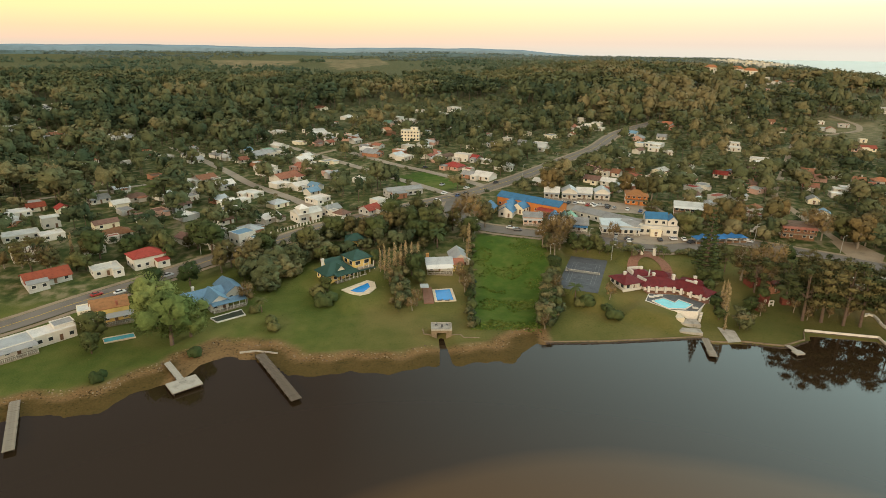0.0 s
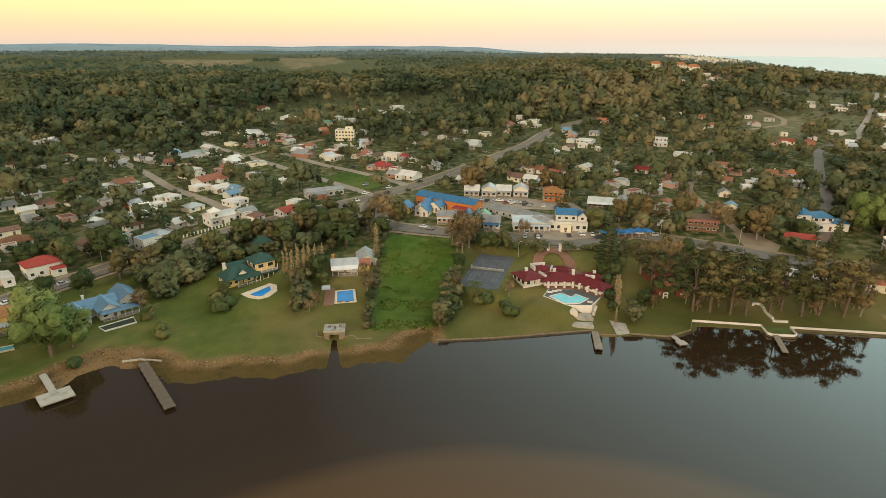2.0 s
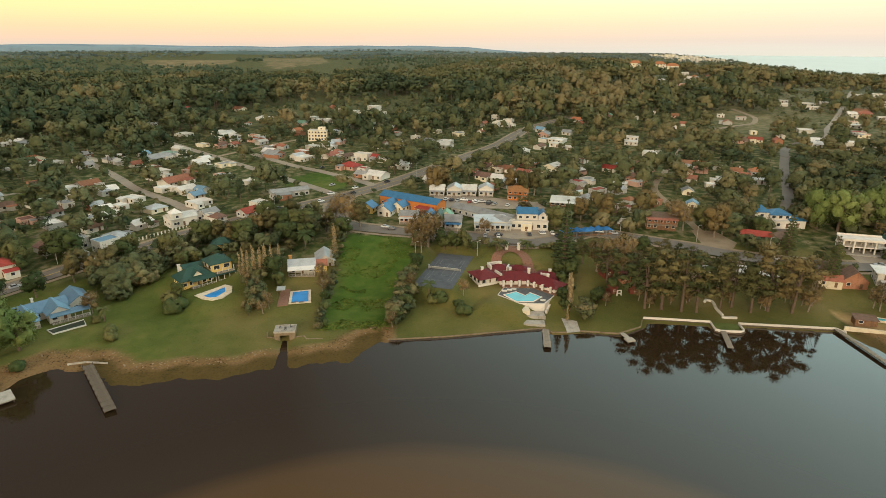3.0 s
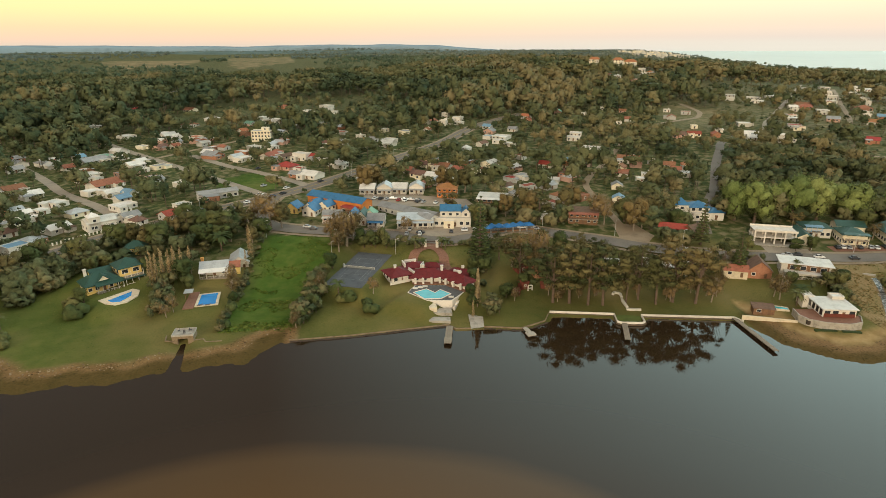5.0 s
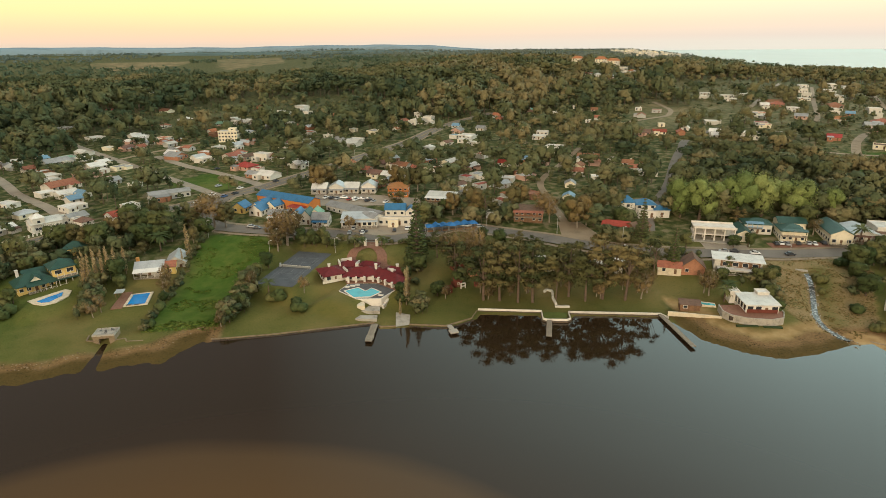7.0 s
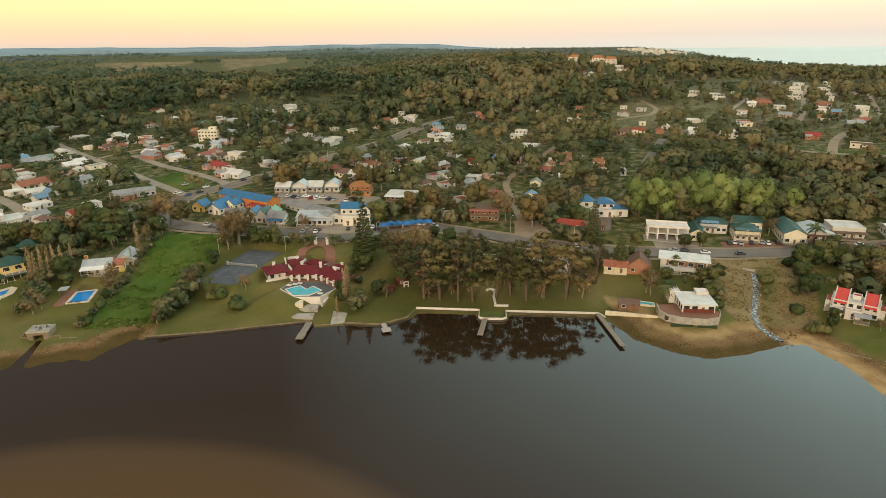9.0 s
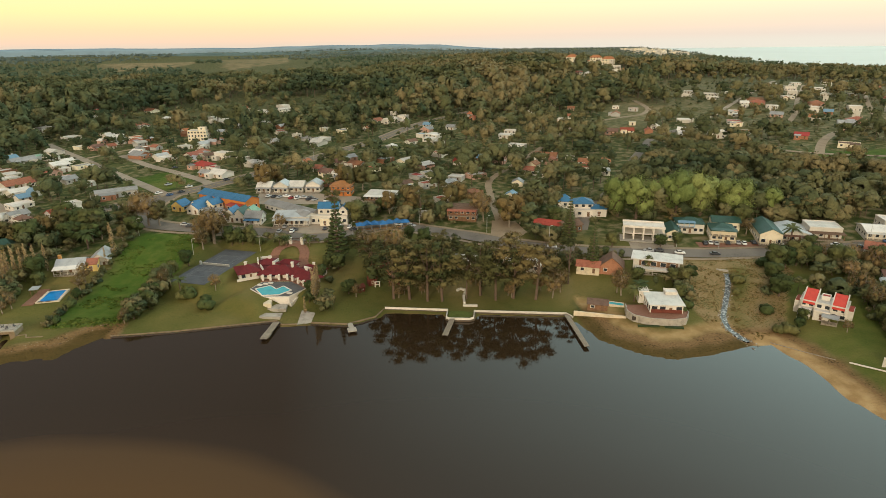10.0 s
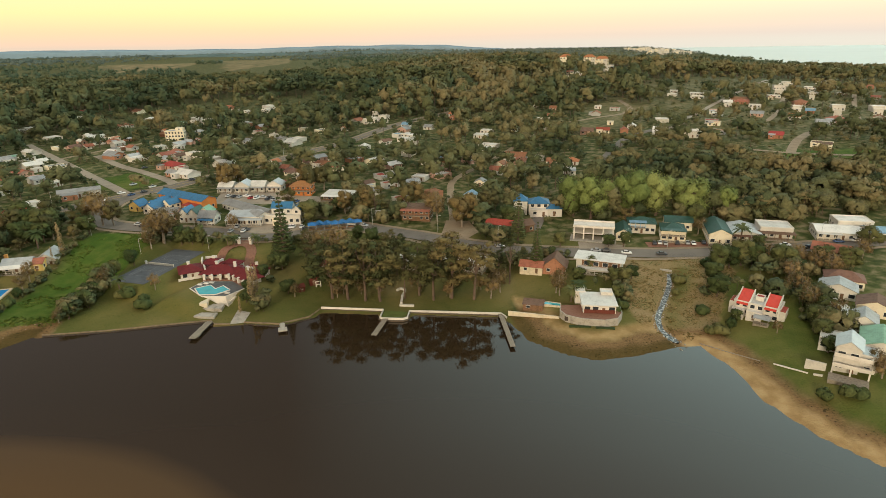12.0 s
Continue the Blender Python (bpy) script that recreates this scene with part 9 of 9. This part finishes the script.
# clods, roots and stones along the eroded lip of the west bank
lip_x, lip_y = scatter(26000, -118, 36, 128, 186, wood_rng)
lip_d = inland(lip_x, lip_y) + 0.8 * np.sin(lip_x * 0.31) + 0.5 * np.sin(lip_x * 0.83 + 1)
near_lip = (lip_d > 7.6) & (lip_d < 10.6) & (np.abs(lip_x - 2.2) > 4.5)
clods = Shape()
for cx, cy in zip(lip_x[near_lip][:380], lip_y[near_lip][:380]):
    w = stone_rng.uniform(0.12, 0.32)
    z = height(cx, cy)
    ring = [(w * math.cos(k * 1.2566 + cx) * stone_rng.uniform(0.7, 1.6), w * math.sin(k * 1.2566 + cx) * stone_rng.uniform(0.6, 1.1)) for k in range(5)]
    clods.poly([(cx + u, cy + v, z - 0.15) for u, v in ring] + [(cx + 0.6 * u, cy + 0.6 * v, z + 0.55 * w) for u, v in ring],
               [(5, 6, 7, 8, 9)] + [(k, (k + 1) % 5, 5 + (k + 1) % 5, 5 + k) for k in range(5)], stone_rng.choice((OLDSTONE, OLDSTONE, DIRTROAD, BARK)))
tagged(new("bank_clods", clods.mesh("bank_clods")), "brown clods and pale stones along an eroded bank", "stones", kind="stuff")


# ---- the rim of the world ----
def distant_hills(name, label, radius, top0, swell, colour, seed, crest):
    """A far ridge of rolling, wooded ground, uneven along its top; its colour has the distance haze painted in."""
    verts, faces = [], []
    k = 420
    for i in range(k + 1):
        a = radians(200 - 230 * i / k)
        x, y = radius * math.cos(a) + 70, radius * math.sin(a)
        az = math.degrees(math.atan2(x - 70, y))
        top = top0 + swell * noise.noise(Vector((i * 0.035, seed, 0))) + 0.4 * swell * noise.noise(Vector((i * 0.16, seed + 3, 0))) + 0.12 * swell * noise.noise(Vector((i * 0.9, seed + 6, 0)))
        top += crest * math.exp(-((az - 5) / 11) ** 2)
        top -= 1.6 * top0 * float(smooth(2, 28, np.array(az)))
        back = 1.0 + 260 / radius
        verts += [(x, y, -30), (x, y, max(top * 0.72, -25)), (x * back, y * back, max(top, -25))]
        if i:
            o = 3 * i
            faces += [(o - 3, o, o + 1, o - 2), (o - 2, o + 1, o + 2, o - 1)]
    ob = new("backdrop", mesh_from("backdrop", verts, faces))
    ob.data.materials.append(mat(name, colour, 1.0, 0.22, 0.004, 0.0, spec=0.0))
    tagged(ob, label, "hills", kind="structure")


# blue-grey of both ridges is painted haze, stronger on the farther one
distant_hills("haze_tinted_wooded_hills", "low wooded hills towards the horizon", 3650, 24, 22, (0.105, 0.150, 0.150), 2, 6)
distant_hills("haze_painted_hills", "low hazy blue hills along the horizon", 4450, 50, 16, (0.20, 0.275, 0.32), 9, 10)
